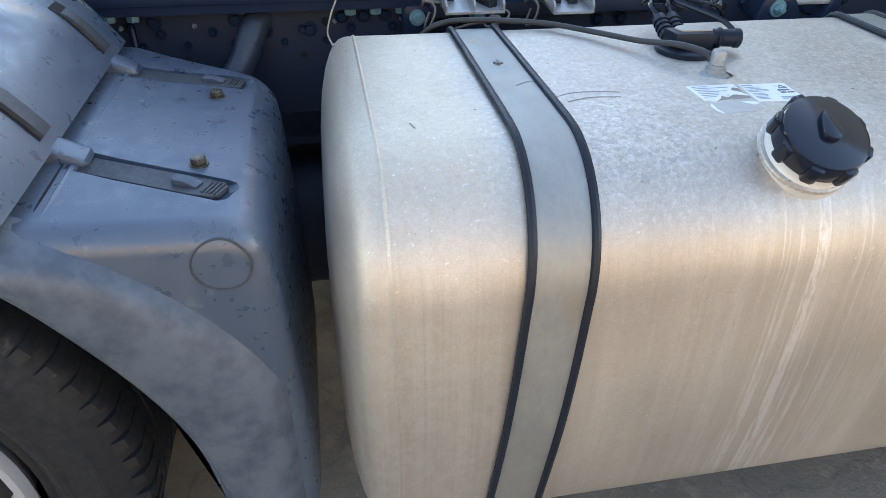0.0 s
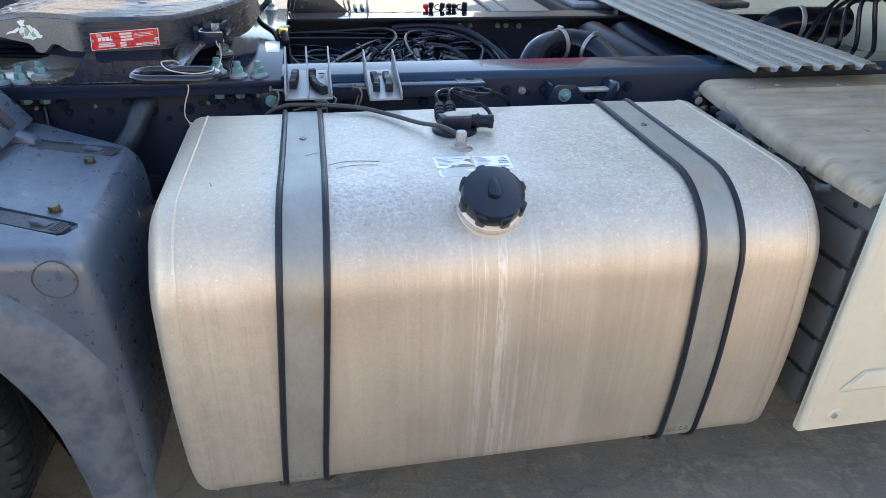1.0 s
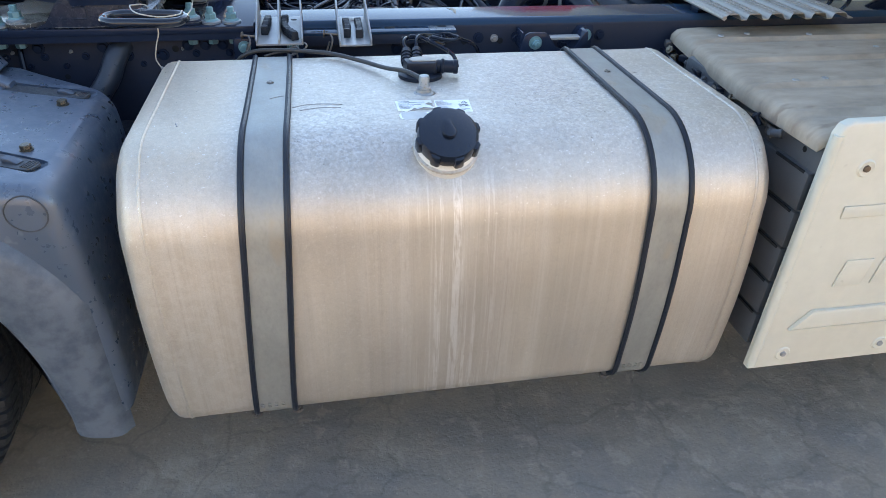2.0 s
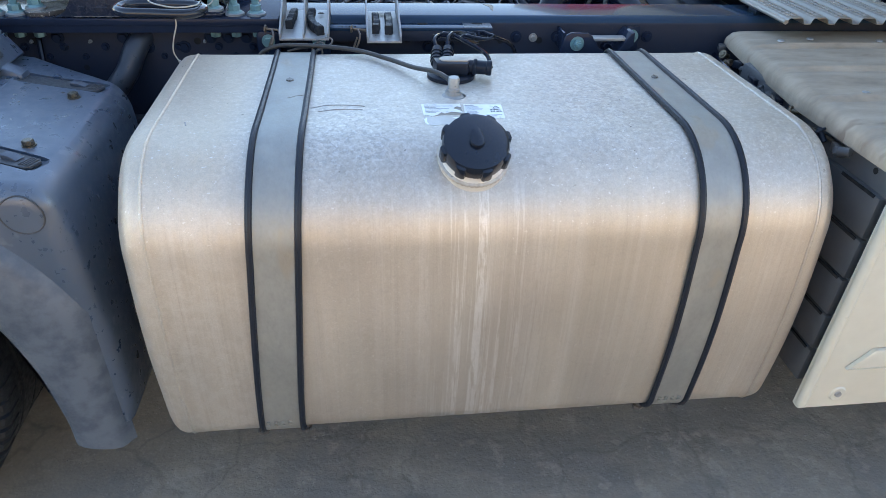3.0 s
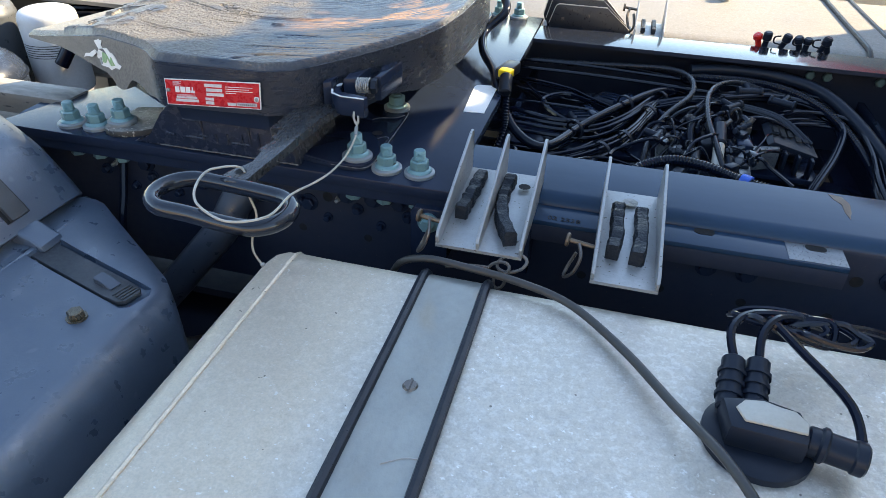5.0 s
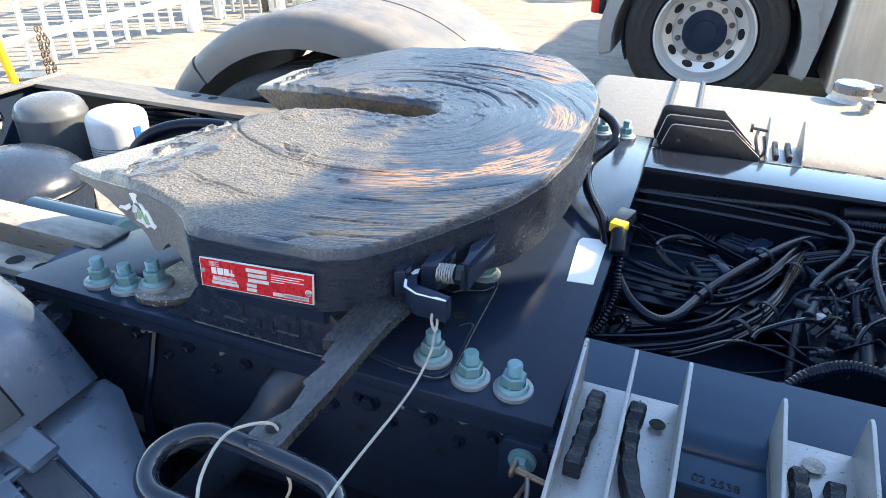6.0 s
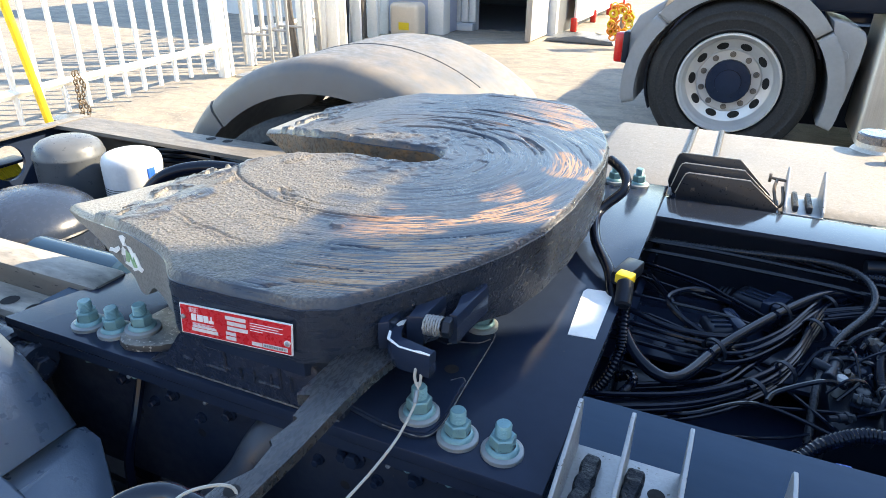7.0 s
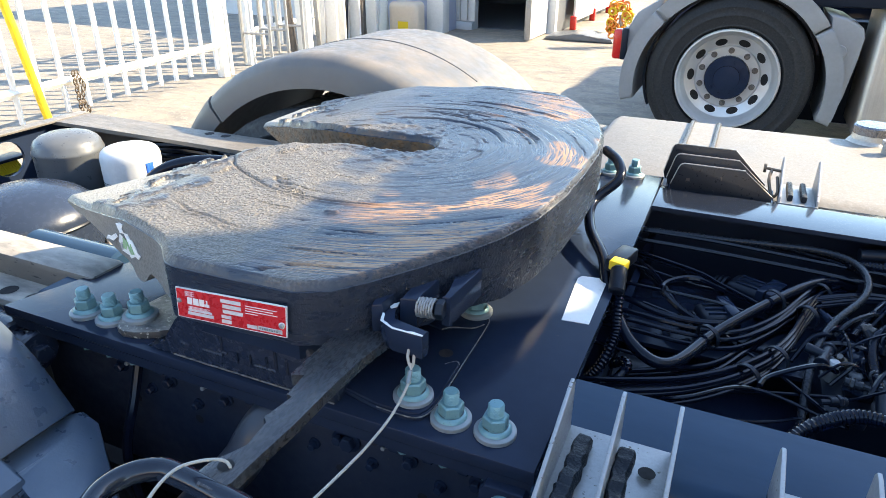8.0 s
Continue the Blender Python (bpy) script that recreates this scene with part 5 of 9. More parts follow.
        h = h + 0.0028 * ramp(d, 1.0, 0.55) * (0.4 + lump)
    rim = ramp(dist, 0.0, 0.003 + 0.006 * fb(X * 30 + 50, V * 30, 3))
    crust = ramp(bare, 0.02, 0.5) * (1 - ramp(bare, 0.5, 0.98))
    z = PZ - 0.052 * np.clip((-0.50 - X) / 0.25, 0, 1) ** 1.1 + h * rim * (1 - 0.94 * bare) + 0.003 * crust + 0.0008 - np.clip(0.006 - dist, 0, 0.006) * 0.75
    keep = inside & (dist > 0.0008)
    # draw the border onto a clean line just inside the rim
    signed = np.where(inside, dist, -dist)
    gx, gv = np.gradient(signed, step)
    pad = np.pad(keep, 1)
    full = np.ones(keep.shape, bool)
    for i in range(3):
        for j in range(3):
            full &= pad[i:i + keep.shape[0], j:j + keep.shape[1]]
    edge = keep & ~full
    X = np.where(edge, X - gx * (signed - 0.0008), X)
    V = np.where(edge, V - gv * (signed - 0.0008), V)
    z = np.where(edge, PZ - 0.052 * np.clip((-0.50 - X) / 0.25, 0, 1) ** 1.1 - 0.0048, z)
    ids = np.full(X.shape, -1)
    ids[keep] = np.arange(keep.sum())
    q = np.stack([ids[:-1, :-1], ids[1:, :-1], ids[1:, 1:], ids[:-1, 1:]], -1).reshape(-1, 4)
    q = q[(q >= 0).all(1)]
    me = bpy.data.meshes.new("grease_layer")
    me.from_pydata(np.stack([X[keep], V[keep] + MID, z[keep]], -1).tolist(), [], q.tolist())
    me.polygons.foreach_set("use_smooth", [True] * len(me.polygons))
    for key, values in (("sandy", sandy), ("bare", bare), ("rubbed", rubbed * ramp(dist, 0.002, 0.010)), ("lumpy", np.maximum(lumpy, tear))):
        me.attributes.new(key, "FLOAT", "POINT").data.foreach_set("value", values[keep].astype(np.float32))
    me.materials.append(M_GREASE)
    ob = new("grease_layer", me)
    ob.parent = wheel5
    ob.matrix_parent_inverse = Matrix.Translation(-BASE[wheel5])
    return tagged(ob, "black caked grease with curved ridges and sandy dust")


grease_layer()
# torn sticker on the side wall of the rear ramp


def ramp_side(x, out):
    for (x0, v0), (x1, v1) in zip(half, half[1:]):
        if x1 <= x <= x0:
            return MID + v0 + (v1 - v0) * (x0 - x) / (x0 - x1) - 0.0005 - out
    return MID - 0.4


M_GREENPRINT = mat("green_print", (0.10, 0.33, 0.08), (0.42, 0.50, 0.36), rough=0.5, scale=150)
for name, poly, m, lift in (("torn_sticker", [(-0.525, 1.160), (-0.516, 1.1635), (-0.507, 1.163), (-0.512, 1.156), (-0.510, 1.152), (-0.499, 1.154), (-0.494, 1.148), (-0.490, 1.1495), (-0.484, 1.142), (-0.481, 1.135), (-0.475, 1.133), (-0.481, 1.127), (-0.489, 1.128), (-0.500, 1.122), (-0.505, 1.125), (-0.522, 1.125), (-0.520, 1.131), (-0.527, 1.136), (-0.524, 1.144), (-0.519, 1.149)], M_PAPER, 0.001),
                            ("torn_flap", [(-0.557, 1.131), (-0.550, 1.138), (-0.540, 1.140), (-0.524, 1.149), (-0.521, 1.145), (-0.534, 1.136), (-0.545, 1.135)], M_PAPER, 0.005),
                            ("green_print", [(-0.512, 1.146), (-0.504, 1.147), (-0.498, 1.136), (-0.494, 1.143), (-0.489, 1.131), (-0.497, 1.129), (-0.503, 1.140), (-0.509, 1.131), (-0.516, 1.131)], M_GREENPRINT, 0.002),
                            ("grey_smear", [(-0.517, 1.150), (-0.508, 1.152), (-0.503, 1.146), (-0.511, 1.148)], M_INK, 0.0022),
                            ("grey_smear", [(-0.522, 1.136), (-0.517, 1.138), (-0.518, 1.128), (-0.521, 1.129)], M_GREYPRINT, 0.0022)):
    part(name, prism(B(), poly, (lambda u, v, w: (u, ramp_side(u, lift - w), v)), 0.0012), m, wheel5, "torn white and green sticker" if name == "torn_sticker" else "")

# type plate: red with plain white fields
LY = MID - 0.4635
LX0, LX1, LZ0, LZ1 = -0.366, -0.2275, 1.1125, 1.1485


def on_plate(u, v, w):
    """Place on the slightly tilted type plate: u along it, v up, w out of it."""
    return (LX0 + 0.1385 * u / 0.134 + 0.003 * v / 0.038, LY - w, LZ0 + 0.0355 * v / 0.038 + 0.0100 * u / 0.134)


def plate_piece(name, x0, x1, z0, z1, w0, w1, m, parent, label=""):
    bm = B()
    prism(bm, [(x0, z0), (x1, z0), (x1, z1), (x0, z1)], (lambda u, v, w: on_plate(u, v, w0 + w)), w1 - w0)
    return part(name, bm, m, parent, label)


tplate = plate_piece("type_plate", 0.0, 0.134, 0.0, 0.038, -0.001, 0.0008, M_WHITE, wheel5, "red and white metal type plate")
plate_piece("red_field", 0.0011, 0.1329, 0.0011, 0.0369, 0.0006, 0.0011, M_RED, tplate)


def field(x0, x1, z0, z1, m=None):
    plate_piece("field", x0, x1, z0, z1, 0.0009, 0.0014, m or M_WHITE, tplate)


# plain shapes where the maker's mark stands
for x0, x1 in ((0.0145, 0.0205), (0.0220, 0.0290), (0.0300, 0.0360), (0.0365, 0.0425)):
    field(x0, x1, 0.0190, 0.0225)
    field(x0 + (0.0022 if x0 > 0.03 else 0.0), x1 - (0.0022 if x0 > 0.03 else 0.0), 0.0225, 0.0275)
M_PLATEGREY = mat("plate_grey", (0.52, 0.50, 0.50), (0.62, 0.60, 0.60), rough=0.4, scale=160, contrast=0.08)
for a in ((0.014, 0.047, 0.0055, 0.0095), (0.015, 0.045, 0.0105, 0.0130), (0.057, 0.0815, 0.0290, 0.0335), (0.059, 0.0815, 0.0225, 0.0270), (0.059, 0.0835, 0.0160, 0.0205), (0.057, 0.069, 0.0035, 0.0080), (0.057, 0.069, 0.0095, 0.0135), (0.088, 0.100, 0.0035, 0.0078), (0.101, 0.129, 0.0035, 0.0085)):
    field(*a, M_PLATEGREY)
for k in range(3):
    field(0.0155, 0.043 - 0.004 * (k % 2), 0.0158 - 0.0012 * k, 0.0162 - 0.0012 * k)
for k in range(4):
    field(0.0865, 0.124 - 0.005 * (k % 2) - (0.018 if k == 3 else 0), 0.0300 - 0.0030 * k, 0.0308 - 0.0030 * k)
for k in range(5):
    field(0.012, 0.024 - 0.003 * (k % 2), 0.0345 - 0.0013 * k, 0.0349 - 0.0013 * k)
for k in range(9):
    field(0.1025 + 0.0028 * k, 0.1042 + 0.0028 * k, 0.0046, 0.0074, M_INK)
for x, z in ((0.0045, 0.022), (0.1290, 0.0145)):
    bm = B()
    cyl(bm, on_plate(x, z, 0.0), on_plate(x, z, 0.0035), 0.0026, 10, 0.0008)
    part("rivet", bm, M_STEEL, tplate)
part("rivet_smear", prism(B(), arc(0.1290, 0.0145, 0.0040, 20, 300, 10), (lambda u, v, w: on_plate(u, v, 0.0010 + w)), 0.0006), M_WHITE, tplate, "smear of white sealant")

# release lever, latch and handle
lever = part("release_lever", prism(B(), [(-0.196, 0.085), (-0.150, 0.100), (-0.139, 0.022), (-0.146, -0.018), (-0.149, -0.060), (-0.150, -0.121), (-0.153, -0.165), (-0.154, -0.192), (-0.162, -0.203), (-0.176, -0.203), (-0.184, -0.192), (-0.183, -0.183), (-0.179, -0.173), (-0.172, -0.165), (-0.168, -0.156), (-0.171, -0.128), (-0.1775, -0.1255), (-0.1785, -0.1235), (-0.171, -0.092), (-0.1775, -0.0935), (-0.1795, -0.0915), (-0.1795, -0.0615), (-0.191, -0.0690), (-0.1935, -0.0660), (-0.192, 0.002)], along_z(1.109), 0.011, 0.0012), M_LEVER, wheel5, "worn flat steel release lever with notches")
part("lever_hole", lathe(B(), [(0.0, 0.0), (0.0062, 0.0)], (-0.169, -0.180, 1.1206), (0, 0, 1), 14), M_HOLE, lever)
ring = arc(-0.207, -0.228, 0.033, 95, 265, 9) + [(-0.186, -0.262), (-0.163, -0.265), (-0.141, -0.268)] + arc(-0.120, -0.236, 0.033, -85, 85, 9) + [(-0.141, -0.200), (-0.163, -0.198), (-0.186, -0.196)]
part("handle", tube(B(), [(x, y, 1.112) for x, y in ring], 0.0088, n=18, per=5, closed=True), M_GLOSS, lever, "black rounded loop handle")
latch = part("safety_latch", prism(B(), [(-0.151, 0.067), (-0.144, 0.060), (-0.144, 0.036), (-0.138, 0.024), (-0.098, 0.020), (-0.099, 0.008), (-0.131, 0.009), (-0.147, 0.017), (-0.153, 0.030)], along_z(1.114), 0.026, 0.002), M_BLACK, wheel5, "scuffed black safety latch")
for outline_ in ([(-0.161, 0.024), (-0.170, 0.057), (-0.157, 0.085), (-0.146, 0.087), (-0.146, 0.077), (-0.151, 0.074), (-0.152, 0.030)],
                 [(-0.142, 0.047), (-0.142, 0.077), (-0.139, 0.097), (-0.127, 0.134), (-0.122, 0.128), (-0.126, 0.052)],
                 [(-0.106, 0.068), (-0.102, 0.082), (-0.105, 0.098), (-0.111, 0.108), (-0.096, 0.145), (-0.091, 0.140), (-0.097, 0.068)]):
    part("latch_ear", prism(B(), outline_, along_z(1.116), 0.034, 0.002), M_BLACK, latch)
bm = B()
tube(bm, [(-0.126 + 0.00030 * k, 0.057 + 0.00006 * k + 0.0098 * math.cos(0.75 * k), 1.139 + 0.0098 * math.sin(0.75 * k)) for k in range(58)], 0.0012, n=6, per=1)
part("spring", bm, M_STEEL, latch, "bare coil spring")
bm = B()
cyl(bm, (-0.142, 0.056, 1.139), (-0.104, 0.061, 1.139), 0.0055, 10, 0.001)
cyl(bm, (-0.108, 0.0605, 1.139), (-0.100, 0.0615, 1.139), 0.0105, 6, 0.001)
part("pivot_bolt", bm, M_DARK, latch, "hexagon pivot bolt")
for z, poly in ((1.1398, [(-0.1525, 0.031), (-0.1490, 0.029), (-0.1450, 0.0185), (-0.131, 0.0108), (-0.115, 0.0100), (-0.110, 0.0115), (-0.099, 0.0100), (-0.0988, 0.0082), (-0.131, 0.0088), (-0.1475, 0.0168)]), (1.1399, [(-0.150, 0.050), (-0.146, 0.055), (-0.1445, 0.046), (-0.148, 0.041), (-0.1510, 0.043)])):
    part("worn_edge", prism(B(), poly, along_z(z), 0.0008), M_WHITE, latch, "paint worn to bare white metal")

wire = thing("release_wire", (-0.1, -0.1, 1.1), "thin off-white wire hanging from the latch through the handle", "wire")
part("wire", tube(B(), [(-0.108, 0.003, 1.111), (-0.104, -0.010, 1.100), (-0.104, -0.045, 1.087), (-0.105, -0.090, 1.086), (-0.103, -0.140, 1.097), (-0.095, -0.212, 1.121), (-0.092, -0.265, 1.127), (-0.122, -0.286, 1.128), (-0.157, -0.274, 1.130), (-0.176, -0.255, 1.132), (-0.188, -0.222, 1.133), (-0.187, -0.198, 1.130), (-0.167, -0.180, 1.124), (-0.158, -0.190, 1.100), (-0.152, -0.190, 1.075), (-0.163, -0.186, 1.045), (-0.170, -0.180, 1.015), (-0.160, -0.176, 0.990)], 0.0013, n=7, per=7), M_WIRE, wire)
part("wire_eye", tube(B(), [(-0.113, 0.012, 1.124), (-0.109, 0.011, 1.119), (-0.1065, 0.004, 1.110), (-0.108, 0.001, 1.109), (-0.1125, 0.005, 1.116)], 0.0015, n=7, per=6, closed=True), M_WIRE, wire)
part("ferrule", cyl(B(), (-0.1065, -0.002, 1.107), (-0.104, -0.012, 1.0985), 0.0024, 10, 0.001), M_WASHER, wire, "crimped sleeve")
part("ferrule", cyl(B(), (-0.163, -0.177, 0.998), (-0.155, -0.174, 0.972), 0.0030, 10, 0.001), M_STEEL, wire)

# ---- holders on the rails ----


def near_holder(x0, x1, plates, y_front, y_back, tall):
    h = thing("bracket_holder", ((x0 + x1) / 2, y_front, 1.0155), "galvanised holder with upright plates and black rubber pads", "holder", "holders on the near rail")
    part("base", prism(B(), [(y_front, 1.0165), (y_back, 1.0305), (y_back, 1.0345), (y_front, 1.0205)], along_x(x0), x1 - x0, 0.0008), M_STEEL, h)
    for x in plates:
        bm = B()
        prism(bm, [(y_front + 0.002, 1.0185), (y_back, 1.0185), (y_back, tall - 0.006), (y_back - 0.004, tall), (y_back - 0.012, tall), (y_front + 0.004, 1.036), (y_front, 1.030)], along_x(x - 0.002), 0.004, 0.0008)
        part("upright", bm, M_STEEL, h)
    return h


def torn_pad(line, wide=0.0080):
    """A strip of cracked rubber along a line of the holder's floor, in uneven lumps."""
    rng = random.Random(len(line) * 100 + int(line[0][0] * 1000))
    bm = B()
    way = [Vector(p) for p in smooth_path([Vector((x, y, 0.0)) for x, y in line], 5)]
    rings = []
    for k, a in enumerate(way):
        d = (way[min(k + 1, len(way) - 1)] - way[max(k - 1, 0)]).normalized()
        nrm = Vector((-d.y, d.x, 0.0))
        top = 1.0205 + 0.0235 + rng.uniform(-0.0035, 0.0015)
        wl, wr = wide * rng.uniform(0.80, 1.12), wide * rng.uniform(0.80, 1.12)
        ring_ = [(wl, 1.0200), (wl, top - 0.003), (wl - 0.002, top), (-wr + 0.002, top + rng.uniform(-0.001, 0.001)), (-wr, top - 0.003), (-wr, 1.0200)]
        rings.append([bm.verts.new((a.x + nrm.x * w, a.y + nrm.y * w, z)) for w, z in ring_])
    for a, b in zip(rings, rings[1:]):
        for k in range(6):
            bm.faces.new((a[k], a[(k + 1) % 6], b[(k + 1) % 6], b[k]))
    bm.faces.new(rings[0][::-1])
    bm.faces.new(rings[-1])
    bmesh.ops.recalc_face_normals(bm, faces=bm.faces)
    return bm


w_holder = near_holder(0.030, 0.134, (0.032, 0.081, 0.132), -0.108, 0.072, 1.093)
for pts in ([(0.052, 0.056), (0.051, 0.020), (0.050, -0.010), (0.048, -0.030), (0.047, -0.052)], [(0.093, 0.050), (0.091, 0.020), (0.093, -0.020), (0.101, -0.055), (0.116, -0.090)]):
    part("rubber_pad", torn_pad(pts), M_PAD, w_holder, "torn black rubber pad")
part("hole", lathe(B(), [(0, 0), (0.008, 0)], (0.113, 0.034, 1.0362), (0, 0, 1), 14), M_HOLE, w_holder)
u_holder = near_holder(0.214, 0.288, (0.216, 0.286), -0.128, 0.062, 1.085)
for pts in ([(0.236, 0.022), (0.236, -0.010), (0.237, -0.045), (0.234, -0.085)], [(0.264, 0.012), (0.265, -0.020), (0.265, -0.055), (0.262, -0.090)]):
    part("rubber_pad", torn_pad(pts), M_PAD, u_holder, "cracked black rubber pad")
part("hole", lathe(B(), [(0, 0), (0.010, 0)], (0.250, 0.035, 1.0362), (0, 0, 1), 14), M_LUG, u_holder)
for h, x in ((w_holder, 0.030), (u_holder, 0.214)):
    bm = B()
    cyl(bm, (x, -0.070, 1.027), (x - 0.030, -0.066, 1.029), 0.0028, 8)
    cyl(bm, (x - 0.030, -0.066, 1.029), (x - 0.034, -0.0655, 1.0293), 0.0085, 12, 0.001)
    part("screw", bm, M_RUSTBOLT, h, "rusty screw")
    rig = tube(B(), [(x - 0.018, -0.070, 1.028), (x - 0.014, -0.086, 1.020), (x - 0.020, -0.090, 1.000), (x - 0.030, -0.080, 0.985), (x - 0.028, -0.066, 0.99), (x - 0.02, -0.062, 1.01)], 0.0022, n=6, per=6)
    part("shackle", rig, M_BARE, h)
bm = B()
for c_, u_, v_, r_ in (((0.124, -0.110, 1.012), (1.0, 0.1, 0.25), (-0.1, 0.75, 0.6), 0.0135), ((0.110, -0.117, 1.006), (0.9, -0.2, 0.3), (0.1, 0.5, 0.85), 0.0105), ((0.112, -0.120, 0.992), (0.3, 0.2, 1.0), (0.9, -0.3, -0.2), 0.0085)):
    u_, v_ = Vector(u_).normalized(), Vector(v_).normalized()
    tube(bm, [Vector(c_) + u_ * (r_ * 1.3 * math.cos(b)) + v_ * (r_ * 0.8 * math.sin(b)) for b in (0, 0.785, 1.571, 2.356, 3.142, 3.927, 4.712, 5.498)], 0.0021, n=7, per=3, closed=True)
tube(bm, [(0.046, -0.116, 0.996), (0.060, -0.117, 1.000), (0.078, -0.117, 1.004), (0.098, -0.117, 1.005)], 0.0024, n=7, per=4)
part("chain", bm, M_BARE, w_holder, "short rusty chain at the corner")

# clamps that hold the tank to the rail
cl = thing("tank_bracket", (-0.005, -0.03, 0.95), "black bracket bolted to the rail behind the tank", "bracket", "tank brackets")
for x in (-0.005, 0.107):
    bm = B()
    prism(bm, [(x - 0.026, 0.93), (x + 0.026, 0.93), (x + 0.026, 1.000), (x + 0.018, 1.008), (x - 0.020, 1.008), (x - 0.026, 1.000)], along_y(-0.014), 0.044, 0.003)
    part("clamp", bm, M_BLACK, cl)
    bm = B()
    cyl(bm, (x, -0.014, 0.988), (x, -0.018, 0.988), 0.0145, 20)
    cyl(bm, (x, -0.018, 0.988), (x, -0.028, 0.988), 0.0095, 6, 0.001)
    part("bolt", bm, M_BOLT, cl, "blue-green bolt")
x = 0.705
cl = thing("tank_bracket", (x, -0.03, 0.95), "black forked bracket bolted to the rail behind the tank", "bracket", "tank brackets")
bm = B()
prism(bm, [(x - 0.050, 0.915), (x - 0.036, 0.990), (x - 0.030, 1.006), (x - 0.018, 1.012), (x + 0.022, 1.012), (x + 0.034, 1.004), (x + 0.046, 0.982), (x + 0.054, 0.972), (x + 0.066, 0.968), (x + 0.150, 0.966), (x + 0.155, 0.915)], along_y(-0.040), 0.010, 0.002)
part("plate", bm, M_BLACK, cl, "black bracket plate")
bm = B()
prism(bm, [(-0.030, 0.966), (-0.030, 1.010), (0.028, 1.010), (0.028, 0.966)], along_x(x - 0.034), 0.006, 0.001)
part("gusset", bm, M_BLACK, cl)
bm = B()
prism(bm, [(x + 0.100, 0.966), (x + 0.128, 1.010), (x + 0.136, 1.012), (x + 0.138, 0.985), (x + 0.118, 0.966)], along_y(-0.038), 0.066, 0.001)
part("bent_ear", bm, M_BLACK, cl, "folded bracket ear")
bm = B()
prism(bm, [(x + 0.132, 0.930), (x + 0.170, 0.930), (x + 0.170, 1.011), (x + 0.132, 1.011)], along_y(0.016), 0.012, 0.001)
part("back_plate", bm, M_BLACK, cl)
part("cross_bar", box(B(), (x + 0.030, -0.030, 0.990), (x + 0.128, -0.004, 0.997), 0.001), M_STEEL, cl, "pale dusty cross bar")
for bx, by in ((x - 0.002, -0.040), (x + 0.150, 0.016)):
    bm = B()
    lathe(bm, [(0.0, 0.0), (0.0165, 0.0), (0.0165, 0.003), (0.0, 0.004)], (bx, by, 0.988), (0, -1, 0), 22)
    cyl(bm, (bx, by - 0.003, 0.988), (bx, by - 0.014, 0.988), 0.0105, 6, 0.0012)
    cyl(bm, (bx, by - 0.013, 0.988), (bx, by - 0.020, 0.988), 0.006, 12, 0.001)
    part("bolt", bm, M_BOLT, cl, "blue-green bolt")

# far rail holders
fh = thing("plate_holder", (0.12, 0.90, 1.0155), "black holder of three trapezoid plates on the far rail", "holder")
for k, (y, dx) in enumerate(((0.862, 0.0), (0.897, -0.012), (0.932, -0.022))):
    bm = B()
    top = (1.074, 1.082, 1.092)[k]
    cut = [(0.040 + dx, 1.016), (0.220 + dx * 0.6, 1.016), (0.221 + dx * 0.6, 1.030), (0.166 + dx, top), (0.056 + dx, top), (0.050 + dx, top - 0.003), (0.047 + dx, top - 0.009), (0.036 + dx, 1.030)]
    prism(bm, cut, along_y(y), 0.004, 0.001)
    pl = part("plate", bm, M_OLDPLATE, fh)
    part("pale_rim", tube(B(), [(u, y + 0.001, v + 0.0004) for u, v in cut[3:]], 0.0013, n=6, per=1), M_WIRE, pl, "pale line along the plate's edge")
part("base", box(B(), (0.03, 0.845, 1.0158), (0.225, 0.94, 1.0185)), M_BLACK, fh)
uf = thing("bracket_holder", (0.27, 0.94, 1.0155), "galvanised U holder with black pads on the far rail", "holder")
part("base", box(B(), (0.232, 0.868, 1.0165), (0.300, 0.985, 1.0205), 0.001), M_STEEL, uf)
for x in (0.234, 0.298):
    part("upright", prism(B(), [(0.870, 1.018), (0.985, 1.018), (0.982, 1.075), (0.970, 1.080), (0.874, 1.030)], along_x(x - 0.002), 0.004, 0.0008), M_STEEL, uf)
for x in (0.252, 0.276):
    part("rubber_pad", box(B(), (x - 0.005, 0.880, 1.0205), (x + 0.005, 0.966, 1.034), 0.003), M_PAD, uf)
bm = B()
cyl(bm, (0.234, 0.955, 1.055), (0.205, 0.955, 1.058), 0.003, 8)
cyl(bm, (0.205, 0.955, 1.058), (0.200, 0.955, 1.058), 0.009, 12)
tube(bm, [(0.215, 0.95, 1.056), (0.212, 0.92, 1.045), (0.222, 0.90, 1.02), (0.230, 0.90, 1.03), (0.226, 0.93, 1.05)], 0.003, n=6)
part("screw", bm, M_RUSTBOLT, uf)


# ---- rear wheels and fenders ----
WX, WZ = -0.92, 0.61


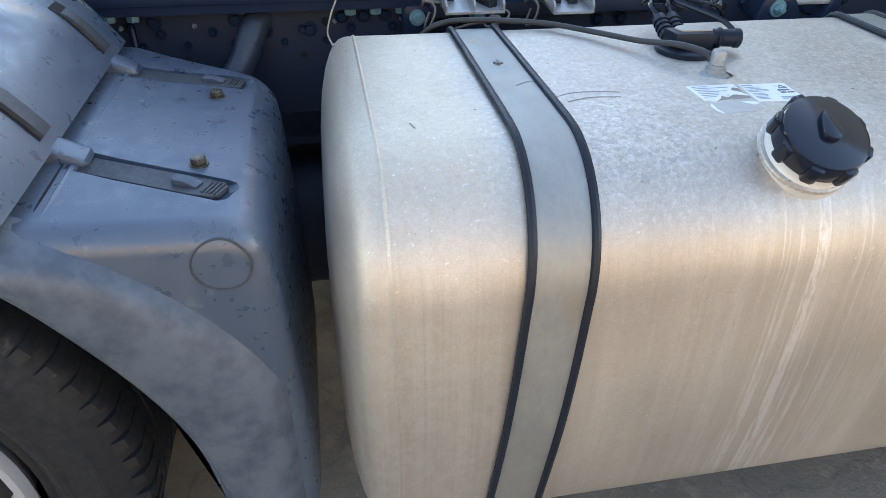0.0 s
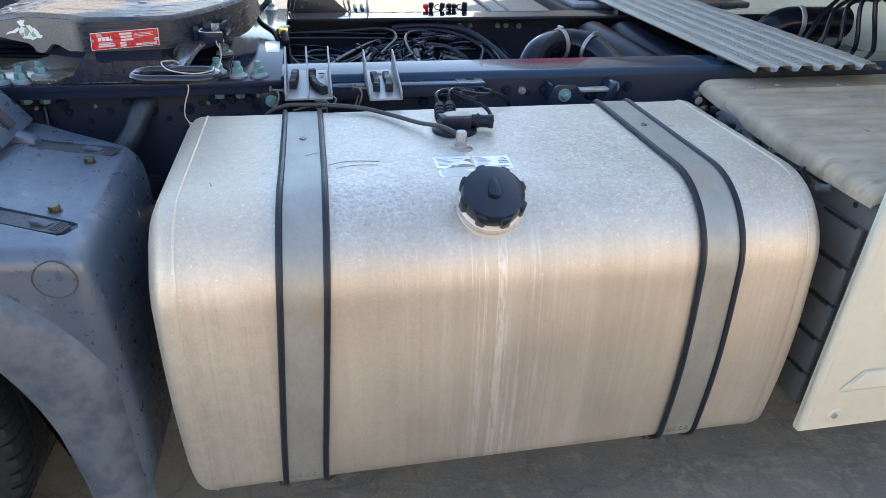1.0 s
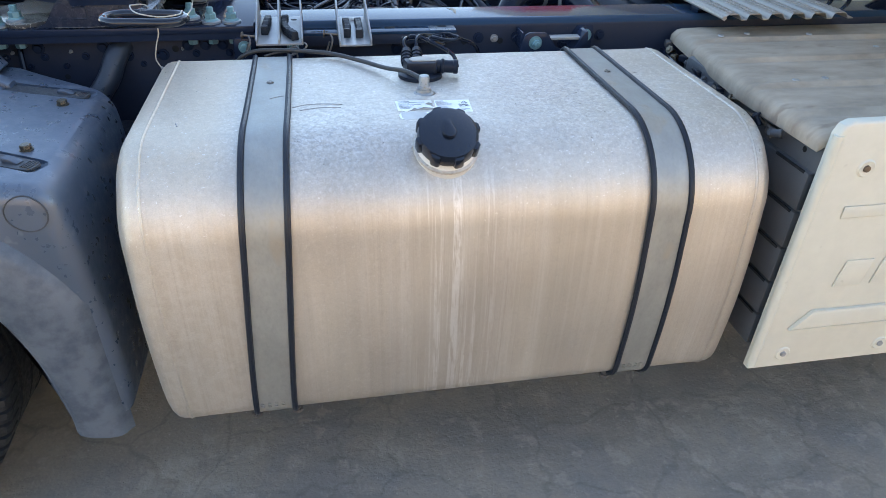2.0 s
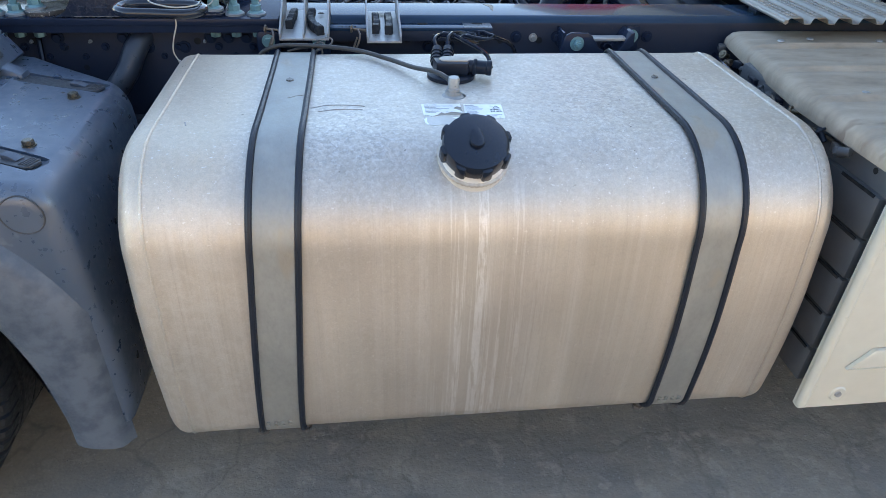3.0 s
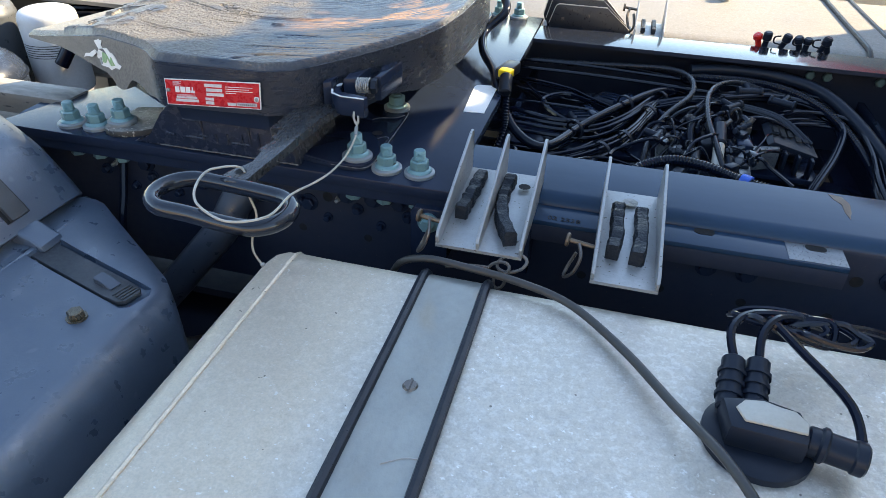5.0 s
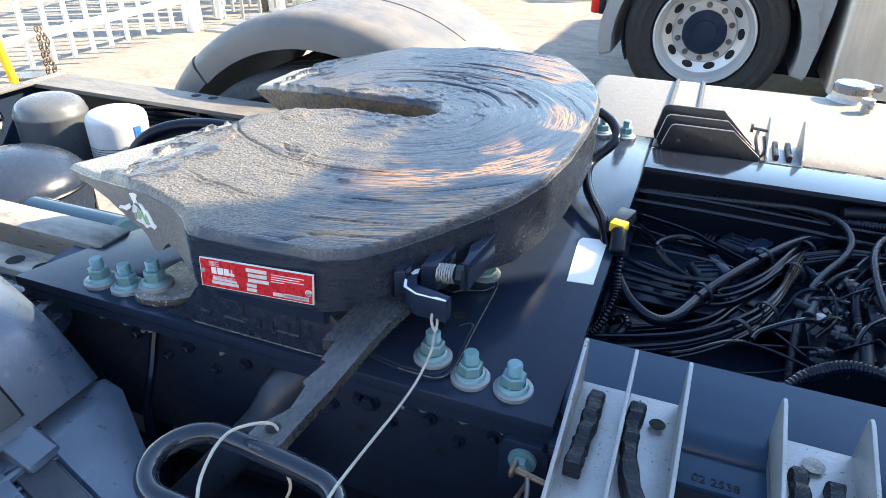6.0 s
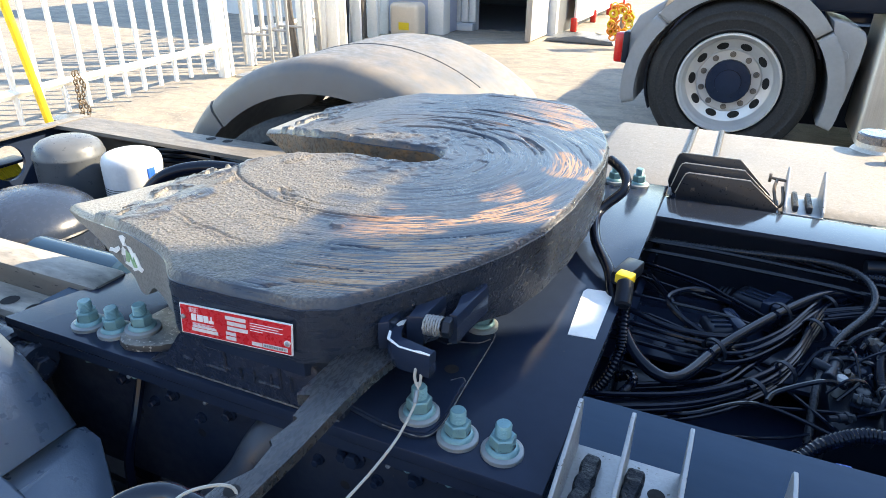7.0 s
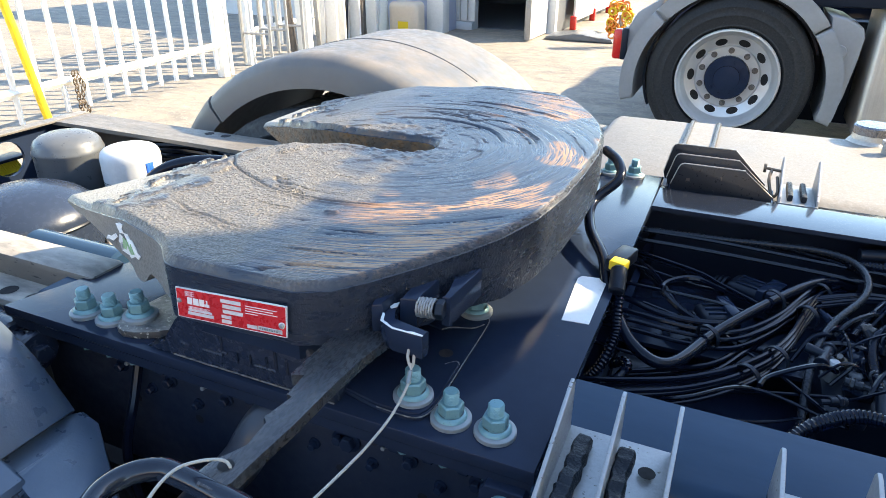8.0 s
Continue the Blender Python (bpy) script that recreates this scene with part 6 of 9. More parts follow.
def tyre(bm, cx, yc, cz, R, width, n=72, ratio=0.63):
    """A tyre turned about the axle, with shoulder ribs."""
    h = width / 2
    rr = ratio * R
    prof = [(rr, -h * 0.80), (rr * 1.04, -h * 0.91), (rr * 1.05, -h * 0.945), (rr * 1.07, -h * 0.945), (rr * 1.08, -h * 0.93), (R * 0.78, -h * 0.99), (R * 0.785, -h * 1.012), (R * 0.80, -h * 1.012), (R * 0.805, -h), (R * 0.88, -h), (R * 0.885, -h * 1.01), (R * 0.895, -h * 1.005), (R * 0.90, -h * 0.985), (R * 0.955, -h * 0.93), (R * 0.985, -h * 0.84)]
    tread = []
    for k in range(4):
        a = -h * 0.80 + k * (h * 1.6 / 4)
        b = a + h * 1.6 / 4
        tread += [(R, a + 0.004), (R, b - 0.006), (R - 0.010, b - 0.004), (R - 0.010, b + 0.002)]
    prof = prof + tread[:-2] + [(r, -y) for r, y in prof[::-1]]
    return lathe(bm, prof, (cx, yc, cz), (0, 1, 0), n)


def tread_blocks(bm, cx, yc, cz, R, width, side, n=76):
    """Shoulder blocks on one edge of the tread."""
    h = width / 2
    for side in (side,):
        for k in range(n):
            a = 2 * math.pi * k / n
            d = Vector((math.cos(a), 0, math.sin(a)))
            t = Vector((-math.sin(a), 0, math.cos(a)))
            o = Vector((cx, yc, cz))
            q = math.pi * R / n * 0.46
            vs = []
            for rad, yv in ((R * 0.958, h * 0.945), (R * 0.992, h * 0.90), (R * 1.004, h * 0.82), (R * 1.004, h * 0.56), (R * 0.965, h * 0.56)):
                vs.append([bm.verts.new(o + d * rad + t * s * q + Vector((0, side * yv, 0))) for s in (-1, 1)])
            for i in range(4):
                bm.faces.new((vs[i][0], vs[i][1], vs[i + 1][1], vs[i + 1][0]))
            bm.faces.new([v[0] for v in vs])
            bm.faces.new([v[1] for v in vs][::-1])
    return bm


def truck_wheel(owner, cx, y_out, cz, R, side, label, dual=True, hub=M_BLACK, blocks=True, ratio=0.63):
    """side: -1 when the outer face looks towards -y."""
    wd = 0.30
    yc = y_out - side * wd / 2
    bm = B()
    rf = (ratio + 0.002) * R
    u, v, d = frame_of((0, side, 0))
    lathe(bm, [(rf * 0.44, -0.121), (rf * 0.44, -0.085), (rf * 0.42, -0.072), (rf * 0.26, -0.068), (rf * 0.25, -0.055), (rf * 0.10, -0.050), (0.0, -0.050)], (cx, y_out, cz), (0, side, 0), 32)
    for k in range(10):
        a = 2 * math.pi * k / 10
        q = Vector((cx, y_out, cz)) + (u * math.cos(a) + v * math.sin(a)) * rf * 0.34 - d * 0.070
        cyl(bm, q, q + d * 0.008, 0.010, 8, 0.001)
    w = part("wheel", bm, hub, owner, label)
    part("tyre", tyre(B(), cx, yc, cz, R, wd, 72, ratio), M_TYRE, w, "dusty black truck tyre")
    for edge in (-1, 1) if blocks else ():
        part("shoulder_tread", tread_blocks(B(), cx, yc, cz, R, wd, edge), M_TYRE, w)
    if dual:
        part("inner_tyre", tyre(B(), cx, yc - side * (wd + 0.04), cz, R, wd, 48), M_TYRE, w)
    o = (cx, y_out, cz)
    ax = (0, side, 0)
    rf = (ratio + 0.002) * R
    bm = B()
    lathe(bm, [(rf * 0.97, -0.03), (rf * 1.0, -0.012), (rf * 0.985, 0.002), (rf * 0.955, 0.003), (rf * 0.935, -0.006), (rf * 0.925, -0.020), (rf * 0.905, -0.026), (rf * 0.885, -0.040), (rf * 0.865, -0.105), (rf * 0.835, -0.118), (rf * 0.79, -0.122), (rf * 0.64, -0.140), (rf * 0.61, -0.126), (0.0, -0.126)], o, ax, 64)
    part("rim", bm, M_RIM, w, "silver painted steel rim")
    u, v, d = frame_of(ax)
    for k in range(10):
        a = 2 * math.pi * k / 10
        r = u * math.cos(a) + v * math.sin(a)
        p = Vector(o) + r * rf * 0.715 - d * 0.1305
        bm = B()
        s = d.cross(r)
        q = [(0.037 * R / 0.5 * math.cos(b), 0.023 * R / 0.5 * math.sin(b)) for b in [2 * math.pi * j / 18 for j in range(18)]]
        tilt = (r + d * 0.38).normalized()
        prism(bm, q, lambda e, g, w: p + s * e + tilt * g + d * (w - 0.002), 0.0045)
        part("hand_hole", bm, M_HOLE, w)
        a2 = a + math.pi / 10
        r2 = u * math.cos(a2) + v * math.sin(a2)
        q = Vector(o) + r2 * rf * 0.535 - d * 0.126
        bm = B()
        cyl(bm, q, q + d * 0.008, 0.019, 14, 0.002)
        cyl(bm, q + d * 0.006, q + d * 0.030, 0.0145, 6, 0.002)
        part("wheel_nut", bm, M_BARE, w, "grey wheel nut")
    return w


axle = thing("rear_axle", (WX, MID, WZ), "truck rear axle with dusty twin wheels", "axle")
part("beam", cyl(B(), (WX, MID - 0.55, WZ), (WX, MID + 0.55, WZ), 0.075, 20, 0.01), M_DARK, axle)
truck_wheel(axle, -0.890, -0.650, 0.585, 0.435, -1, "dusty truck wheel with silver rim", ratio=0.69)
truck_wheel(axle, WX + 0.08, 2 * MID + 0.655, WZ, 0.46, 1, "dusty truck wheel with silver rim")


def ring_piece(bm, r_in, r_out, a0, a1, y0, y1, n=20, bevel=0.0, cx=WX, cz=WZ):
    def val(r, a):
        return r(a) if callable(r) else r
    steps = [a0 + (a1 - a0) * k / n for k in range(n + 1)]
    poly = [(cx + val(r_out, a) * math.cos(radians(a)), cz + val(r_out, a) * math.sin(radians(a))) for a in steps]
    poly += [(cx + val(r_in, a) * math.cos(radians(a)), cz + val(r_in, a) * math.sin(radians(a))) for a in steps[::-1]]
    lo, hi = min(y0, y1), max(y0, y1)
    return prism(bm, poly, along_y(lo), hi - lo, bevel, 3)


def soft_panel(bm, outline, yy, v_out, v_in, radius, soft, steps=6):
    """An upright panel body whose outer edge is rolled over; soft gives each outline point its share of the roll."""
    pts = [Vector(q) for q in outline]
    m = len(pts)
    area = sum(a.x * b.y - a.y * b.x for a, b in zip(pts, pts[1:] + pts[:1]))
    sgn = -1 if area > 0 else 1
    norm = []
    for i, q in enumerate(pts):
        t = pts[(i + 1) % m] - pts[i - 1]
        norm.append(Vector((t.y, -t.x)).normalized() * sgn)
    rings = []
    for k in range(steps + 1):
        a = math.pi / 2 * k / steps
        rings.append([bm.verts.new((q.x + n.x * s * radius * (1 - math.sin(a)), yy(v_out - radius * (1 - math.cos(a))), q.y + n.y * s * radius * (1 - math.sin(a)))) for q, n, s in zip(pts, norm, soft)])
    rings.append([bm.verts.new((q.x, yy(v_in(q.x) + 0.02), q.y)) for q in pts])
    rings.append([bm.verts.new((q.x + n.x * s * 0.012, yy(v_in(q.x)), q.y + n.y * s * 0.012)) for q, n, s in zip(pts, norm, soft)])
    for a, b in zip(rings, rings[1:]):
        for k in range(m):
            bm.faces.new((a[k], a[(k + 1) % m], b[(k + 1) % m], b[k]))
    bmesh.ops.triangulate(bm, faces=[bm.faces.new(rings[0]), bm.faces.new(rings[-1][::-1])])
    return bm


def lip_band(bm, rad_in, rad_out, a0, a1, yy, base, n=26):
    """The flared wheel arch edge: a soft swelling that rises out of the flank and rolls in at the arch."""
    prof = [(1.08, -0.006), (1.0, 0.002), (0.95, 0.010), (0.88, 0.017), (0.78, 0.022), (0.60, 0.026), (0.42, 0.028), (0.24, 0.027), (0.12, 0.023), (0.05, 0.015), (0.0, 0.002), (0.02, -0.03)]
    rings = []
    for k in range(n + 1):
        a = a0 + (a1 - a0) * k / n
        r0, r1 = rad_in(a), rad_out(a)
        c, s_ = math.cos(radians(a)), math.sin(radians(a))
        row = []
        for q, w in prof:
            x, z = WX + (r0 + (r1 - r0) * q) * c, WZ + (r0 + (r1 - r0) * q) * s_
            # follow the rolled front and upper edges of the flank
            back = sum(0.030 * (1 - math.sqrt(1 - min(0.98, max(0.0, e)) ** 2)) for e in ((x + 0.268) / 0.030, (z - 0.940) / 0.030))
            row.append(bm.verts.new((x, yy(base + w - back), z)))
        rings.append(row)
    for a, b in zip(rings, rings[1:]):
        for k in range(len(prof) - 1):
            bm.faces.new((a[k], a[k + 1], b[k + 1], b[k]))
    return bm


def cover_radius(a):
    return 0.582 + 0.012 * math.sin(radians(a)) - 0.016 * max(0.0, (50 - a) / 10)


LATCHES = (((-0.464, 0.930), (-0.300, 1.006)), ((-0.466, 0.636), (-0.300, 0.682)))


def carve(ob, cutter):
    """Cut a closed bmesh out of a mesh object for good."""
    bmesh.ops.recalc_face_normals(cutter, faces=cutter.faces)
    me = bpy.data.meshes.new("cutter")
    cutter.to_mesh(me)
    cutter.free()
    knife = bpy.data.objects.new("cutter", me)
    knife.matrix_world = ob.matrix_parent_inverse.inverted() @ Matrix.Translation(-ob.parent.location) if ob.parent else Matrix()
    scene.collection.objects.link(knife)
    mod = ob.modifiers.new("cut", "BOOLEAN")
    mod.operation, mod.solver, mod.object = "DIFFERENCE", "EXACT", knife
    bpy.context.view_layer.update()
    cut = bpy.data.meshes.new_from_object(ob.evaluated_get(bpy.context.evaluated_depsgraph_get()))
    ob.modifiers.remove(mod)
    bpy.data.objects.remove(knife)
    cut.polygons.foreach_set("use_smooth", [True] * len(cut.polygons))
    cut.set_sharp_from_angle(angle=radians(40))
    ob.data = cut


def fender(side, skin=None):
    """Three-piece plastic fender. side -1: beside the weathered tank."""
    def yy(v):
        return MID + side * v
    M_FENDER, M_LIP = (skin, skin) if skin else (M_PLAST, M_EDGE)
    f = thing("fender", (WX, yy(0.8), WZ), "dusty dark grey plastic rear fender in three pieces", "fender", "rear fenders")
    arch_in = [(WX + r * math.cos(radians(a)), WZ + r * math.sin(radians(a))) for a, r in ((-16, 0.590), (-8, 0.563), (0, 0.548), (8, 0.538), (16, 0.530), (24, 0.518), (30, 0.510), (36, 0.510))]
    rim = [(-0.268, 0.462), (-0.247, 0.468), (-0.238, 0.50), (-0.238, 0.60), (-0.242, 0.72), (-0.246, 0.80), (-0.254, 0.915)] + arc(-0.302, 0.918, 0.047, 0, 82, 8) + [(-0.33, 0.9668), (-0.36, 0.968), (-0.42, 0.971), (-0.476, 0.976), (-0.505, 0.979), (-0.512, 0.968)]
    soft = [0.2, 0.4, 0.8] + [1.0] * (len(rim) - 5) + [0.8, 0.4] + [0.0] * len(arch_in)
    bm = soft_panel(B(), rim + arch_in[::-1], yy, 1.087, (lambda u: 0.505 + 0.66 * max(0.0, u + 0.48)), 0.030, soft)
    front = part("front_section", bm, M_FENDER, f, "boxy front fender section", 50)
    cuts = B()
    for (xa, va), (xb, vb) in LATCHES:
        A, E = Vector((xa, yy(va), 0.0)), Vector((xb, yy(vb), 0.0))
        run = (E - A).normalized()
        off = Vector((-run.y, run.x, 0.0)) * (1 if side < 0 else -1)
        long = (E - A).length
        rings = []
        for z, p0, p1, q in ((0.9585, -0.004, long + 0.002, 0.0205), (0.962, -0.006, long + 0.010, 0.0225), (1.02, -0.010, long + 0.050, 0.0270)):
            rings.append([cuts.verts.new(A + run * p + off * w + Vector((0, 0, z + (0.006 if p < 0.05 else 0.0)))) for p, w in ((p0, -q), (p1 - 0.008, -q), (p1, -q + 0.008), (p1, q - 0.008), (p1 - 0.008, q), (p0, q))])
        for a, b in zip(rings, rings[1:]):
            for k in range(6):
                cuts.faces.new((a[k], a[(k + 1) % 6], b[(k + 1) % 6], b[k]))
        cuts.faces.new(rings[0][::-1])
        cuts.faces.new(rings[-1])
    carve(front, cuts)
    r1 = lambda a: 0.510 if a > 30 else 0.510 + 0.080 * ((30 - a) / 46) ** 1.4
    r2 = lambda a: r1(a) + 0.105 + 0.0010 * (41 - a) - 0.055 * min(1.0, max(0.0, (a - 14) / 27)) ** 2
    r3 = lambda a: min(r2(a), r1(a) + (0.672 / math.cos(radians(a)) - r1(a)) / 1.12)
    part("arch_lip", lip_band(B(), r1, r3, -16, 41.5, yy, 1.087), M_LIP, front, "scuffed wheel arch lip", 60)
    bm = B()
    tube(bm, [(-0.303 + 0.031 * math.cos(a), yy(1.0872 - 0.030 * (1 - math.sqrt(1 - max(0.0, (0.921 + 0.031 * math.sin(a) - 0.936) / 0.030) ** 2))), 0.921 + 0.031 * math.sin(a)) for a in [2 * math.pi * k / 36 for k in range(36)]], 0.0013, n=6, per=1, closed=True)
    part("round_mark", bm, M_LATCH, front, "round moulded mark")
    # strap latches: a channel on the front piece, a block over the seam, a strap up the cover
    for (xa, va), (xb, vb) in LATCHES:
        A, E = Vector((xa, yy(va), 0.0)), Vector((xb, yy(vb), 0.0))
        run = (E - A).normalized()
        off = Vector((-run.y, run.x, 0.0)) * (1 if side < 0 else -1)
        long = (E - A).length

        def lay(z0):
            return lambda p, q, hgt: A + run * p + off * q + Vector((0, 0, z0 + hgt + 0.008 * max(0.0, 0.11 - p) / 0.15))

        bm = B()
        prism(bm, [(0.002, -0.0185), (long - 0.030, -0.0178), (long - 0.008, -0.0168), (long - 0.001, -0.010), (long - 0.001, 0.010), (long - 0.008, 0.0162), (long - 0.030, 0.0170), (0.002, 0.018)], lay(0.9590), 0.0065, 0.0015)
        tray = part("latch_strap", bm, M_LATCH, front, "grey rubber latch strap")
        bm = B()
        prism(bm, [(long - 0.072, -0.011), (long - 0.030, -0.010), (long - 0.030, 0.010), (long - 0.072, 0.011)], lay(0.9653), 0.0006)
        part("latch_slot", bm, M_HOLE, tray)
        bm = B()
        prism(bm, [(0.0, 0.0), (0.030, 0.0), (0.031, 0.003), (0.014, 0.007), (0.0, 0.0085), (-0.002, 0.004)], (lambda p, q, w: A + run * (long - 0.060 + p) + off * (-0.0075 + w) + Vector((0, 0, 0.9655 + q))), 0.015, 0.0016)
        part("latch_tongue", bm, M_TONGUE, tray, "pale worn latch tongue")
        for k in range(4):
            bm = B()
            prism(bm, [(long - 0.022 + 0.005 * k, -0.012), (long - 0.0195 + 0.005 * k, -0.012), (long - 0.0195 + 0.005 * k, 0.012), (long - 0.022 + 0.005 * k, 0.012)], lay(0.9652), 0.0022, 0.0006)
            part("grip_rib", bm, M_LATCH, tray)
        yc = va - 0.010
        bm = B()
        prism(bm, [(-0.502, 0.958), (-0.462, 0.962), (-0.455, 0.972), (-0.458, 0.979), (-0.472, 0.985), (-0.488, 0.9945), (-0.504, 0.993)], (lambda u, v, w: (u, yy(yc - 0.018 + w), v)), 0.036, 0.004)
        part("seam_boss", bm, M_FENDER, front, "moulded block over the seam")
        bm = B()
        ring_piece(bm, lambda a: cover_radius(a) - 0.002, lambda a: cover_radius(a) + 0.0008, 43, 51.5, yy(yc - 0.018), yy(yc + 0.018), 8)
        chan = part("strap_channel", bm, M_HOLE, front)
        bm = B()
        ring_piece(bm, lambda a: cover_radius(a), lambda a: cover_radius(a) + 0.0065 * min(1.0, (50.5 - a) / 1.5), 43, 50, yy(yc - 0.013), yy(yc + 0.013), 8, 0.0012)
        part("cover_strap", bm, M_LATCH, chan, "worn strap end on the cover")
    for vc in (0.734, 0.942):
        bm = B()
        cyl(bm, (-0.334, yy(vc), 0.966), (-0.334, yy(vc), 0.9685), 0.0115, 20)
        cyl(bm, (-0.334, yy(vc), 0.968), (-0.334, yy(vc), 0.977), 0.0092, 6, 0.0012)
        part("bolt", bm, M_FBOLT, front, "tarnished hexagon bolt")
    # the seam: a shallow dark joint across the top and down the flank
    bm = B()
    tube(bm, [(-0.481, yy(v), 0.9745) for v in (0.55, 0.7, 0.9, 1.045)] + [(-0.484, yy(1.075), 0.962), (-0.487, yy(1.098), 0.935)], 0.0022, n=6, per=3)
    part("seam", bm, M_HOLE, front, "dark joint between two pieces")
    bm = B()
    for side_x, r_ in ((-0.4715, 0.0055), (-0.4560, 0.0028)):
        tube(bm, [(side_x, yy(0.548), 0.958)] + [(side_x, yy(v), 0.9705 - 0.28 * (side_x + 0.4715)) for v in (0.572, 0.7, 0.9, 1.050)] + [(side_x - 0.003, yy(1.074), 0.960), (side_x - 0.006, yy(1.086), 0.938)], r_, n=8, per=3)
    part("seam_flange", bm, M_FENDER, front, "moulded ridge beside the joint")
    n = 44
    bm = B()
    prof = [(1.090, -0.075), (1.112, -0.060), (1.114, -0.045), (1.110, -0.030), (1.098, -0.014), (1.078, -0.004), (1.05, 0.0), (0.56, 0.0), (0.534, -0.004), (0.516, -0.016), (0.507, -0.034), (0.503, -0.085), (0.511, -0.085), (0.515, -0.036), (0.545, -0.012), (1.04, -0.012), (1.09, -0.05)]
    rings = []
    for k in range(n + 1):
        a = 41.5 + (130 - 41.5) * k / n
        c, s_ = math.cos(radians(a)), math.sin(radians(a))
        rings.append([bm.verts.new((WX + (cover_radius(a) + d) * c, yy(v), WZ + (cover_radius(a) + d) * s_)) for v, d in prof])
    m = len(prof)
    for a, b in zip(rings, rings[1:]):
        for k in range(m):
            bm.faces.new((a[k], a[(k + 1) % m], b[(k + 1) % m], b[k]))
    bm.faces.new(rings[0][::-1])
    bm.faces.new(rings[-1])
    mid = part("middle_section", bm, M_FENDER, f, "curved removable middle fender cover", 50)
    bm = B()
    tube(bm, [(WX + (cover_radius(a) - 0.0020) * math.cos(radians(a)), yy(0.80), WZ + (cover_radius(a) - 0.0020) * math.sin(radians(a))) for a in range(58, 112, 3)], 0.0040, n=8, per=2)
    part("groove", bm, M_LATCH, mid, "long moulded groove")
    bm = B()
    rings = []
    for k in range(21):
        a = 130.8 + 62.2 * k / 20
        c, s_ = math.cos(radians(a)), math.sin(radians(a))
        rings.append([bm.verts.new((WX + (cover_radius(a) + d + 0.004) * c, yy(v), WZ + (cover_radius(a) + d + 0.004) * s_)) for v, d in prof])
    for a, b in zip(rings, rings[1:]):
        for k in range(m):
            bm.faces.new((a[k], a[(k + 1) % m], b[(k + 1) % m], b[k]))
    bm.faces.new(rings[0][::-1])
    bm.faces.new(rings[-1])
    part("rear_section", bm, M_FENDER, f, "rear fender section", 50)
    return f


M_PLAST, M_EDGE = M_FENDER, M_LIP
M_TONGUE = mat("worn_tongue", (0.085, 0.10, 0.125), (0.05, 0.062, 0.082), rough=0.45, scale=40)
fender(-1)
fender(1, M_FENDER2).location.x += 0.08

# suspension pipe that shows between fender and rail
arm = thing("support_pipe", (-0.30, -0.06, 0.7), "grey fender support pipe below the rail", "pipe")
part("pipe", tube(B(), [(-0.262, 0.100, 1.002), (-0.285, 0.046, 0.986), (-0.304, 0.008, 0.962), (-0.322, -0.014, 0.922), (-0.355, -0.035, 0.880), (-0.395, -0.065, 0.830), (-0.44, -0.11, 0.78)], 0.0245, n=18, per=6), M_PIPE, arm)
bag = thing("air_spring", (-0.55, 0.02, 0.6), "dark air spring and damper beside the rail", "air spring")
bm = B()
cyl(bm, (-0.86, 0.000, 0.985), (-0.690, -0.008, 0.980), 0.031, 22, 0.004)
cyl(bm, (-0.775, -0.004, 0.983), (-0.762, -0.005, 0.983), 0.034, 22, 0.002)
cyl(bm, (-0.690, -0.008, 0.980), (-0.655, -0.010, 0.979), 0.020, 18, 0.002)
cyl(bm, (-0.658, -0.010, 0.979), (-0.645, -0.011, 0.9785), 0.029, 22, 0.003)
cyl(bm, (-0.645, -0.011, 0.9785), (-0.632, -0.012, 0.978), 0.014, 6, 0.002)
part("damper", bm, M_DOME, bag, "dark damper with a bolted round end")
bm = B()
lathe(bm, [(0.0, 0.0), (0.09, 0.0), (0.115, 0.03), (0.118, 0.10), (0.10, 0.16), (0.07, 0.175), (0.0, 0.175)], (-0.37, -0.10, 0.52), (0, 0, 1), 28)
part("bellow", bm, M_DARK, bag)
part("air_line", tube(B(), [(-0.51, 0.028, 0.985), (-0.505, 0.005, 0.94), (-0.495, -0.03, 0.88), (-0.475, -0.04, 0.80), (-0.44, -0.06, 0.72)], 0.006, n=8), M_CABLE, bag)


# made-up cylinder that keeps the gap between fender and tank dark
res = thing("gap_darkener", (-0.35, 0.14, 0.40), "black cylinder added under the rail to darken the gap", "air tank")
part("shell", lathe(B(), [(0.0, -0.05), (0.08, -0.042), (0.14, -0.020), (0.165, 0.010), (0.165, 0.80), (0.14, 0.83), (0.08, 0.852), (0.0, 0.86)], (-0.78, 0.14, 0.50), (1, 0, 0), 36), M_WEB, res)
for x in (-0.60, -0.12):
    part("band", lathe(B(), [(0.1655, -0.016), (0.168, -0.015), (0.168, 0.015), (0.1655, 0.016)], (x, 0.14, 0.50), (1, 0, 0), 36), M_BLACK, res, "black steel band")
    part("hanger", box(B(), (x - 0.02, 0.06, 0.63), (x + 0.02, 0.075, 0.84), 0.003), M_BLACK, res)


# ---- battery box, lid and side panel ----
bb = thing("battery_box", (1.35, -0.42, 0.45), "black ribbed battery box behind a beige panel", "battery box")
part("body", box(B(), (1.052, -0.690, 0.515), (1.75, -0.16, 0.985), 0.012), M_BATTERY, bb)
for k in range(5):
    z = 0.925 - 0.0835 * k
    bm = B()
    box(bm, (1.040, -0.684, z - 0.078), (1.056, -0.45, z), 0.0025)
    panel = part("side_louvre", bm, M_BATTERY, bb)
    part("louvre_gap", box(B(), (1.0385, -0.672, z - 0.004), (1.0415, -0.585, z + 0.001)), M_HOLE, panel)
part("hole", lathe(B(), [(0, 0), (0.006, 0)], (1.0515, -0.64, 0.955), (-1, 0, 0), 10), M_HOLE, bb)

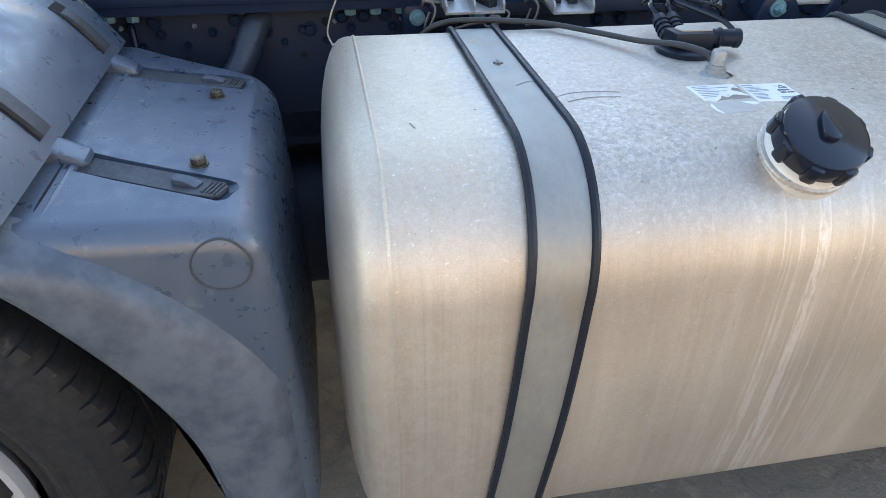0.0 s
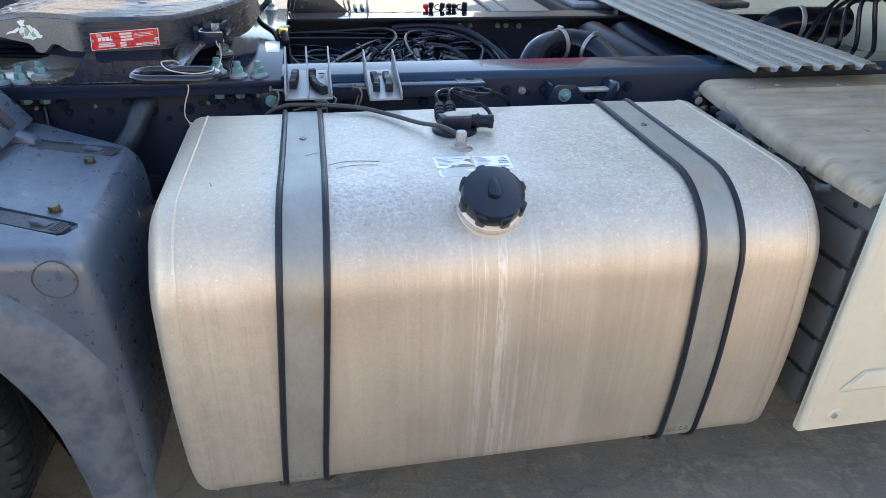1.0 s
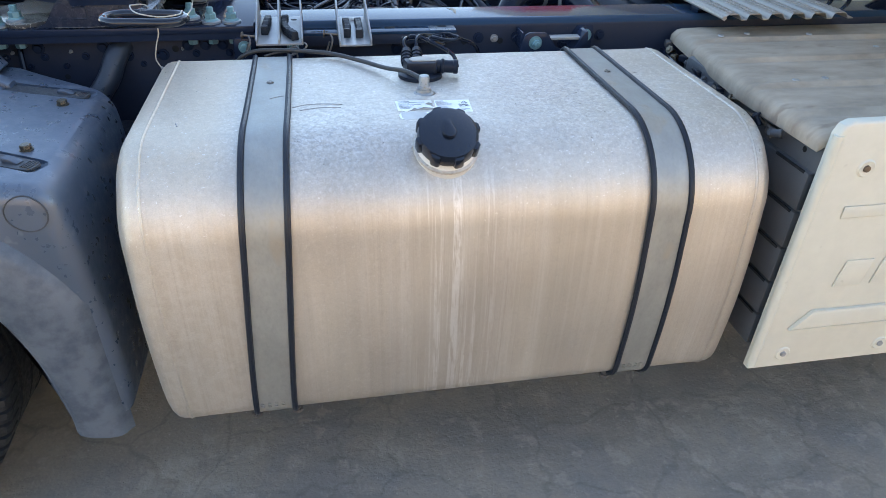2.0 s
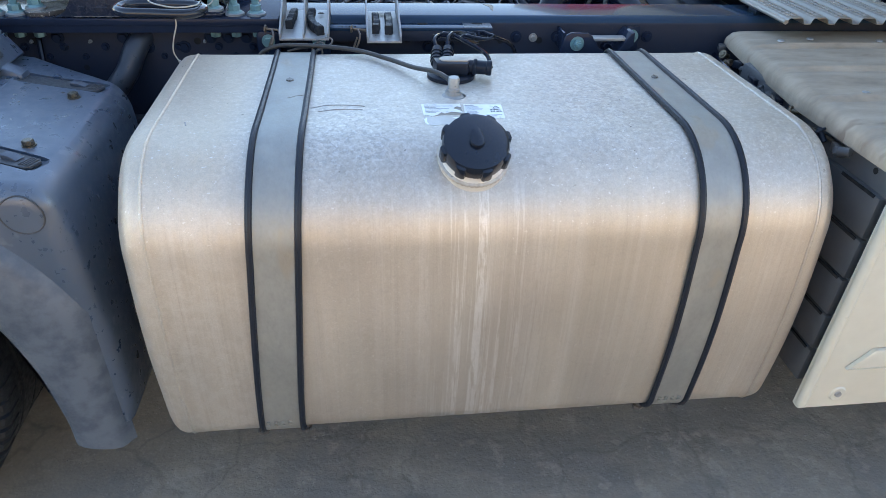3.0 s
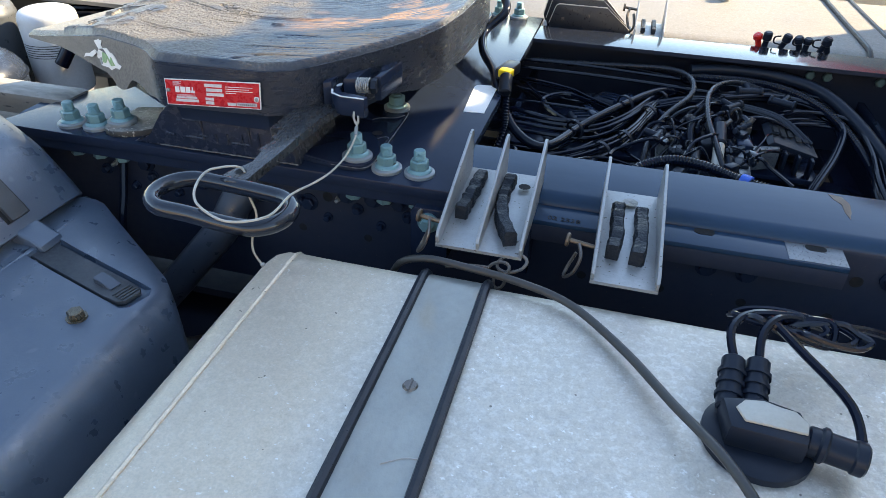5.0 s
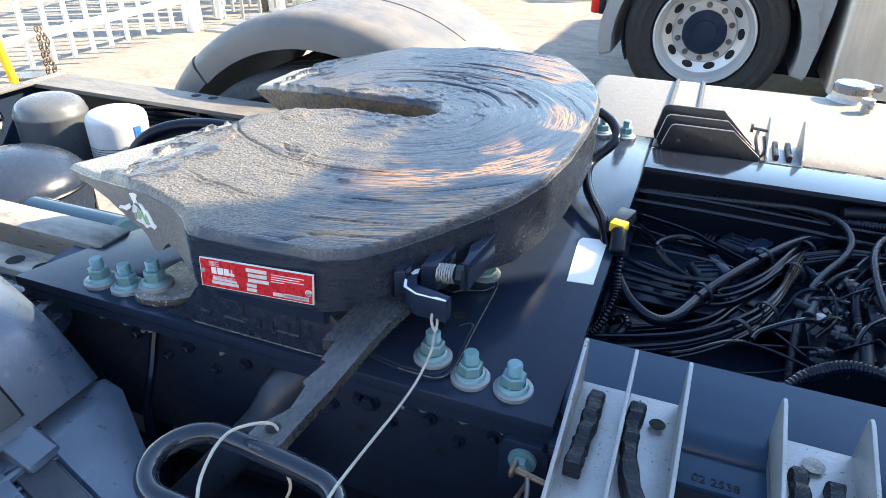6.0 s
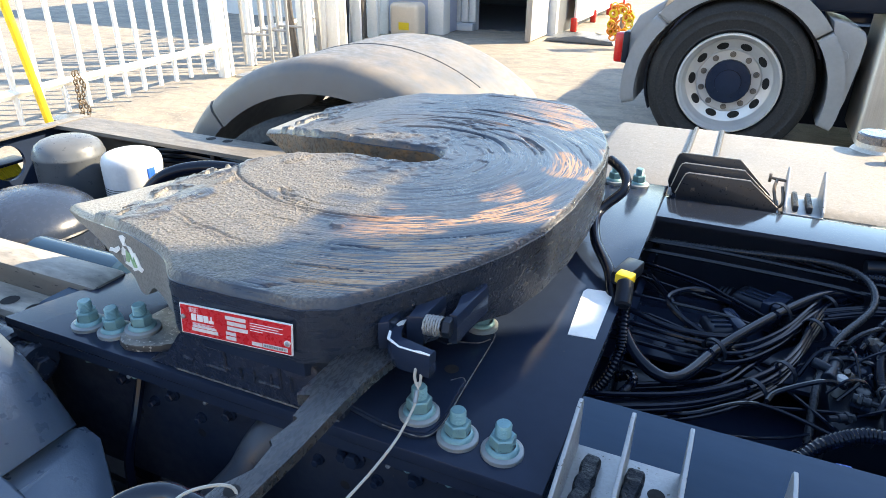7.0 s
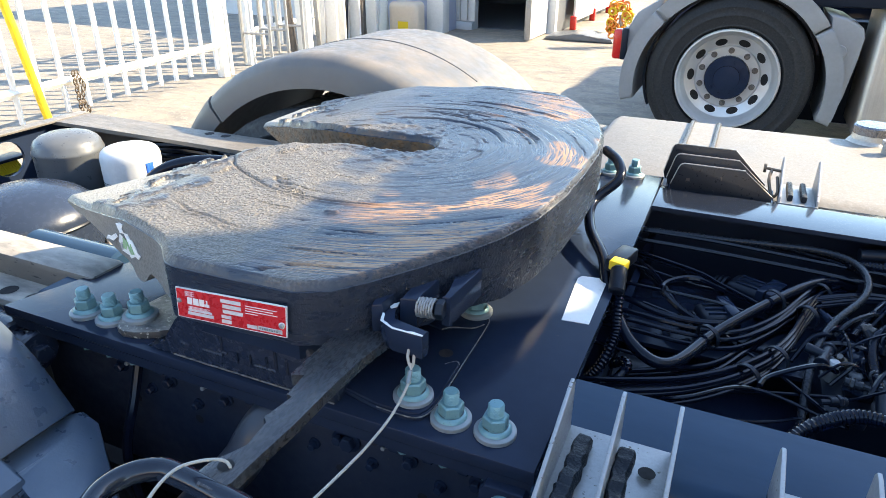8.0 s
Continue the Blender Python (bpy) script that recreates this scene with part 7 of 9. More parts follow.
lid = thing("step_cover", (1.4, -0.35, 0.985), "dirty grey-brown plastic cover over the battery box", "cover")
bm = B()
n, m = 96, 16
top = [[None] * (m + 1) for _ in range(n + 1)]
for i in range(n + 1):
    for j in range(m + 1):
        t = i / n
        y = 0.012 - 0.700 * t
        edge = 1.096 - 0.062 * min(1.0, t / 0.62) ** 0.8 + 0.006 * max(0.0, t - 0.7)
        x = edge + (0.0, 0.012, 0.028)[j] if j < 3 else edge + 0.028 + (1.76 - edge) * (j - 2) / (m - 2)
        rib = sum(0.0065 * math.exp(-(((t - c) / 0.010) ** 2)) - 0.004 * math.exp(-(((t - c - 0.022) / 0.012) ** 2)) for c in (0.20, 0.43, 0.66, 0.86))
        z = 1.004 + rib * min(1.0, j / 3) + 0.008 * math.sin(math.pi * t)
        z -= (0.016, 0.004, 0.001)[j] if j < 3 else 0.0
        if j == 0:
            z += 0.0015 * math.sin(i * 0.6)
        if i in (0, n):
            z -= 0.008
        top[i][j] = bm.verts.new((x, y, z))
low = [[bm.verts.new((v.co.x, v.co.y, 0.980 if 0 < j else 0.972)) for j, v in enumerate(r)] for r in top]
for i in range(n):
    for j in range(m):
        bm.faces.new((top[i][j], top[i + 1][j], top[i + 1][j + 1], top[i][j + 1]))
        bm.faces.new((low[i][j], low[i][j + 1], low[i + 1][j + 1], low[i + 1][j]))
for i in range(n):
    bm.faces.new((top[i][0], low[i][0], low[i + 1][0], top[i + 1][0]))
    bm.faces.new((top[i][m], top[i + 1][m], low[i + 1][m], low[i][m]))
for j in range(m):
    bm.faces.new((top[0][j], top[0][j + 1], low[0][j + 1], low[0][j]))
    bm.faces.new((top[n][j], low[n][j], low[n][j + 1], top[n][j + 1]))
part("cover", bm, M_LID, lid, sharp=60)
for x, y in ((1.174, -0.096), (1.254, -0.083), (1.157, -0.429), (1.231, -0.423), (1.42, -0.10), (1.42, -0.40), (1.52, -0.22)):
    bm = B()
    lathe(bm, [(0.008, 0.0), (0.007, 0.003), (0.0, 0.0045)], (x, y, 1.0095), (0, 0, 1), 14)
    part("screw", bm, M_STEEL, lid)
bits = thing("cable_bundle", (1.05, -0.3, 0.95), "dark cables and fittings between tank and battery box", "cable")
rc = random.Random(8)
for k in range(17):
    y = -0.015 - 0.036 * k
    t = (0.012 - y) / 0.700
    x = 1.096 - 0.062 * min(1.0, t / 0.62) ** 0.8 + rc.uniform(-0.016, 0.004)
    z = rc.uniform(0.950, 0.970)
    bm = B()
    d = Vector((rc.uniform(-0.6, 0.2), rc.uniform(-1, 1), rc.uniform(-0.3, 0.5))).normalized()
    o = Vector((x, y, z))
    if k % 3 == 0:
        box(bm, o - Vector((0.008, 0.012, 0.008)), o + Vector((0.008, 0.012, 0.008)), 0.002, turn=Matrix.Rotation(rc.uniform(-0.7, 0.7), 3, "Z"))
    else:
        cyl(bm, o - d * 0.014, o + d * 0.014, rc.uniform(0.005, 0.009), 10, 0.0015)
        cyl(bm, o + d * 0.006, o + d * 0.011, 0.011, 6, 0.001)
    part("fitting", bm, rc.choice((M_DARK, M_DARK, M_BARE, M_FBOLT, M_LATCH)), bits)
part("lead", tube(B(), [(1.06, -0.02, 0.955), (1.04, -0.15, 0.955), (1.04, -0.30, 0.955), (1.03, -0.45, 0.94), (1.02, -0.56, 0.90), (1.03, -0.60, 0.84)], 0.005, n=8), M_CABLE, bits)
part("lead", tube(B(), [(1.045, -0.30, 0.962), (1.035, -0.40, 0.955), (1.04, -0.50, 0.96), (1.05, -0.56, 0.955)], 0.004, n=8), M_RUSTBOLT, bits)

skirt = thing("side_panel", (1.5, -0.72, 0.47), "beige painted side panel with pressed ribs", "panel")
bm = B()
prof = [(1.030, 0.476), (2.3, 0.476), (2.3, 1.045), (1.055, 1.045), (1.040, 1.038), (1.032, 1.020)]
prism(bm, prof, along_y(-0.728), 0.024, 0.006, 3)
part("sheet", bm, M_BEIGE, skirt)
part("edge_fold", tube(B(), [(1.036, -0.722, 0.485), (1.036, -0.722, 0.75), (1.036, -0.722, 1.02)], 0.010, n=10, per=2), M_BEIGE, skirt)
bm = B()
prism(bm, [(1.085, 0.585), (1.125, 0.632), (2.2, 0.632), (2.2, 0.585)], (lambda u, v, w: (u, -0.7285 - w, v)), 0.008, 0.0075, 4)
part("pressed_rib", bm, M_BEIGE, skirt)
bm = B()
prism(bm, [(1.10, 0.853), (2.2, 0.853), (2.2, 0.878), (1.10, 0.878)], (lambda u, v, w: (u, -0.7285 - w, v)), 0.003, 0.002)
part("pressed_rib", bm, M_BEIGE, skirt, "dirt-stained pressed strip")
for k, (a, b) in enumerate(((1.148, 1.218), (1.232, 1.302), (1.316, 1.386))):
    bm = B()
    prism(bm, [(a, 0.690), (b - 0.010, 0.690), (b, 0.752), (a + 0.010, 0.752)], (lambda u, v, w: (u, -0.7285 - w, v)), 0.0035, 0.001)
    part("raised_shape", bm, M_BEIGE, skirt, "plain raised shape in the panel")
for x, z in ((1.098, 0.515), (1.335, 0.515), (1.112, 0.955)):
    bm = B()
    lathe(bm, [(0.018, 0.0), (0.015, 0.003), (0.010, 0.0015), (0.0, 0.0015)], (x, -0.7283, z), (0, -1, 0), 18)
    dim = part("dimple", bm, M_BEIGE, skirt)
    bm = B()
    lathe(bm, [(0.007, 0.001), (0.006, 0.005), (0.0, 0.006)], (x, -0.7283, z), (0, -1, 0), 12)
    part("screw", bm, M_STEEL if z < 0.9 else M_RUSTBOLT, dim)

# ---- catwalk and air pipes ----
walkway = thing("catwalk", (1.35, 0.5, 1.05), "perforated aluminium catwalk across the frame", "catwalk")
CX0, CX1, CY0, CY1, CZ = 1.180, 1.545, -0.085, 1.10, 1.060
M_TREAD = mat("tread_aluminium", (0.37, 0.35, 0.32), (0.27, 0.255, 0.235), rough=0.48, metal=0.6, scale=14, bump=0.08, rvar=0.08, dust=(0.33, 0.29, 0.24), dust_amount=0.35)
pitch = (CX1 - CX0) / 6
for k in range(6):
    x = CX0 + pitch * k
    bm = B()
    upper = [(0.0, -0.014), (0.004, -0.003), (0.008, 0.0), (pitch * 0.58, 0.0), (pitch * 0.65, -0.003), (pitch * 0.72, -0.011), (pitch * 0.78, -0.014), (pitch * 0.94, -0.014), (pitch, -0.013)]
    prof = upper + [(a, b - 0.0022) for a, b in upper[::-1]]
    prism(bm, [(x + a, CZ + b) for a, b in prof], along_y(CY0), CY1 - CY0)
    plank = part("plank", bm, M_TREAD, walkway)
    bm, dark = B(), B()
    for j in range(70):
        for i in range(2):
            y = CY0 + 0.014 + 0.0168 * j + (0.0084 if i else 0.0)
            cx = x + pitch * (0.19 + 0.27 * i)
            lathe(bm, [(0.0082, 0.0), (0.0062, 0.0024), (0.0050, 0.0024), (0.0046, 0.0006)], (cx, y, CZ), (0, 0, 1), 7)
            lathe(dark, [(0.0, 0.0009), (0.0048, 0.0009)], (cx, y, CZ), (0, 0, 1), 7)
    part("tread_strip", bm, M_TREAD, plank)
    part("drain_holes", dark, M_HOLE, plank, "dark drain holes")
part("edge_fold", tube(B(), [(CX0 - 0.001, CY0, CZ - 0.010), (CX0 - 0.001, CY1, CZ - 0.010)], 0.0055, n=8, per=1), M_TREAD, walkway)
for y in (0.08, 0.80):
    part("foot", box(B(), (1.20, y, 1.028), (1.52, y + 0.04, 1.044)), M_BLACK, walkway)

pipes = thing("air_pipes", (0.95, 0.4, 0.85), "black rubber air pipes with steel clamps", "pipe")
p1 = part("pipe", tube(B(), [(0.738, 0.380, 0.80), (0.742, 0.385, 0.88), (0.752, 0.400, 0.930), (0.785, 0.440, 0.968), (0.840, 0.480, 0.985), (0.900, 0.500, 0.988), (0.950, 0.480, 0.985), (0.985, 0.420, 0.970), (1.000, 0.320, 0.945), (1.005, 0.20, 0.91)], 0.046, n=22, per=6), M_CABLE, pipes, "thick black rubber pipe")
p2 = part("pipe", tube(B(), [(0.765, 0.32, 0.80), (0.770, 0.325, 0.87), (0.80, 0.36, 0.905), (0.86, 0.40, 0.918), (0.95, 0.41, 0.915), (1.03, 0.38, 0.90)], 0.040, n=20, per=6), M_CABLE, pipes)
for p, d in (((0.875, 0.494, 0.988), (1, 0.3, 0.05)), ((0.968, 0.455, 0.980), (0.5, -0.8, -0.15)), ((0.744, 0.388, 0.895), (0.1, 0.1, 1))):
    bm = B()
    dv = Vector(d).normalized()
    lathe(bm, [(0.0465, -0.007), (0.0495, -0.006), (0.0495, 0.006), (0.0465, 0.007)], p, dv, 28)
    q = Vector(p) + Vector((0, 0, 1)).cross(dv).cross(dv).normalized() * -0.052
    cyl(bm, q - dv.cross(Vector((0, 0, 1))) * 0.012, q + dv.cross(Vector((0, 0, 1))) * 0.012, 0.005, 8, 0.001)
    part("clamp", bm, M_STEEL, p1, "bright steel hose clamp")
duct = thing("air_duct", (1.1, 0.45, 0.85), "matt black plastic air duct with two humps", "duct")
for k, (x, w) in enumerate(((0.99, 0.12), (1.11, 0.13))):
    bm = B()
    prof = [(x, 0.86)] + [(x + 0.01 + w * 0.5 - w * 0.5 * math.cos(math.pi * t / 8), 0.965 + 0.055 * math.sin(math.pi * t / 8)) for t in range(9)] + [(x + w + 0.02, 0.86)]
    prism(bm, prof, (lambda u, v, ww: (u + 0.10 * (1 - ww / 0.55) * 1.2, 0.16 + ww, v - 0.06 * (1 - ww / 0.55))), 0.55, 0.02, 3)
    part("hump", bm, M_DARK, duct)
eng = thing("engine_pipework", (1.75, 0.3, 0.9), "black intake pipes and grey casting behind the cab", "pipe")
part("pipe", tube(B(), [(1.58, 0.50, 0.86), (1.585, 0.50, 0.95), (1.61, 0.50, 1.01), (1.66, 0.49, 1.045), (1.74, 0.47, 1.05), (1.86, 0.46, 1.05)], 0.05, n=20, per=6), M_CABLE, eng)
part("clamp", lathe(B(), [(0.051, -0.008), (0.055, -0.006), (0.055, 0.006), (0.051, 0.008)], (1.70, 0.48, 1.048), (1, -0.2, 0.05), 28), M_STEEL, eng)
part("pipe", tube(B(), [(1.72, 0.08, 0.84), (1.725, 0.08, 0.93), (1.74, 0.08, 0.98), (1.80, 0.09, 1.01)], 0.05, n=20, per=6), M_CABLE, eng)
part("clamp", lathe(B(), [(0.051, -0.008), (0.055, -0.006), (0.055, 0.006), (0.051, 0.008)], (1.728, 0.08, 0.945), (0.1, 0, 1), 28), M_STEEL, eng)
bm = B()
box(bm, (1.66, 0.16, 0.88), (1.86, 0.40, 0.98), 0.02)
cyl(bm, (1.60, 0.28, 0.93), (1.68, 0.28, 0.96), 0.045, 16, 0.006)
for k in range(6):
    box(bm, (1.70 + 0.025 * k, 0.17, 0.975), (1.708 + 0.025 * k, 0.39, 0.995), 0.003)
part("casting", bm, M_GREY_TANK, eng, "grey ribbed casting")
for k in range(5):
    y = 0.42 - 0.05 * k
    part("lead", tube(B(), [(1.64 + 0.02 * k, y, 0.96), (1.66 + 0.02 * k, y - 0.05, 1.02), (1.72, y - 0.02, 1.09 + 0.02 * k), (1.80, y, 1.16), (1.84, y + 0.03, 1.26)], 0.007, n=8), M_CABLE, eng)

# ---- cab: rear wall and sides ----
cab = thing("truck_cab", (2.8, MID, 0.6), "beige truck cab rising over the frame", "truck cab")
bm = B()
# the stepped rear outline is shaped for where its shade falls
prism(bm, [(1.95, 1.33), (1.50, 1.42), (1.45, 1.50), (1.45, 2.20), (1.50, 2.25), (1.98, 2.26), (2.00, 3.05), (2.17, 3.45), (3.7, 3.40), (3.8, 1.32)], along_y(MID - 1.22), 2.44, 0.03, 3)
part("shell", bm, M_BEIGE, cab)
# unseen flaps, added to move the edge of the cab's shadow
for y in (MID - 1.22, MID + 1.18):
    bm = B()
    prism(bm, [(2.02, 1.50), (1.90, 1.56), (1.86, 1.66), (1.86, 3.25), (1.90, 3.38), (2.02, 3.42)], along_y(y), 0.04, 0.012)
    part("shade_flap", bm, M_BEIGE, cab, "unseen beige flap added to set the cab's shadow edge")
part("lower_body", box(B(), (2.1, MID - 1.15, 0.45), (3.8, MID + 1.15, 1.33), 0.05), M_BEIGE, cab)


# ---- tank on the other side ----
ft = thing("fuel_tank", (0.4, 1.3, 0.45), "sunlit aluminium fuel tank with steel straps", "fuel tank")


def far_profile(grow=0.0):
    y0, y1, z0, z1, r = 0.93, 1.60, 0.45, 1.000, 0.12
    return arc(y1 - r, z1 - r, r + grow, 0, 90, 10) + arc(y0 + r * 0.6, z1 - r * 0.6, r * 0.6 + grow, 90, 180, 8) + arc(y0 + 0.05, z0 + 0.05, 0.05 + grow, 180, 270, 5) + arc(y1 - 0.05, z0 + 0.05, 0.05 + grow, 270, 360, 5)


bm = B()
c = Vector((1.265, 0.72))
rows = []
for x, d in ((-0.20, 0.05), (-0.19, 0.02), (-0.17, 0.0), (0.2, 0.0), (0.7, 0.0), (1.01, 0.0), (1.03, 0.02), (1.04, 0.05)):
    rows.append([bm.verts.new((x, c.x + (y - c.x) * (1 - d * 2), c.y + (z - c.y) * (1 - d * 2))) for y, z in far_profile()])
for a, b in zip(rows, rows[1:]):
    for k in range(len(a)):
        bm.faces.new((a[k], a[(k + 1) % len(a)], b[(k + 1) % len(a)], b[k]))
bm.faces.new(rows[0][::-1])
bm.faces.new(rows[-1])
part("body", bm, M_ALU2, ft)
for xs in (0.06, 0.80):
    bm = B()
    pr = far_profile(0.004)
    a = [bm.verts.new((xs - 0.028, y, z)) for y, z in pr[:20]]
    b = [bm.verts.new((xs + 0.028, y, z)) for y, z in pr[:20]]
    for k in range(19):
        bm.faces.new((a[k], a[k + 1], b[k + 1], b[k]))
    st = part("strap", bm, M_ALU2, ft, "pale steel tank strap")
    for s in (-1, 1):
        part("rubber_strip", tube(B(), [(xs + s * 0.034, y, z) for y, z in pr[:20]], 0.006, n=8, per=1), M_GREYCABLE, st)
bm = B()
lathe(bm, [(0.064, -0.012), (0.054, 0.008), (0.047, 0.014), (0.045, 0.030)], (0.460, 1.500, 0.994), (0, 0, 1), 28)
part("filler_neck", bm, M_ALU, ft)
bm = B()
lathe(bm, [(0.044, 0.026), (0.047, 0.028), (0.047, 0.046), (0.043, 0.050), (0.0, 0.051)], (0.460, 1.500, 0.994), (0, 0, 1), 28)
box(bm, (0.495, 1.490, 1.026), (0.525, 1.512, 1.044), 0.004)
part("filler_cap", bm, mat("chrome_cap", (0.25, 0.25, 0.26), (0.15, 0.15, 0.16), rough=0.25, metal=0.8), ft, "dark shiny filler cap")
bm = B()
lathe(bm, [(0.0, 0.0), (0.012, 0.0), (0.012, 0.02), (0.016, 0.022), (0.016, 0.034), (0.0, 0.036)], (0.480, 1.388, 1.0), (0, 0, 1), 12)
cyl(bm, (0.478, 1.388, 1.022), (0.494, 1.375, 1.020), 0.009, 10, 0.001)
part("breather", bm, M_STEEL, ft)
fs = thing("step_box", (1.4, 1.28, 0.45), "dark plastic step box behind the far tank", "box")
part("body", box(B(), (1.10, 0.95, 0.46), (1.80, 1.58, 1.015), 0.03, seg=3), M_LATCH, fs)
part("lid", box(B(), (1.08, 0.93, 1.012), (1.82, 1.60, 1.035), 0.008), M_FENDER, fs, "dark dusty lid")
for k in range(4):
    part("rib", box(B(), (1.12, 0.99 + 0.15 * k, 1.0352), (1.78, 1.01 + 0.15 * k, 1.040), 0.002), M_FENDER, fs)
rk = thing("air_couplings", (0.55, 0.88, 1.03), "row of small coloured valve caps on the far rail", "valve")
for k, (x, m) in enumerate(((0.508, M_LAMP), (0.520, M_DARK), (0.553, M_DARK), (0.593, M_DARK), (0.604, M_DARK), (0.634, M_DARK), (0.650, M_DARK))):
    bm = B()
    top_ = 1.046 + 0.006 * ((k * 3) % 4) / 3
    lean = 0.006 * ((k % 3) - 1)
    cyl(bm, (x, 0.885, 1.0155), (x + lean, 0.880, 1.034), 0.0065, 10, 0.001)
    cyl(bm, (x + lean, 0.880, 1.032), (x + lean * 1.6, 0.877, top_), 0.0098, 12, 0.003)
    if k in (2, 3, 5):
        tube(bm, [(x - 0.004, 0.882, 1.026), (x - 0.017, 0.879, 1.030), (x - 0.018, 0.877, 1.042), (x - 0.006, 0.877, 1.045)], 0.0018, n=6)
    part("cap", bm, m, rk, "red valve cap" if k == 0 else "black valve cap")

# ---- cables in the frame bay ----
rnd = random.Random(11)
loom = thing("cable_loom", (0.3, 0.45, 0.9), "tangle of black cables and hoses between the rails", "cable loom")


def cable(pts, r, m=M_CABLE, name="cable", ribs=0.0, per=7, n=8):
    return part(name, tube(B(), pts, r, n=n, per=per, ribs=ribs), m, loom)


# thick hose that droops in front of the plate
cable([(-0.070, 0.700, 1.130), (-0.040, 0.665, 1.122), (-0.030, 0.625, 1.105), (-0.061, 0.584, 1.074), (-0.047, 0.507, 1.060), (-0.010, 0.431, 1.050), (0.006, 0.388, 1.030), (0.025, 0.372, 1.000), (0.053, 0.344, 0.975), (0.089, 0.331, 0.960), (0.117, 0.355, 0.955), (0.150, 0.430, 0.955), (0.182, 0.485, 0.960), (0.234, 0.566, 0.965), (0.304, 0.660, 0.968), (0.36, 0.70, 0.95)], 0.0084, name="hose", n=12)
cable([(0.020, 0.401, 1.056), (0.025, 0.377, 1.035), (0.029, 0.355, 1.005), (0.031, 0.342, 0.975), (0.021, 0.315, 0.945), (0.004, 0.293, 0.925), (-0.01, 0.27, 0.91)], 0.0080, ribs=0.0016, name="corrugated_hose", n=10)
cable([(0.030, 0.300, 0.925), (0.045, 0.305, 0.935), (0.055, 0.330, 0.940), (0.048, 0.352, 0.935), (0.030, 0.36, 0.92)], 0.0075, ribs=0.0014, name="corrugated_hose", n=10)
part("connector", box(B(), (0.004, 0.395, 1.045), (0.030, 0.455, 1.066), 0.004, turn=Matrix.Rotation(-0.25, 3, "Z")), M_DARK, loom)
part("connector_clip", box(B(), (0.006, 0.388, 1.052), (0.030, 0.408, 1.067), 0.003, turn=Matrix.Rotation(-0.25, 3, "Z")), M_YELLOW, loom, "yellow connector clip")
part("connector", cyl(B(), (0.020, 0.392, 1.058), (0.024, 0.360, 1.035), 0.0115, 12, 0.003), M_DARK, loom)
rnd = random.Random(11)


def strand(pts, count, spread, r, lift=0.0, m=M_CABLE):
    count, r, spread = int(count * 1.2 + 0.5), r * 0.76, spread * 1.25
    """Several cables that keep loosely together along one line."""
    for k in range(count):
        oy, oz = rnd.uniform(-spread, spread), rnd.uniform(-spread, spread) * 0.6
        drift = rnd.uniform(-spread, spread)
        n = len(pts) - 1
        cable([(x + drift * (i / n - 0.5), y + oy * (1 - 0.4 * math.sin(math.pi * i / n)) + drift * 0.5, z + oz + lift) for i, (x, y, z) in enumerate(pts)], r * rnd.uniform(0.8, 1.2), m)


strand([(-0.01, 0.500, 0.950), (0.020, 0.497, 0.955), (0.083, 0.471, 0.955), (0.147, 0.473, 0.955), (0.195, 0.504, 0.955), (0.245, 0.580, 0.958), (0.30, 0.65, 0.95)], 2, 0.007, 0.0048)
strand([(-0.01, 0.455, 0.940), (0.034, 0.448, 0.945), (0.117, 0.441, 0.945), (0.182, 0.453, 0.945), (0.237, 0.514, 0.950), (0.280, 0.601, 0.955), (0.319, 0.680, 0.950)], 4, 0.012, 0.0048)
strand([(-0.01, 0.240, 0.940), (0.059, 0.261, 0.945), (0.131, 0.301, 0.945), (0.186, 0.347, 0.948), (0.229, 0.403, 0.950), (0.256, 0.462, 0.952), (0.278, 0.542, 0.952), (0.301, 0.611, 0.952), (0.345, 0.68, 0.945)], 8, 0.013, 0.0046)
strand([(0.05, 0.34, 0.915), (0.153, 0.391, 0.925), (0.201, 0.461, 0.928), (0.240, 0.530, 0.930), (0.29, 0.60, 0.92)], 3, 0.012, 0.0042)
strand([(-0.02, 0.700, 0.950), (0.111, 0.640, 0.955), (0.161, 0.615, 0.950), (0.24, 0.58, 0.94)], 3, 0.010, 0.0040)
strand([(0.000, 0.690, 0.935), (0.060, 0.600, 0.940), (0.105, 0.520, 0.935), (0.16, 0.46, 0.92)], 3, 0.014, 0.0036)
cable([(0.167, 0.600, 0.950), (0.120, 0.620, 0.952), (0.085, 0.600, 0.952), (0.070, 0.565, 0.950), (0.100, 0.518, 0.948), (0.138, 0.487, 0.945), (0.19, 0.47, 0.93)], 0.0055)
# lines clipped along the inside of the far rail
for k in range(2):
    cable([(-0.02, 0.698 - 0.012 * k, 0.990 - 0.013 * k), (0.13, 0.702 - 0.012 * k, 0.990 - 0.015 * k), (0.30, 0.700 - 0.014 * k, 0.985 - 0.013 * k), (0.45, 0.69 - 0.02 * k, 0.985 - 0.014 * k), (0.585, 0.700 - 0.02 * k, 0.980 - 0.010 * k), (0.671, 0.670 - 0.01 * k, 0.965 - 0.015 * k), (0.70, 0.56, 0.935 - 0.012 * k), (0.705, 0.42, 0.89)], 0.0030 + 0.0008 * (k % 2))
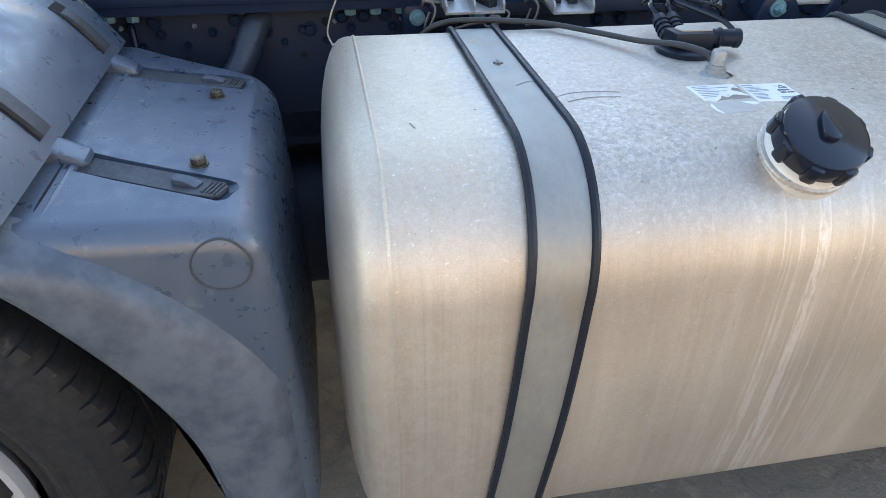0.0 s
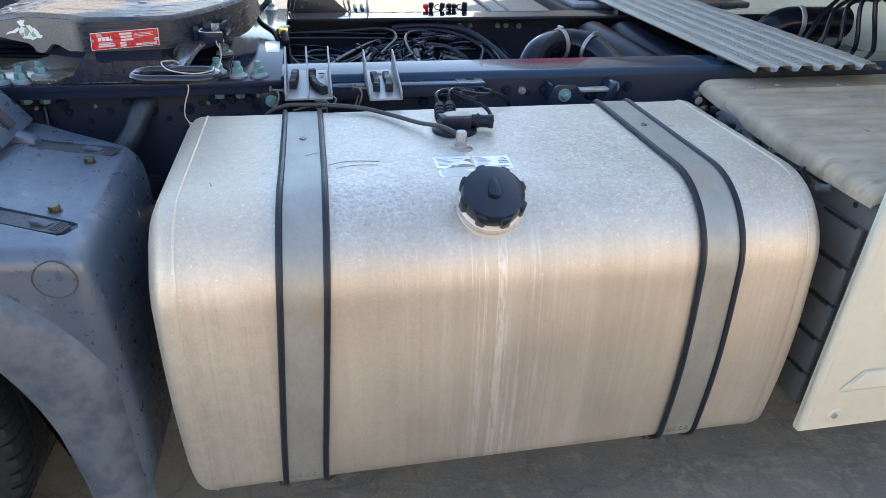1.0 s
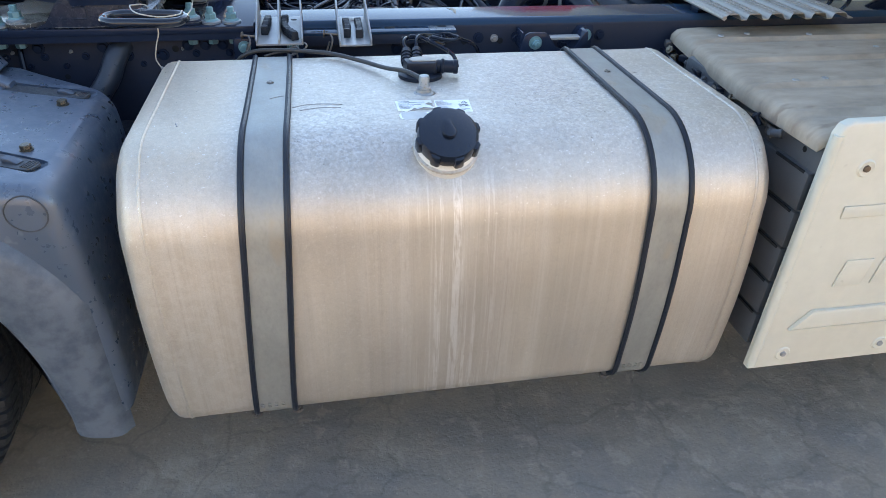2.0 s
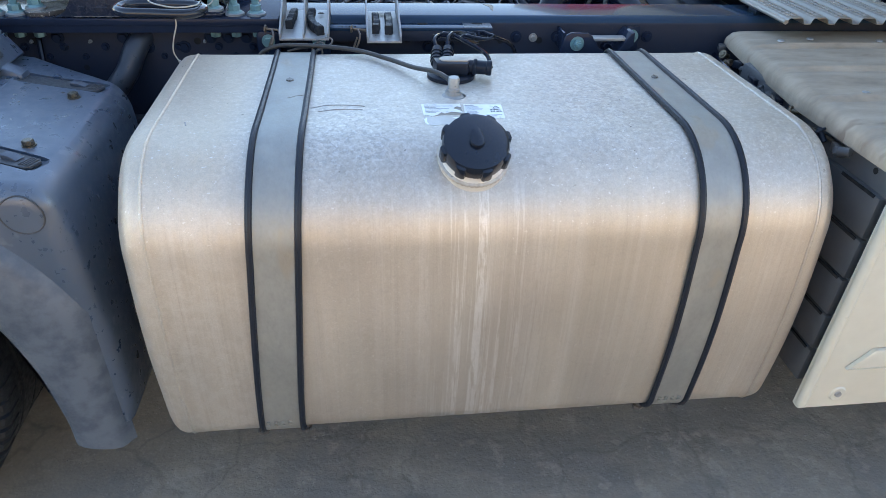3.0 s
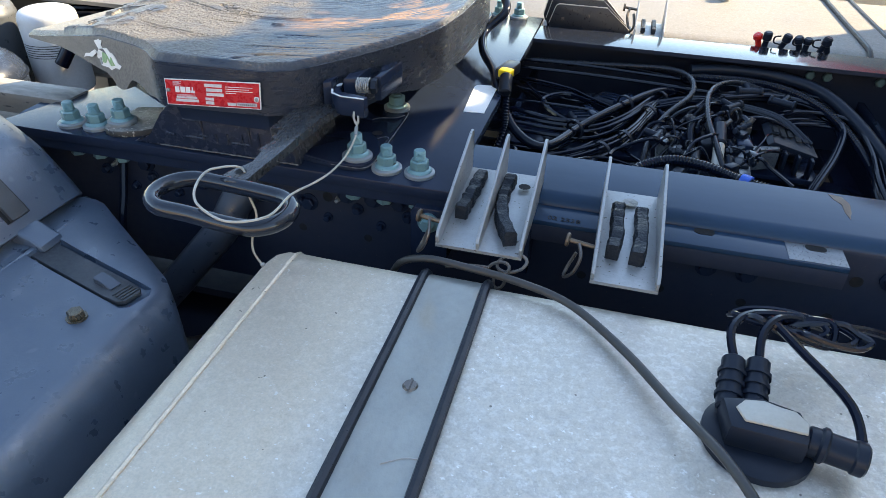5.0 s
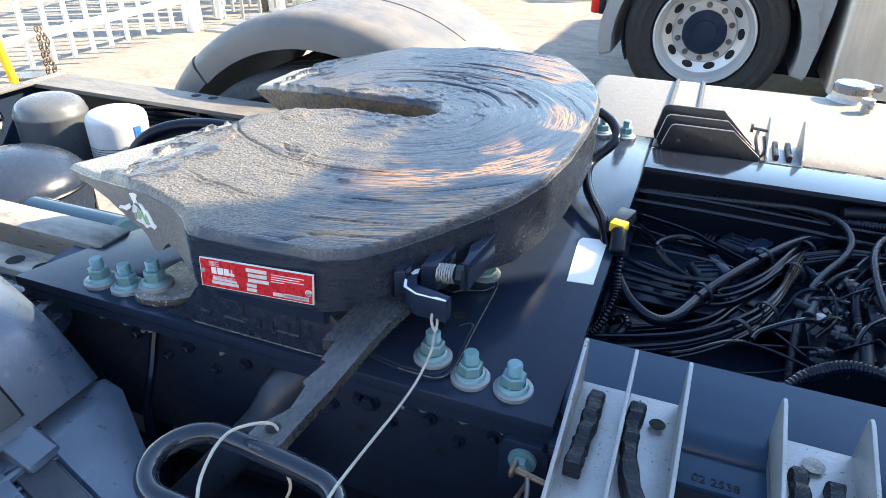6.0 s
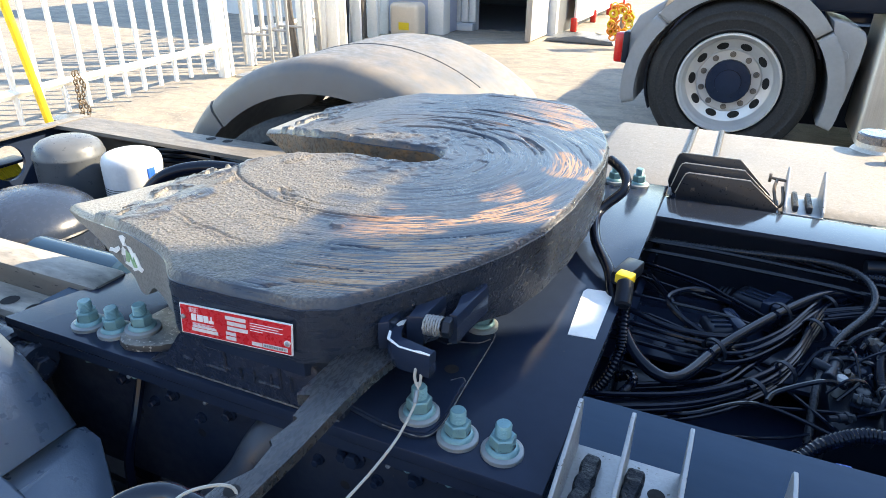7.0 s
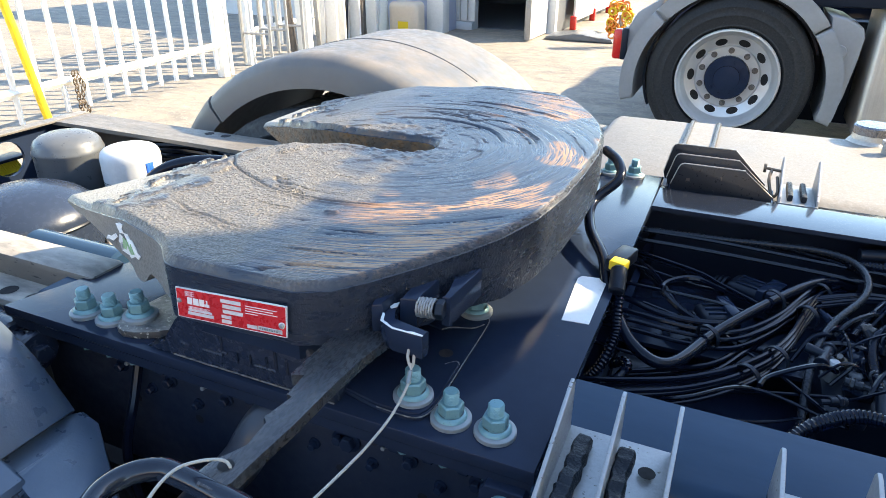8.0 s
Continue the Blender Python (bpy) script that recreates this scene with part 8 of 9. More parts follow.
# two hoses that arch over the valve block
cable([(0.002, 0.715, 0.985), (0.132, 0.720, 0.988), (0.231, 0.725, 0.992), (0.300, 0.722, 0.996), (0.345, 0.695, 0.998), (0.362, 0.645, 0.996), (0.355, 0.595, 0.985), (0.312, 0.520, 0.970), (0.290, 0.458, 0.955), (0.280, 0.400, 0.940), (0.278, 0.35, 0.90)], 0.0056, M_HOSE, "hose", n=10)
cable([(0.56, 0.690, 0.975), (0.495, 0.700, 0.985), (0.435, 0.680, 0.995), (0.392, 0.600, 0.998), (0.385, 0.500, 0.985), (0.40, 0.400, 0.965), (0.42, 0.33, 0.93), (0.43, 0.28, 0.90)], 0.0052, M_HOSE, "hose", n=10)
# corrugated conduit with a blue ring along the near rail
cable([(0.215, 0.175, 0.970), (0.240, 0.198, 0.985), (0.266, 0.225, 0.997), (0.314, 0.258, 1.0), (0.366, 0.249, 1.0), (0.418, 0.214, 1.0), (0.464, 0.197, 0.999), (0.505, 0.192, 0.995), (0.56, 0.185, 0.980)], 0.0088, ribs=0.0013, name="corrugated_hose", n=12)
part("blue_ring", cyl(B(), (0.411, 0.219, 1.0), (0.424, 0.211, 1.0), 0.0112, 16, 0.001), M_BLUE, loom, "blue marking ring")
cable([(0.20, 0.190, 0.950), (0.25, 0.215, 0.966), (0.290, 0.217, 0.970), (0.35, 0.212, 0.966), (0.43, 0.205, 0.955), (0.50, 0.185, 0.935)], 0.0095, ribs=0.0013, name="corrugated_hose", n=12)
part("blue_ring", cyl(B(), (0.283, 0.2165, 0.970), (0.298, 0.217, 0.970), 0.0116, 16, 0.001), M_BLUE, loom, "blue marking ring")
# looms that turn down on the right of the bay
strand([(0.42, 0.660, 0.965), (0.52, 0.690, 0.968), (0.60, 0.680, 0.960), (0.645, 0.620, 0.945), (0.625, 0.530, 0.925), (0.575, 0.420, 0.90), (0.54, 0.34, 0.87)], 5, 0.016, 0.0060)
strand([(0.50, 0.600, 0.945), (0.57, 0.640, 0.955), (0.66, 0.640, 0.950), (0.690, 0.560, 0.930), (0.690, 0.449, 0.91), (0.71, 0.34, 0.88)], 4, 0.014, 0.0052)
strand([(0.30, 0.60, 0.955), (0.38, 0.63, 0.965), (0.46, 0.63, 0.960), (0.53, 0.60, 0.955), (0.58, 0.55, 0.93)], 4, 0.014, 0.0048)
for p in ((0.240, 0.420, 0.952), (0.283, 0.556, 0.954), (0.205, 0.362, 0.950), (0.305, 0.640, 0.956), (0.150, 0.432, 0.956), (0.235, 0.566, 0.965)):
    bm = B()
    lathe(bm, [(0.017, -0.003), (0.019, -0.003), (0.019, 0.003), (0.017, 0.003)], p, (0.55, 0.80, 0.1), 14)
    part("cable_tie", bm, M_DARK, loom)

valve = thing("valve_block", (0.36, 0.42, 0.85), "black valve block with plugs and fittings", "valve")
for lo, hi, m in (((0.30, 0.36, 0.86), (0.46, 0.56, 0.925), M_DARK), ((0.325, 0.40, 0.925), (0.36, 0.43, 0.955), M_DARK), ((0.375, 0.44, 0.925), (0.41, 0.50, 0.958), M_DARK), ((0.33, 0.47, 0.925), (0.355, 0.54, 0.950), M_BLACK), ((0.43, 0.38, 0.925), (0.455, 0.42, 0.952), M_DARK), ((0.44, 0.46, 0.92), (0.47, 0.52, 0.956), M_BLACK)):
    part("block", box(B(), lo, hi, 0.006), m, valve)
for a, b, r, m in (((0.40, 0.36, 0.94), (0.405, 0.43, 0.962), 0.010, M_WIRE), ((0.405, 0.43, 0.962), (0.408, 0.49, 0.975), 0.012, M_DARK), ((0.36, 0.34, 0.945), (0.365, 0.41, 0.955), 0.009, M_DARK), ((0.31, 0.43, 0.93), (0.31, 0.43, 0.962), 0.009, M_STEEL)):
    part("fitting", cyl(B(), a, b, r, 14, 0.003), m, valve)
rv = random.Random(33)
for k in range(34):
    x, y, z = rv.uniform(0.295, 0.475), rv.uniform(0.34, 0.57), rv.uniform(0.935, 0.962)
    d = Vector((rv.uniform(-1, 1), rv.uniform(-1, 1), rv.uniform(-0.1, 0.5))).normalized()
    o = Vector((x, y, z))
    bm = B()
    if k % 3:
        cyl(bm, o, o + d * 0.022, 0.0062, 10, 0.001)
        cyl(bm, o + d * 0.006, o + d * 0.012, 0.0085, 6, 0.001)
        cyl(bm, o + d * 0.020, o + d * 0.034, 0.0040, 8)
    else:
        box(bm, o - Vector((0.008, 0.012, 0.008)), o + Vector((0.008, 0.012, 0.008)), 0.0025, turn=Matrix.Rotation(rv.uniform(-1, 1), 3, "Z"))
        cyl(bm, o, o + d * 0.024, 0.0050, 8)
    part("plug", bm, rv.choice((M_DARK, M_DARK, M_GLOSS, M_BLACK, M_HOSE, M_BARE)), valve)
# thin leads that wander between the plugs
for k in range(26):
    p0 = Vector((rv.uniform(0.28, 0.48), rv.uniform(0.34, 0.58), rv.uniform(0.945, 0.965)))
    d = Vector((rv.uniform(-0.12, 0.14), rv.uniform(-0.10, 0.16), 0))
    cable([p0, p0 + d * 0.3 + Vector((0, 0, rv.uniform(0.008, 0.030))), p0 + d * 0.7 + Vector((rv.uniform(-0.02, 0.02), rv.uniform(-0.02, 0.02), rv.uniform(0.0, 0.025))), p0 + d + Vector((0, 0, rv.uniform(-0.04, 0.0)))], rv.choice((0.0020, 0.0026, 0.0034)), rv.choice((M_CABLE, M_CABLE, M_CABLE, M_HOSE)), "lead", per=5, n=7)
for k in range(8):
    y0 = rv.uniform(0.25, 0.68)
    cable([(rv.uniform(-0.02, 0.06), y0, rv.uniform(0.90, 0.95)), (rv.uniform(0.08, 0.16), y0 + rv.uniform(-0.05, 0.05), rv.uniform(0.90, 0.965)), (rv.uniform(0.18, 0.26), y0 + rv.uniform(-0.07, 0.09), rv.uniform(0.91, 0.965)), (rv.uniform(0.27, 0.34), min(0.70, max(0.33, y0 + rv.uniform(-0.08, 0.12))), 0.93)], rv.choice((0.0020, 0.0026, 0.0032)), M_CABLE, "lead", per=6, n=7)
for pts, r, ribs in (([(0.36, 0.735, 0.995), (0.44, 0.745, 1.0), (0.54, 0.735, 0.998), (0.62, 0.70, 0.985), (0.68, 0.62, 0.955), (0.72, 0.52, 0.92), (0.75, 0.42, 0.87)], 0.012, 0.0),
                     ([(0.34, 0.70, 0.988), (0.42, 0.705, 0.992), (0.52, 0.70, 0.99), (0.60, 0.665, 0.975), (0.66, 0.59, 0.945), (0.70, 0.50, 0.90), (0.72, 0.42, 0.86)], 0.009, 0.0012),
                     ([(0.10, 0.745, 0.975), (0.20, 0.755, 0.978), (0.30, 0.745, 0.975), (0.38, 0.72, 0.968)], 0.0050, 0.0009),
                     ([(0.34, 0.52, 0.955), (0.37, 0.58, 0.968), (0.40, 0.63, 0.97), (0.46, 0.66, 0.975)], 0.0062, 0.0010),
                     ([(0.37, 0.36, 0.945), (0.355, 0.42, 0.962), (0.362, 0.50, 0.968), (0.40, 0.57, 0.965)], 0.0068, 0.0010)):
    cable(pts, r, M_DARK if ribs == 0.0 else M_CABLE, "corrugated_hose" if ribs else "wrapped_loom", ribs=ribs, n=10)
for x, y, z, turn_ in ((0.475, 0.665, 0.985, 0.2), (0.535, 0.640, 0.978, -0.5), (0.44, 0.60, 0.972, 0.9), (0.30, 0.445, 0.958, 1.3)):
    c_, s_ = math.cos(turn_), math.sin(turn_)
    bm = B()
    cyl(bm, (x - 0.024 * c_, y - 0.024 * s_, z), (x + 0.024 * c_, y + 0.024 * s_, z), 0.0075, 12, 0.001)
    cyl(bm, (x, y, z), (x - 0.026 * s_, y + 0.026 * c_, z + 0.004), 0.0070, 12, 0.001)
    for q in (-0.022, 0.022):
        cyl(bm, (x + (q - 0.003) * c_, y + (q - 0.003) * s_, z), (x + (q + 0.003) * c_, y + (q + 0.003) * s_, z), 0.0098, 12, 0.001)
    part("tee_fitting", bm, M_DARK, loom, "black plastic tee fitting")
comb = thing("comb_bracket", (0.55, 0.53, 0.86), "black plastic comb bracket between the rails", "bracket")
bm = B()
prism(bm, [(0.500, 0.945), (0.510, 0.952), (0.590, 0.932), (0.586, 0.922)], along_y(0.50), 0.10, 0.002)
part("plate", bm, M_DARK, comb)
for k in range(4):
    part("tooth", box(B(), (0.505 + 0.024 * k, 0.482, 0.905 - 0.004 * k), (0.511 + 0.024 * k, 0.505, 0.943 - 0.004 * k), 0.002), M_DARK, comb)
for k in range(5):
    part("slot", box(B(), (0.514 + 0.014 * k, 0.545 - 0.01 * (k % 2), 0.9530 - 0.0034 * k), (0.523 + 0.014 * k, 0.575, 0.9542 - 0.0034 * k)), M_HOLE, comb)
stay = thing("cross_bracket", (0.42, 0.45, 0.86), "bent black steel bracket with a pale edge", "bracket")
bm = B()
prism(bm, [(0.435, 0.33), (0.455, 0.33), (0.458, 0.43), (0.475, 0.470), (0.52, 0.485), (0.52, 0.50), (0.465, 0.487), (0.442, 0.44)], along_z(0.905), 0.040, 0.002)
part("bracket", bm, M_SCUFF, stay)
conn = thing("connector_housing", (0.19, 0.59, 0.893), "black plastic connector housings on the cable shelf", "connector")
for cx_, cy_, turn_, len_ in ((0.160, 0.545, 0.45, 0.062), (0.215, 0.655, -0.42, 0.090)):
    rot = Matrix.Rotation(turn_, 3, "Z")
    o = Vector((cx_, cy_, 0.893))
    bm = B()
    box(bm, o + Vector((-len_ / 2, -0.026, 0.004)), o + Vector((len_ / 2, 0.026, 0.050)), 0.010, turn=rot, about=o, seg=3)
    h_ = part("housing", bm, M_DARK, conn)
    bm = B()
    for k in range(3):
        a = o + rot @ Vector((-len_ / 2 - 0.006 - 0.008 * k, 0.0, 0.028))
        cyl(bm, a, a - rot @ Vector((0.005, 0, 0)), 0.018 - 0.002 * k, 16, 0.001)
    part("collar", bm, M_DARK, h_)
    bm = B()
    for q in (-0.014, 0.0, 0.014):
        box(bm, o + Vector((-len_ * 0.35, q - 0.002, 0.049)), o + Vector((len_ * 0.38, q + 0.002, 0.0535)), 0.0015, turn=rot, about=o)
    part("ridge", bm, M_BLACK, h_)
    bm = B()
    box(bm, o + Vector((len_ * 0.10, -0.031, 0.012)), o + Vector((len_ * 0.42, 0.031, 0.058)), 0.004, turn=rot, about=o)
    part("locking_bail", bm, M_BLACK, h_)
shelf = thing("cable_shelf", (0.25, 0.62, 0.87), "black steel shelf with bolts under the cables", "shelf")
bm = B()
box(bm, (0.02, 0.48, 0.885), (0.60, 0.70, 0.893), 0.001)
part("tray", bm, M_BLACK, shelf)
for x, y in ((0.235, 0.685), (0.262, 0.670)):
    part("bolt", cyl(B(), (x, y, 0.893), (x, y, 0.915), 0.008, 8, 0.001), M_BARE, shelf)
gear = thing("gearbox", (0.35, 0.40, 0.735), "dark gearbox housing deep between the rails", "gearbox")
bm = B()
box(bm, (0.05, 0.20, 0.735), (0.72, 0.66, 0.83), 0.04)
part("housing", bm, M_BLACK, gear)
part("flange", cyl(B(), (0.02, 0.42, 0.80), (0.12, 0.42, 0.80), 0.09, 20, 0.01), M_DARK, gear)
for k in range(8):
    a = 2 * math.pi * k / 8
    part("bolt", cyl(B(), (0.02, 0.42 + 0.07 * math.cos(a), 0.80 + 0.07 * math.sin(a)), (0.008, 0.42 + 0.07 * math.cos(a), 0.80 + 0.07 * math.sin(a)), 0.009, 6, 0.001), M_BARE, gear)

# ---- air canisters behind the plate ----
can = thing("air_canister", (-1.395, 0.635, 0.80), "dusty grey air canister with rounded top", "canister")
part("shell", lathe(B(), [(0.0, -0.20), (0.080, -0.20), (0.082, -0.19), (0.082, -0.022), (0.0838, -0.018), (0.0838, -0.013), (0.0815, -0.009), (0.079, 0.002), (0.073, 0.012), (0.062, 0.020), (0.046, 0.026), (0.025, 0.029), (0.0, 0.030)], (-1.395, 0.635, 0.993), (0, 0, 1), 36), M_GREY_TANK, can)
flt = thing("filter_canister", (-1.210, 0.66, 0.80), "white filter canister with a blue print", "canister")
part("shell", lathe(B(), [(0.0, -0.20), (0.068, -0.20), (0.070, -0.19), (0.070, -0.022), (0.0692, -0.012), (0.066, -0.003), (0.060, 0.003), (0.050, 0.007), (0.034, 0.010), (0.0, 0.012)], (-1.210, 0.66, 0.995), (0, 0, 1), 36), M_FILTER, flt)
bm = B()
for k in range(3):
    a = radians(-12 + 5 * k)
    q = Vector((-1.210 + 0.0702 * math.cos(a), 0.66 + 0.0702 * math.sin(a), 0.95))
    box(bm, (q.x - 0.001, q.y - 0.0034, 0.930), (q.x + 0.001, q.y + 0.0034, 0.972), 0.0004, turn=Matrix.Rotation(a, 3, "Z"))
part("blue_print", bm, M_BLUE, flt)
bm = B()
for k in range(6):
    lathe(bm, [(0.0704, 0.0), (0.0704, 0.002)], (-1.210, 0.66, 0.922 - 0.006 * k), (0, 0, 1), 16, start=radians(150), sweep=radians(80))
part("print_line", bm, M_GREYCABLE, flt)
dome = thing("air_tank", (-1.30, 0.43, 0.75), "dark air tank with a domed end", "air tank")
part("shell", lathe(B(), [(0.0, -0.18), (0.149, -0.18)] + [(0.150 * math.cos(radians(a)), -0.030 + 0.078 * math.sin(radians(a))) for a in range(0, 90, 8)] + [(0.0, 0.048)], (-1.30, 0.43, 0.915), (0, 0, 1), 40), M_DOME, dome)
part("band", tube(B(), [(-1.30 + 0.151 * math.cos(a), 0.43 + 0.151 * math.sin(a), 0.885) for a in [2 * math.pi * k / 40 for k in range(40)]], 0.004, n=6, per=1, closed=True), M_DARK, dome, "dark steel band")
rear = thing("rear_hoses", (-1.0, 0.75, 0.93), "black hoses along the rear rail", "hose")
for k in range(4):
    part("hose", tube(B(), [(-1.35, 0.74 + 0.01 * k, 0.965 - 0.015 * k), (-1.15, 0.79, 0.975 - 0.014 * k), (-0.95, 0.795, 0.965 - 0.016 * k), (-0.7, 0.79, 0.95 - 0.014 * k)], 0.008, n=8), M_CABLE, rear)
part("hose", tube(B(), [(-1.15, 0.60, 0.88), (-1.10, 0.64, 0.955), (-1.0, 0.68, 0.985), (-0.85, 0.70, 0.985), (-0.7, 0.70, 0.97)], 0.017, n=12), M_CABLE, rear)
part("clip", box(B(), (-1.07, 0.775, 0.935), (-1.055, 0.80, 0.985), 0.002), M_DARK, rear)
brush = thing("hand_brush", (-1.70, 0.60, 0.86), "brush with yellow bristles behind the cross member", "brush")
part("handle", box(B(), (-1.72, 0.60, 0.903), (-1.66, 0.70, 0.912), 0.003), M_DARK, brush)
bm = B()
for k in range(14):
    for j in range(3):
        box(bm, (-1.70 + 0.012 * j, 0.595 + 0.006 * k, 0.868), (-1.692 + 0.012 * j, 0.599 + 0.006 * k, 0.906), turn=Matrix.Rotation(0.35 + 0.03 * (k % 3), 3, "X"))
part("bristles", bm, M_YELLOW, brush)
part("ledge", box(B(), (-1.72, 0.48, 0.845), (-1.60, 0.76, 0.868), 0.004), M_DARK, brush, "dark ledge that carries the brush")
blue = thing("brake_cylinder", (-0.86, 0.28, 0.85), "dark brake cylinder beside the rear rail", "cylinder")
part("shell", cyl(B(), (-1.0, 0.245, 0.945), (-0.78, 0.245, 0.945), 0.04, 20, 0.006), M_RAILTOP, blue)


# ---- the yard beyond ----


def fence_run(p0, p1, z0, z1, count, label):
    """A run of white steel bars between two rails."""
    f = thing("fence", ((p0[0] + p1[0]) / 2, (p0[1] + p1[1]) / 2, GROUND), label, "fence", "white fences")
    a, b = Vector((*p0, 0)), Vector((*p1, 0))
    d = (b - a).normalized()
    for z in (z0, z1):
        bm = B()
        tube(bm, [a + Vector((0, 0, z)), b + Vector((0, 0, z))], 0.034, n=4, per=1)
        part("rail", bm, M_FENCE, f)
    for k in range(count):
        p = a.lerp(b, (k + 0.5) / count)
        bm = B()
        cyl(bm, (p.x, p.y, z0 - 0.22), (p.x, p.y, z1 + 0.10), 0.020, 8, 0.004)
        part("bar", bm, M_FENCE, f)
    for p in (a, b):
        bm = B()
        box(bm, (p.x - 0.045, p.y - 0.045, GROUND), (p.x + 0.045, p.y + 0.045, z1 + 0.18), 0.008)
        part("post", bm, M_FENCE, f)
    return f


fence_run((-4.36, 1.80), (-4.66, 4.85), 0.46, 1.85, 15, "white painted steel bar fence")
fence_run((-4.85, 5.5), (-5.25, 8.9), 0.50, 1.85, 17, "white painted steel bar fence further off")
pole = thing("yellow_pole", (-4.18, 2.55, GROUND), "yellow painted pole leaning at the fence", "pole")
part("pole", cyl(B(), (-4.30, 2.635, GROUND), (-4.30, 2.42, 1.75), 0.028, 12, 0.004), M_YELLOW, pole)
chain = thing("chain", (-4.41, 2.97, 0.45), "rusty chain hanging on the fence rail", "chain")
for s in (0.0, 0.06):
    for k in range(12):
        bm = B()
        o = Vector((-4.40 + 0.012 * (k % 2), 2.97 + s * (0.4 + 0.6 * math.sin(k * 0.5) ** 2), 0.52 - 0.030 * k))
        u = Vector((1, 0, 0)) if k % 2 else Vector((0, 1, 0))
        tube(bm, [o + u * 0.014 * math.cos(a) + Vector((0, 0, 0.024 * math.sin(a))) for a in [2 * math.pi * j / 8 for j in range(8)]], 0.005, n=5, per=2, closed=True)
        part("link", bm, M_RUSTBOLT, chain)
stand = thing("post_foot", (-4.30, 2.75, GROUND), "small rusty steel foot on the ground", "post")
part("foot", lathe(B(), [(0.0, 0.0), (0.05, 0.0), (0.05, 0.08), (0.10, 0.09), (0.10, 0.11), (0.0, 0.11)], (-4.30, 2.75, GROUND), (0, 0, 1), 16), M_GREY_TANK, stand)

# trolleys, ladders and boards against the fence
rack = thing("white_board", (-4.72, 4.98, GROUND), "white board standing by the gate", "board")
part("sheet", box(B(), (-4.80, 4.93, GROUND), (-4.64, 4.98, 2.1), 0.006), M_FENCE, rack)
for k in range(3):
    tr = thing("hand_truck", (-4.55, 5.2 + 0.34 * k, GROUND), "grey tubular hand truck leaning at the fence", "hand truck", "hand trucks")
    x, y = -4.58 - 0.04 * k, 5.10 + 0.34 * k
    part("frame", tube(B(), [(x, y, GROUND + 0.1), (x, y, 1.3), (x + 0.03, y, 1.52), (x + 0.15, y + 0.02, 1.60), (x + 0.27, y + 0.05, 1.52), (x + 0.30, y + 0.05, 1.3), (x + 0.30, y + 0.05, GROUND + 0.1)], 0.018, n=8, per=4), M_STEEL, tr)
    for z in (0.55, 0.95, 1.25):
        part("rung", cyl(B(), (x, y, z), (x + 0.30, y + 0.05, z), 0.012, 8), M_STEEL, tr)
    part("toe_plate", box(B(), (x, y - 0.2, GROUND), (x + 0.3, y + 0.05, GROUND + 0.02)), M_STEEL, tr)
rnd = random.Random(21)
for k in range(16):
    x, y = -4.62 - 0.02 * k + rnd.uniform(-0.10, 0.10), 6.1 + 0.155 * k
    m = rnd.choice((M_DARK, M_STEEL, M_FENCE, M_FENCE, M_RUSTBOLT, M_BARE))
    t = thing("leaning_bar", (x, y, GROUND), "long bar leaning against the fence", "bar", "bars at the fence")
    part("bar", box(B(), (x - 0.03, y - 0.025, GROUND), (x + 0.03, y + 0.025, GROUND + rnd.uniform(1.4, 2.1)), 0.006, turn=Matrix.Rotation(rnd.uniform(-0.14, 0.10), 3, "Y"), about=(x, y, GROUND)), m, t)
    if k % 3 == 0:
        part("board", box(B(), (x + 0.05, y, GROUND), (x + 0.20, y + 0.04, GROUND + 1.7), 0.004), M_FENCE, t)

# column, canister and workshop wall
col = thing("blue_grey_column", (-4.4, 8.9, GROUND), "pale blue-grey cabinet by the workshop", "cabinet")
part("body", box(B(), (-5.0, 8.72, GROUND), (-4.0, 9.3, 2.4), 0.02), mat("lilac_paint", (0.40, 0.43, 0.55), (0.36, 0.39, 0.50), rough=0.5, scale=2), col)
part("corner", box(B(), (-4.22, 8.70, GROUND), (-3.96, 8.95, 2.4), 0.02), M_FENCE, col)
jug = thing("jerrycan", (-4.3, 8.4, GROUND), "cream plastic jerrycan with yellow label", "canister")
part("body", box(B(), (-4.62, 8.26, GROUND), (-4.16, 8.56, GROUND + 0.46), 0.07, seg=4), M_CREAM, jug)
part("label", box(B(), (-4.46, 8.254, GROUND + 0.10), (-4.30, 8.260, GROUND + 0.20)), M_YELLOW, jug)

WY = 9.45  # front of the workshop
bm = B()
for x0, x1 in ((-9.0, -3.75), (-2.72, -2.50)):
    box(bm, (x0, WY, GROUND), (x1, WY + 0.12, 2.55))
box(bm, (-3.75, WY, 2.25), (-2.72, WY + 0.12, 2.55))
structure("wall_workshop", bm, M_WALL, "grey sheet front wall of a low workshop", "wall")
ws = thing("wall_cladding", (-4.3, WY, GROUND), "pale upright cladding boards on the workshop", "cladding")
for k in range(9):
    part("board", box(B(), (-4.85 + 0.125 * k, WY - 0.045, GROUND + 0.12), (-4.745 + 0.125 * k, WY - 0.002, 2.5), 0.008), M_FENCE, ws)
part("plinth", box(B(), (-5.0, WY - 0.14, GROUND), (-3.75, WY - 0.002, GROUND + 0.11), 0.01), M_WALL, ws)
inner = B()
box(inner, (-8.9, WY + 0.13, GROUND + 0.002), (-2.55, WY + 4.0, GROUND + 0.012))
structure("floor_workshop", inner, M_GREY_TANK, "dark workshop floor inside the door", "floor")
inner = B()
box(inner, (-9.0, WY + 4.0, GROUND), (-2.5, WY + 4.1, 2.55))
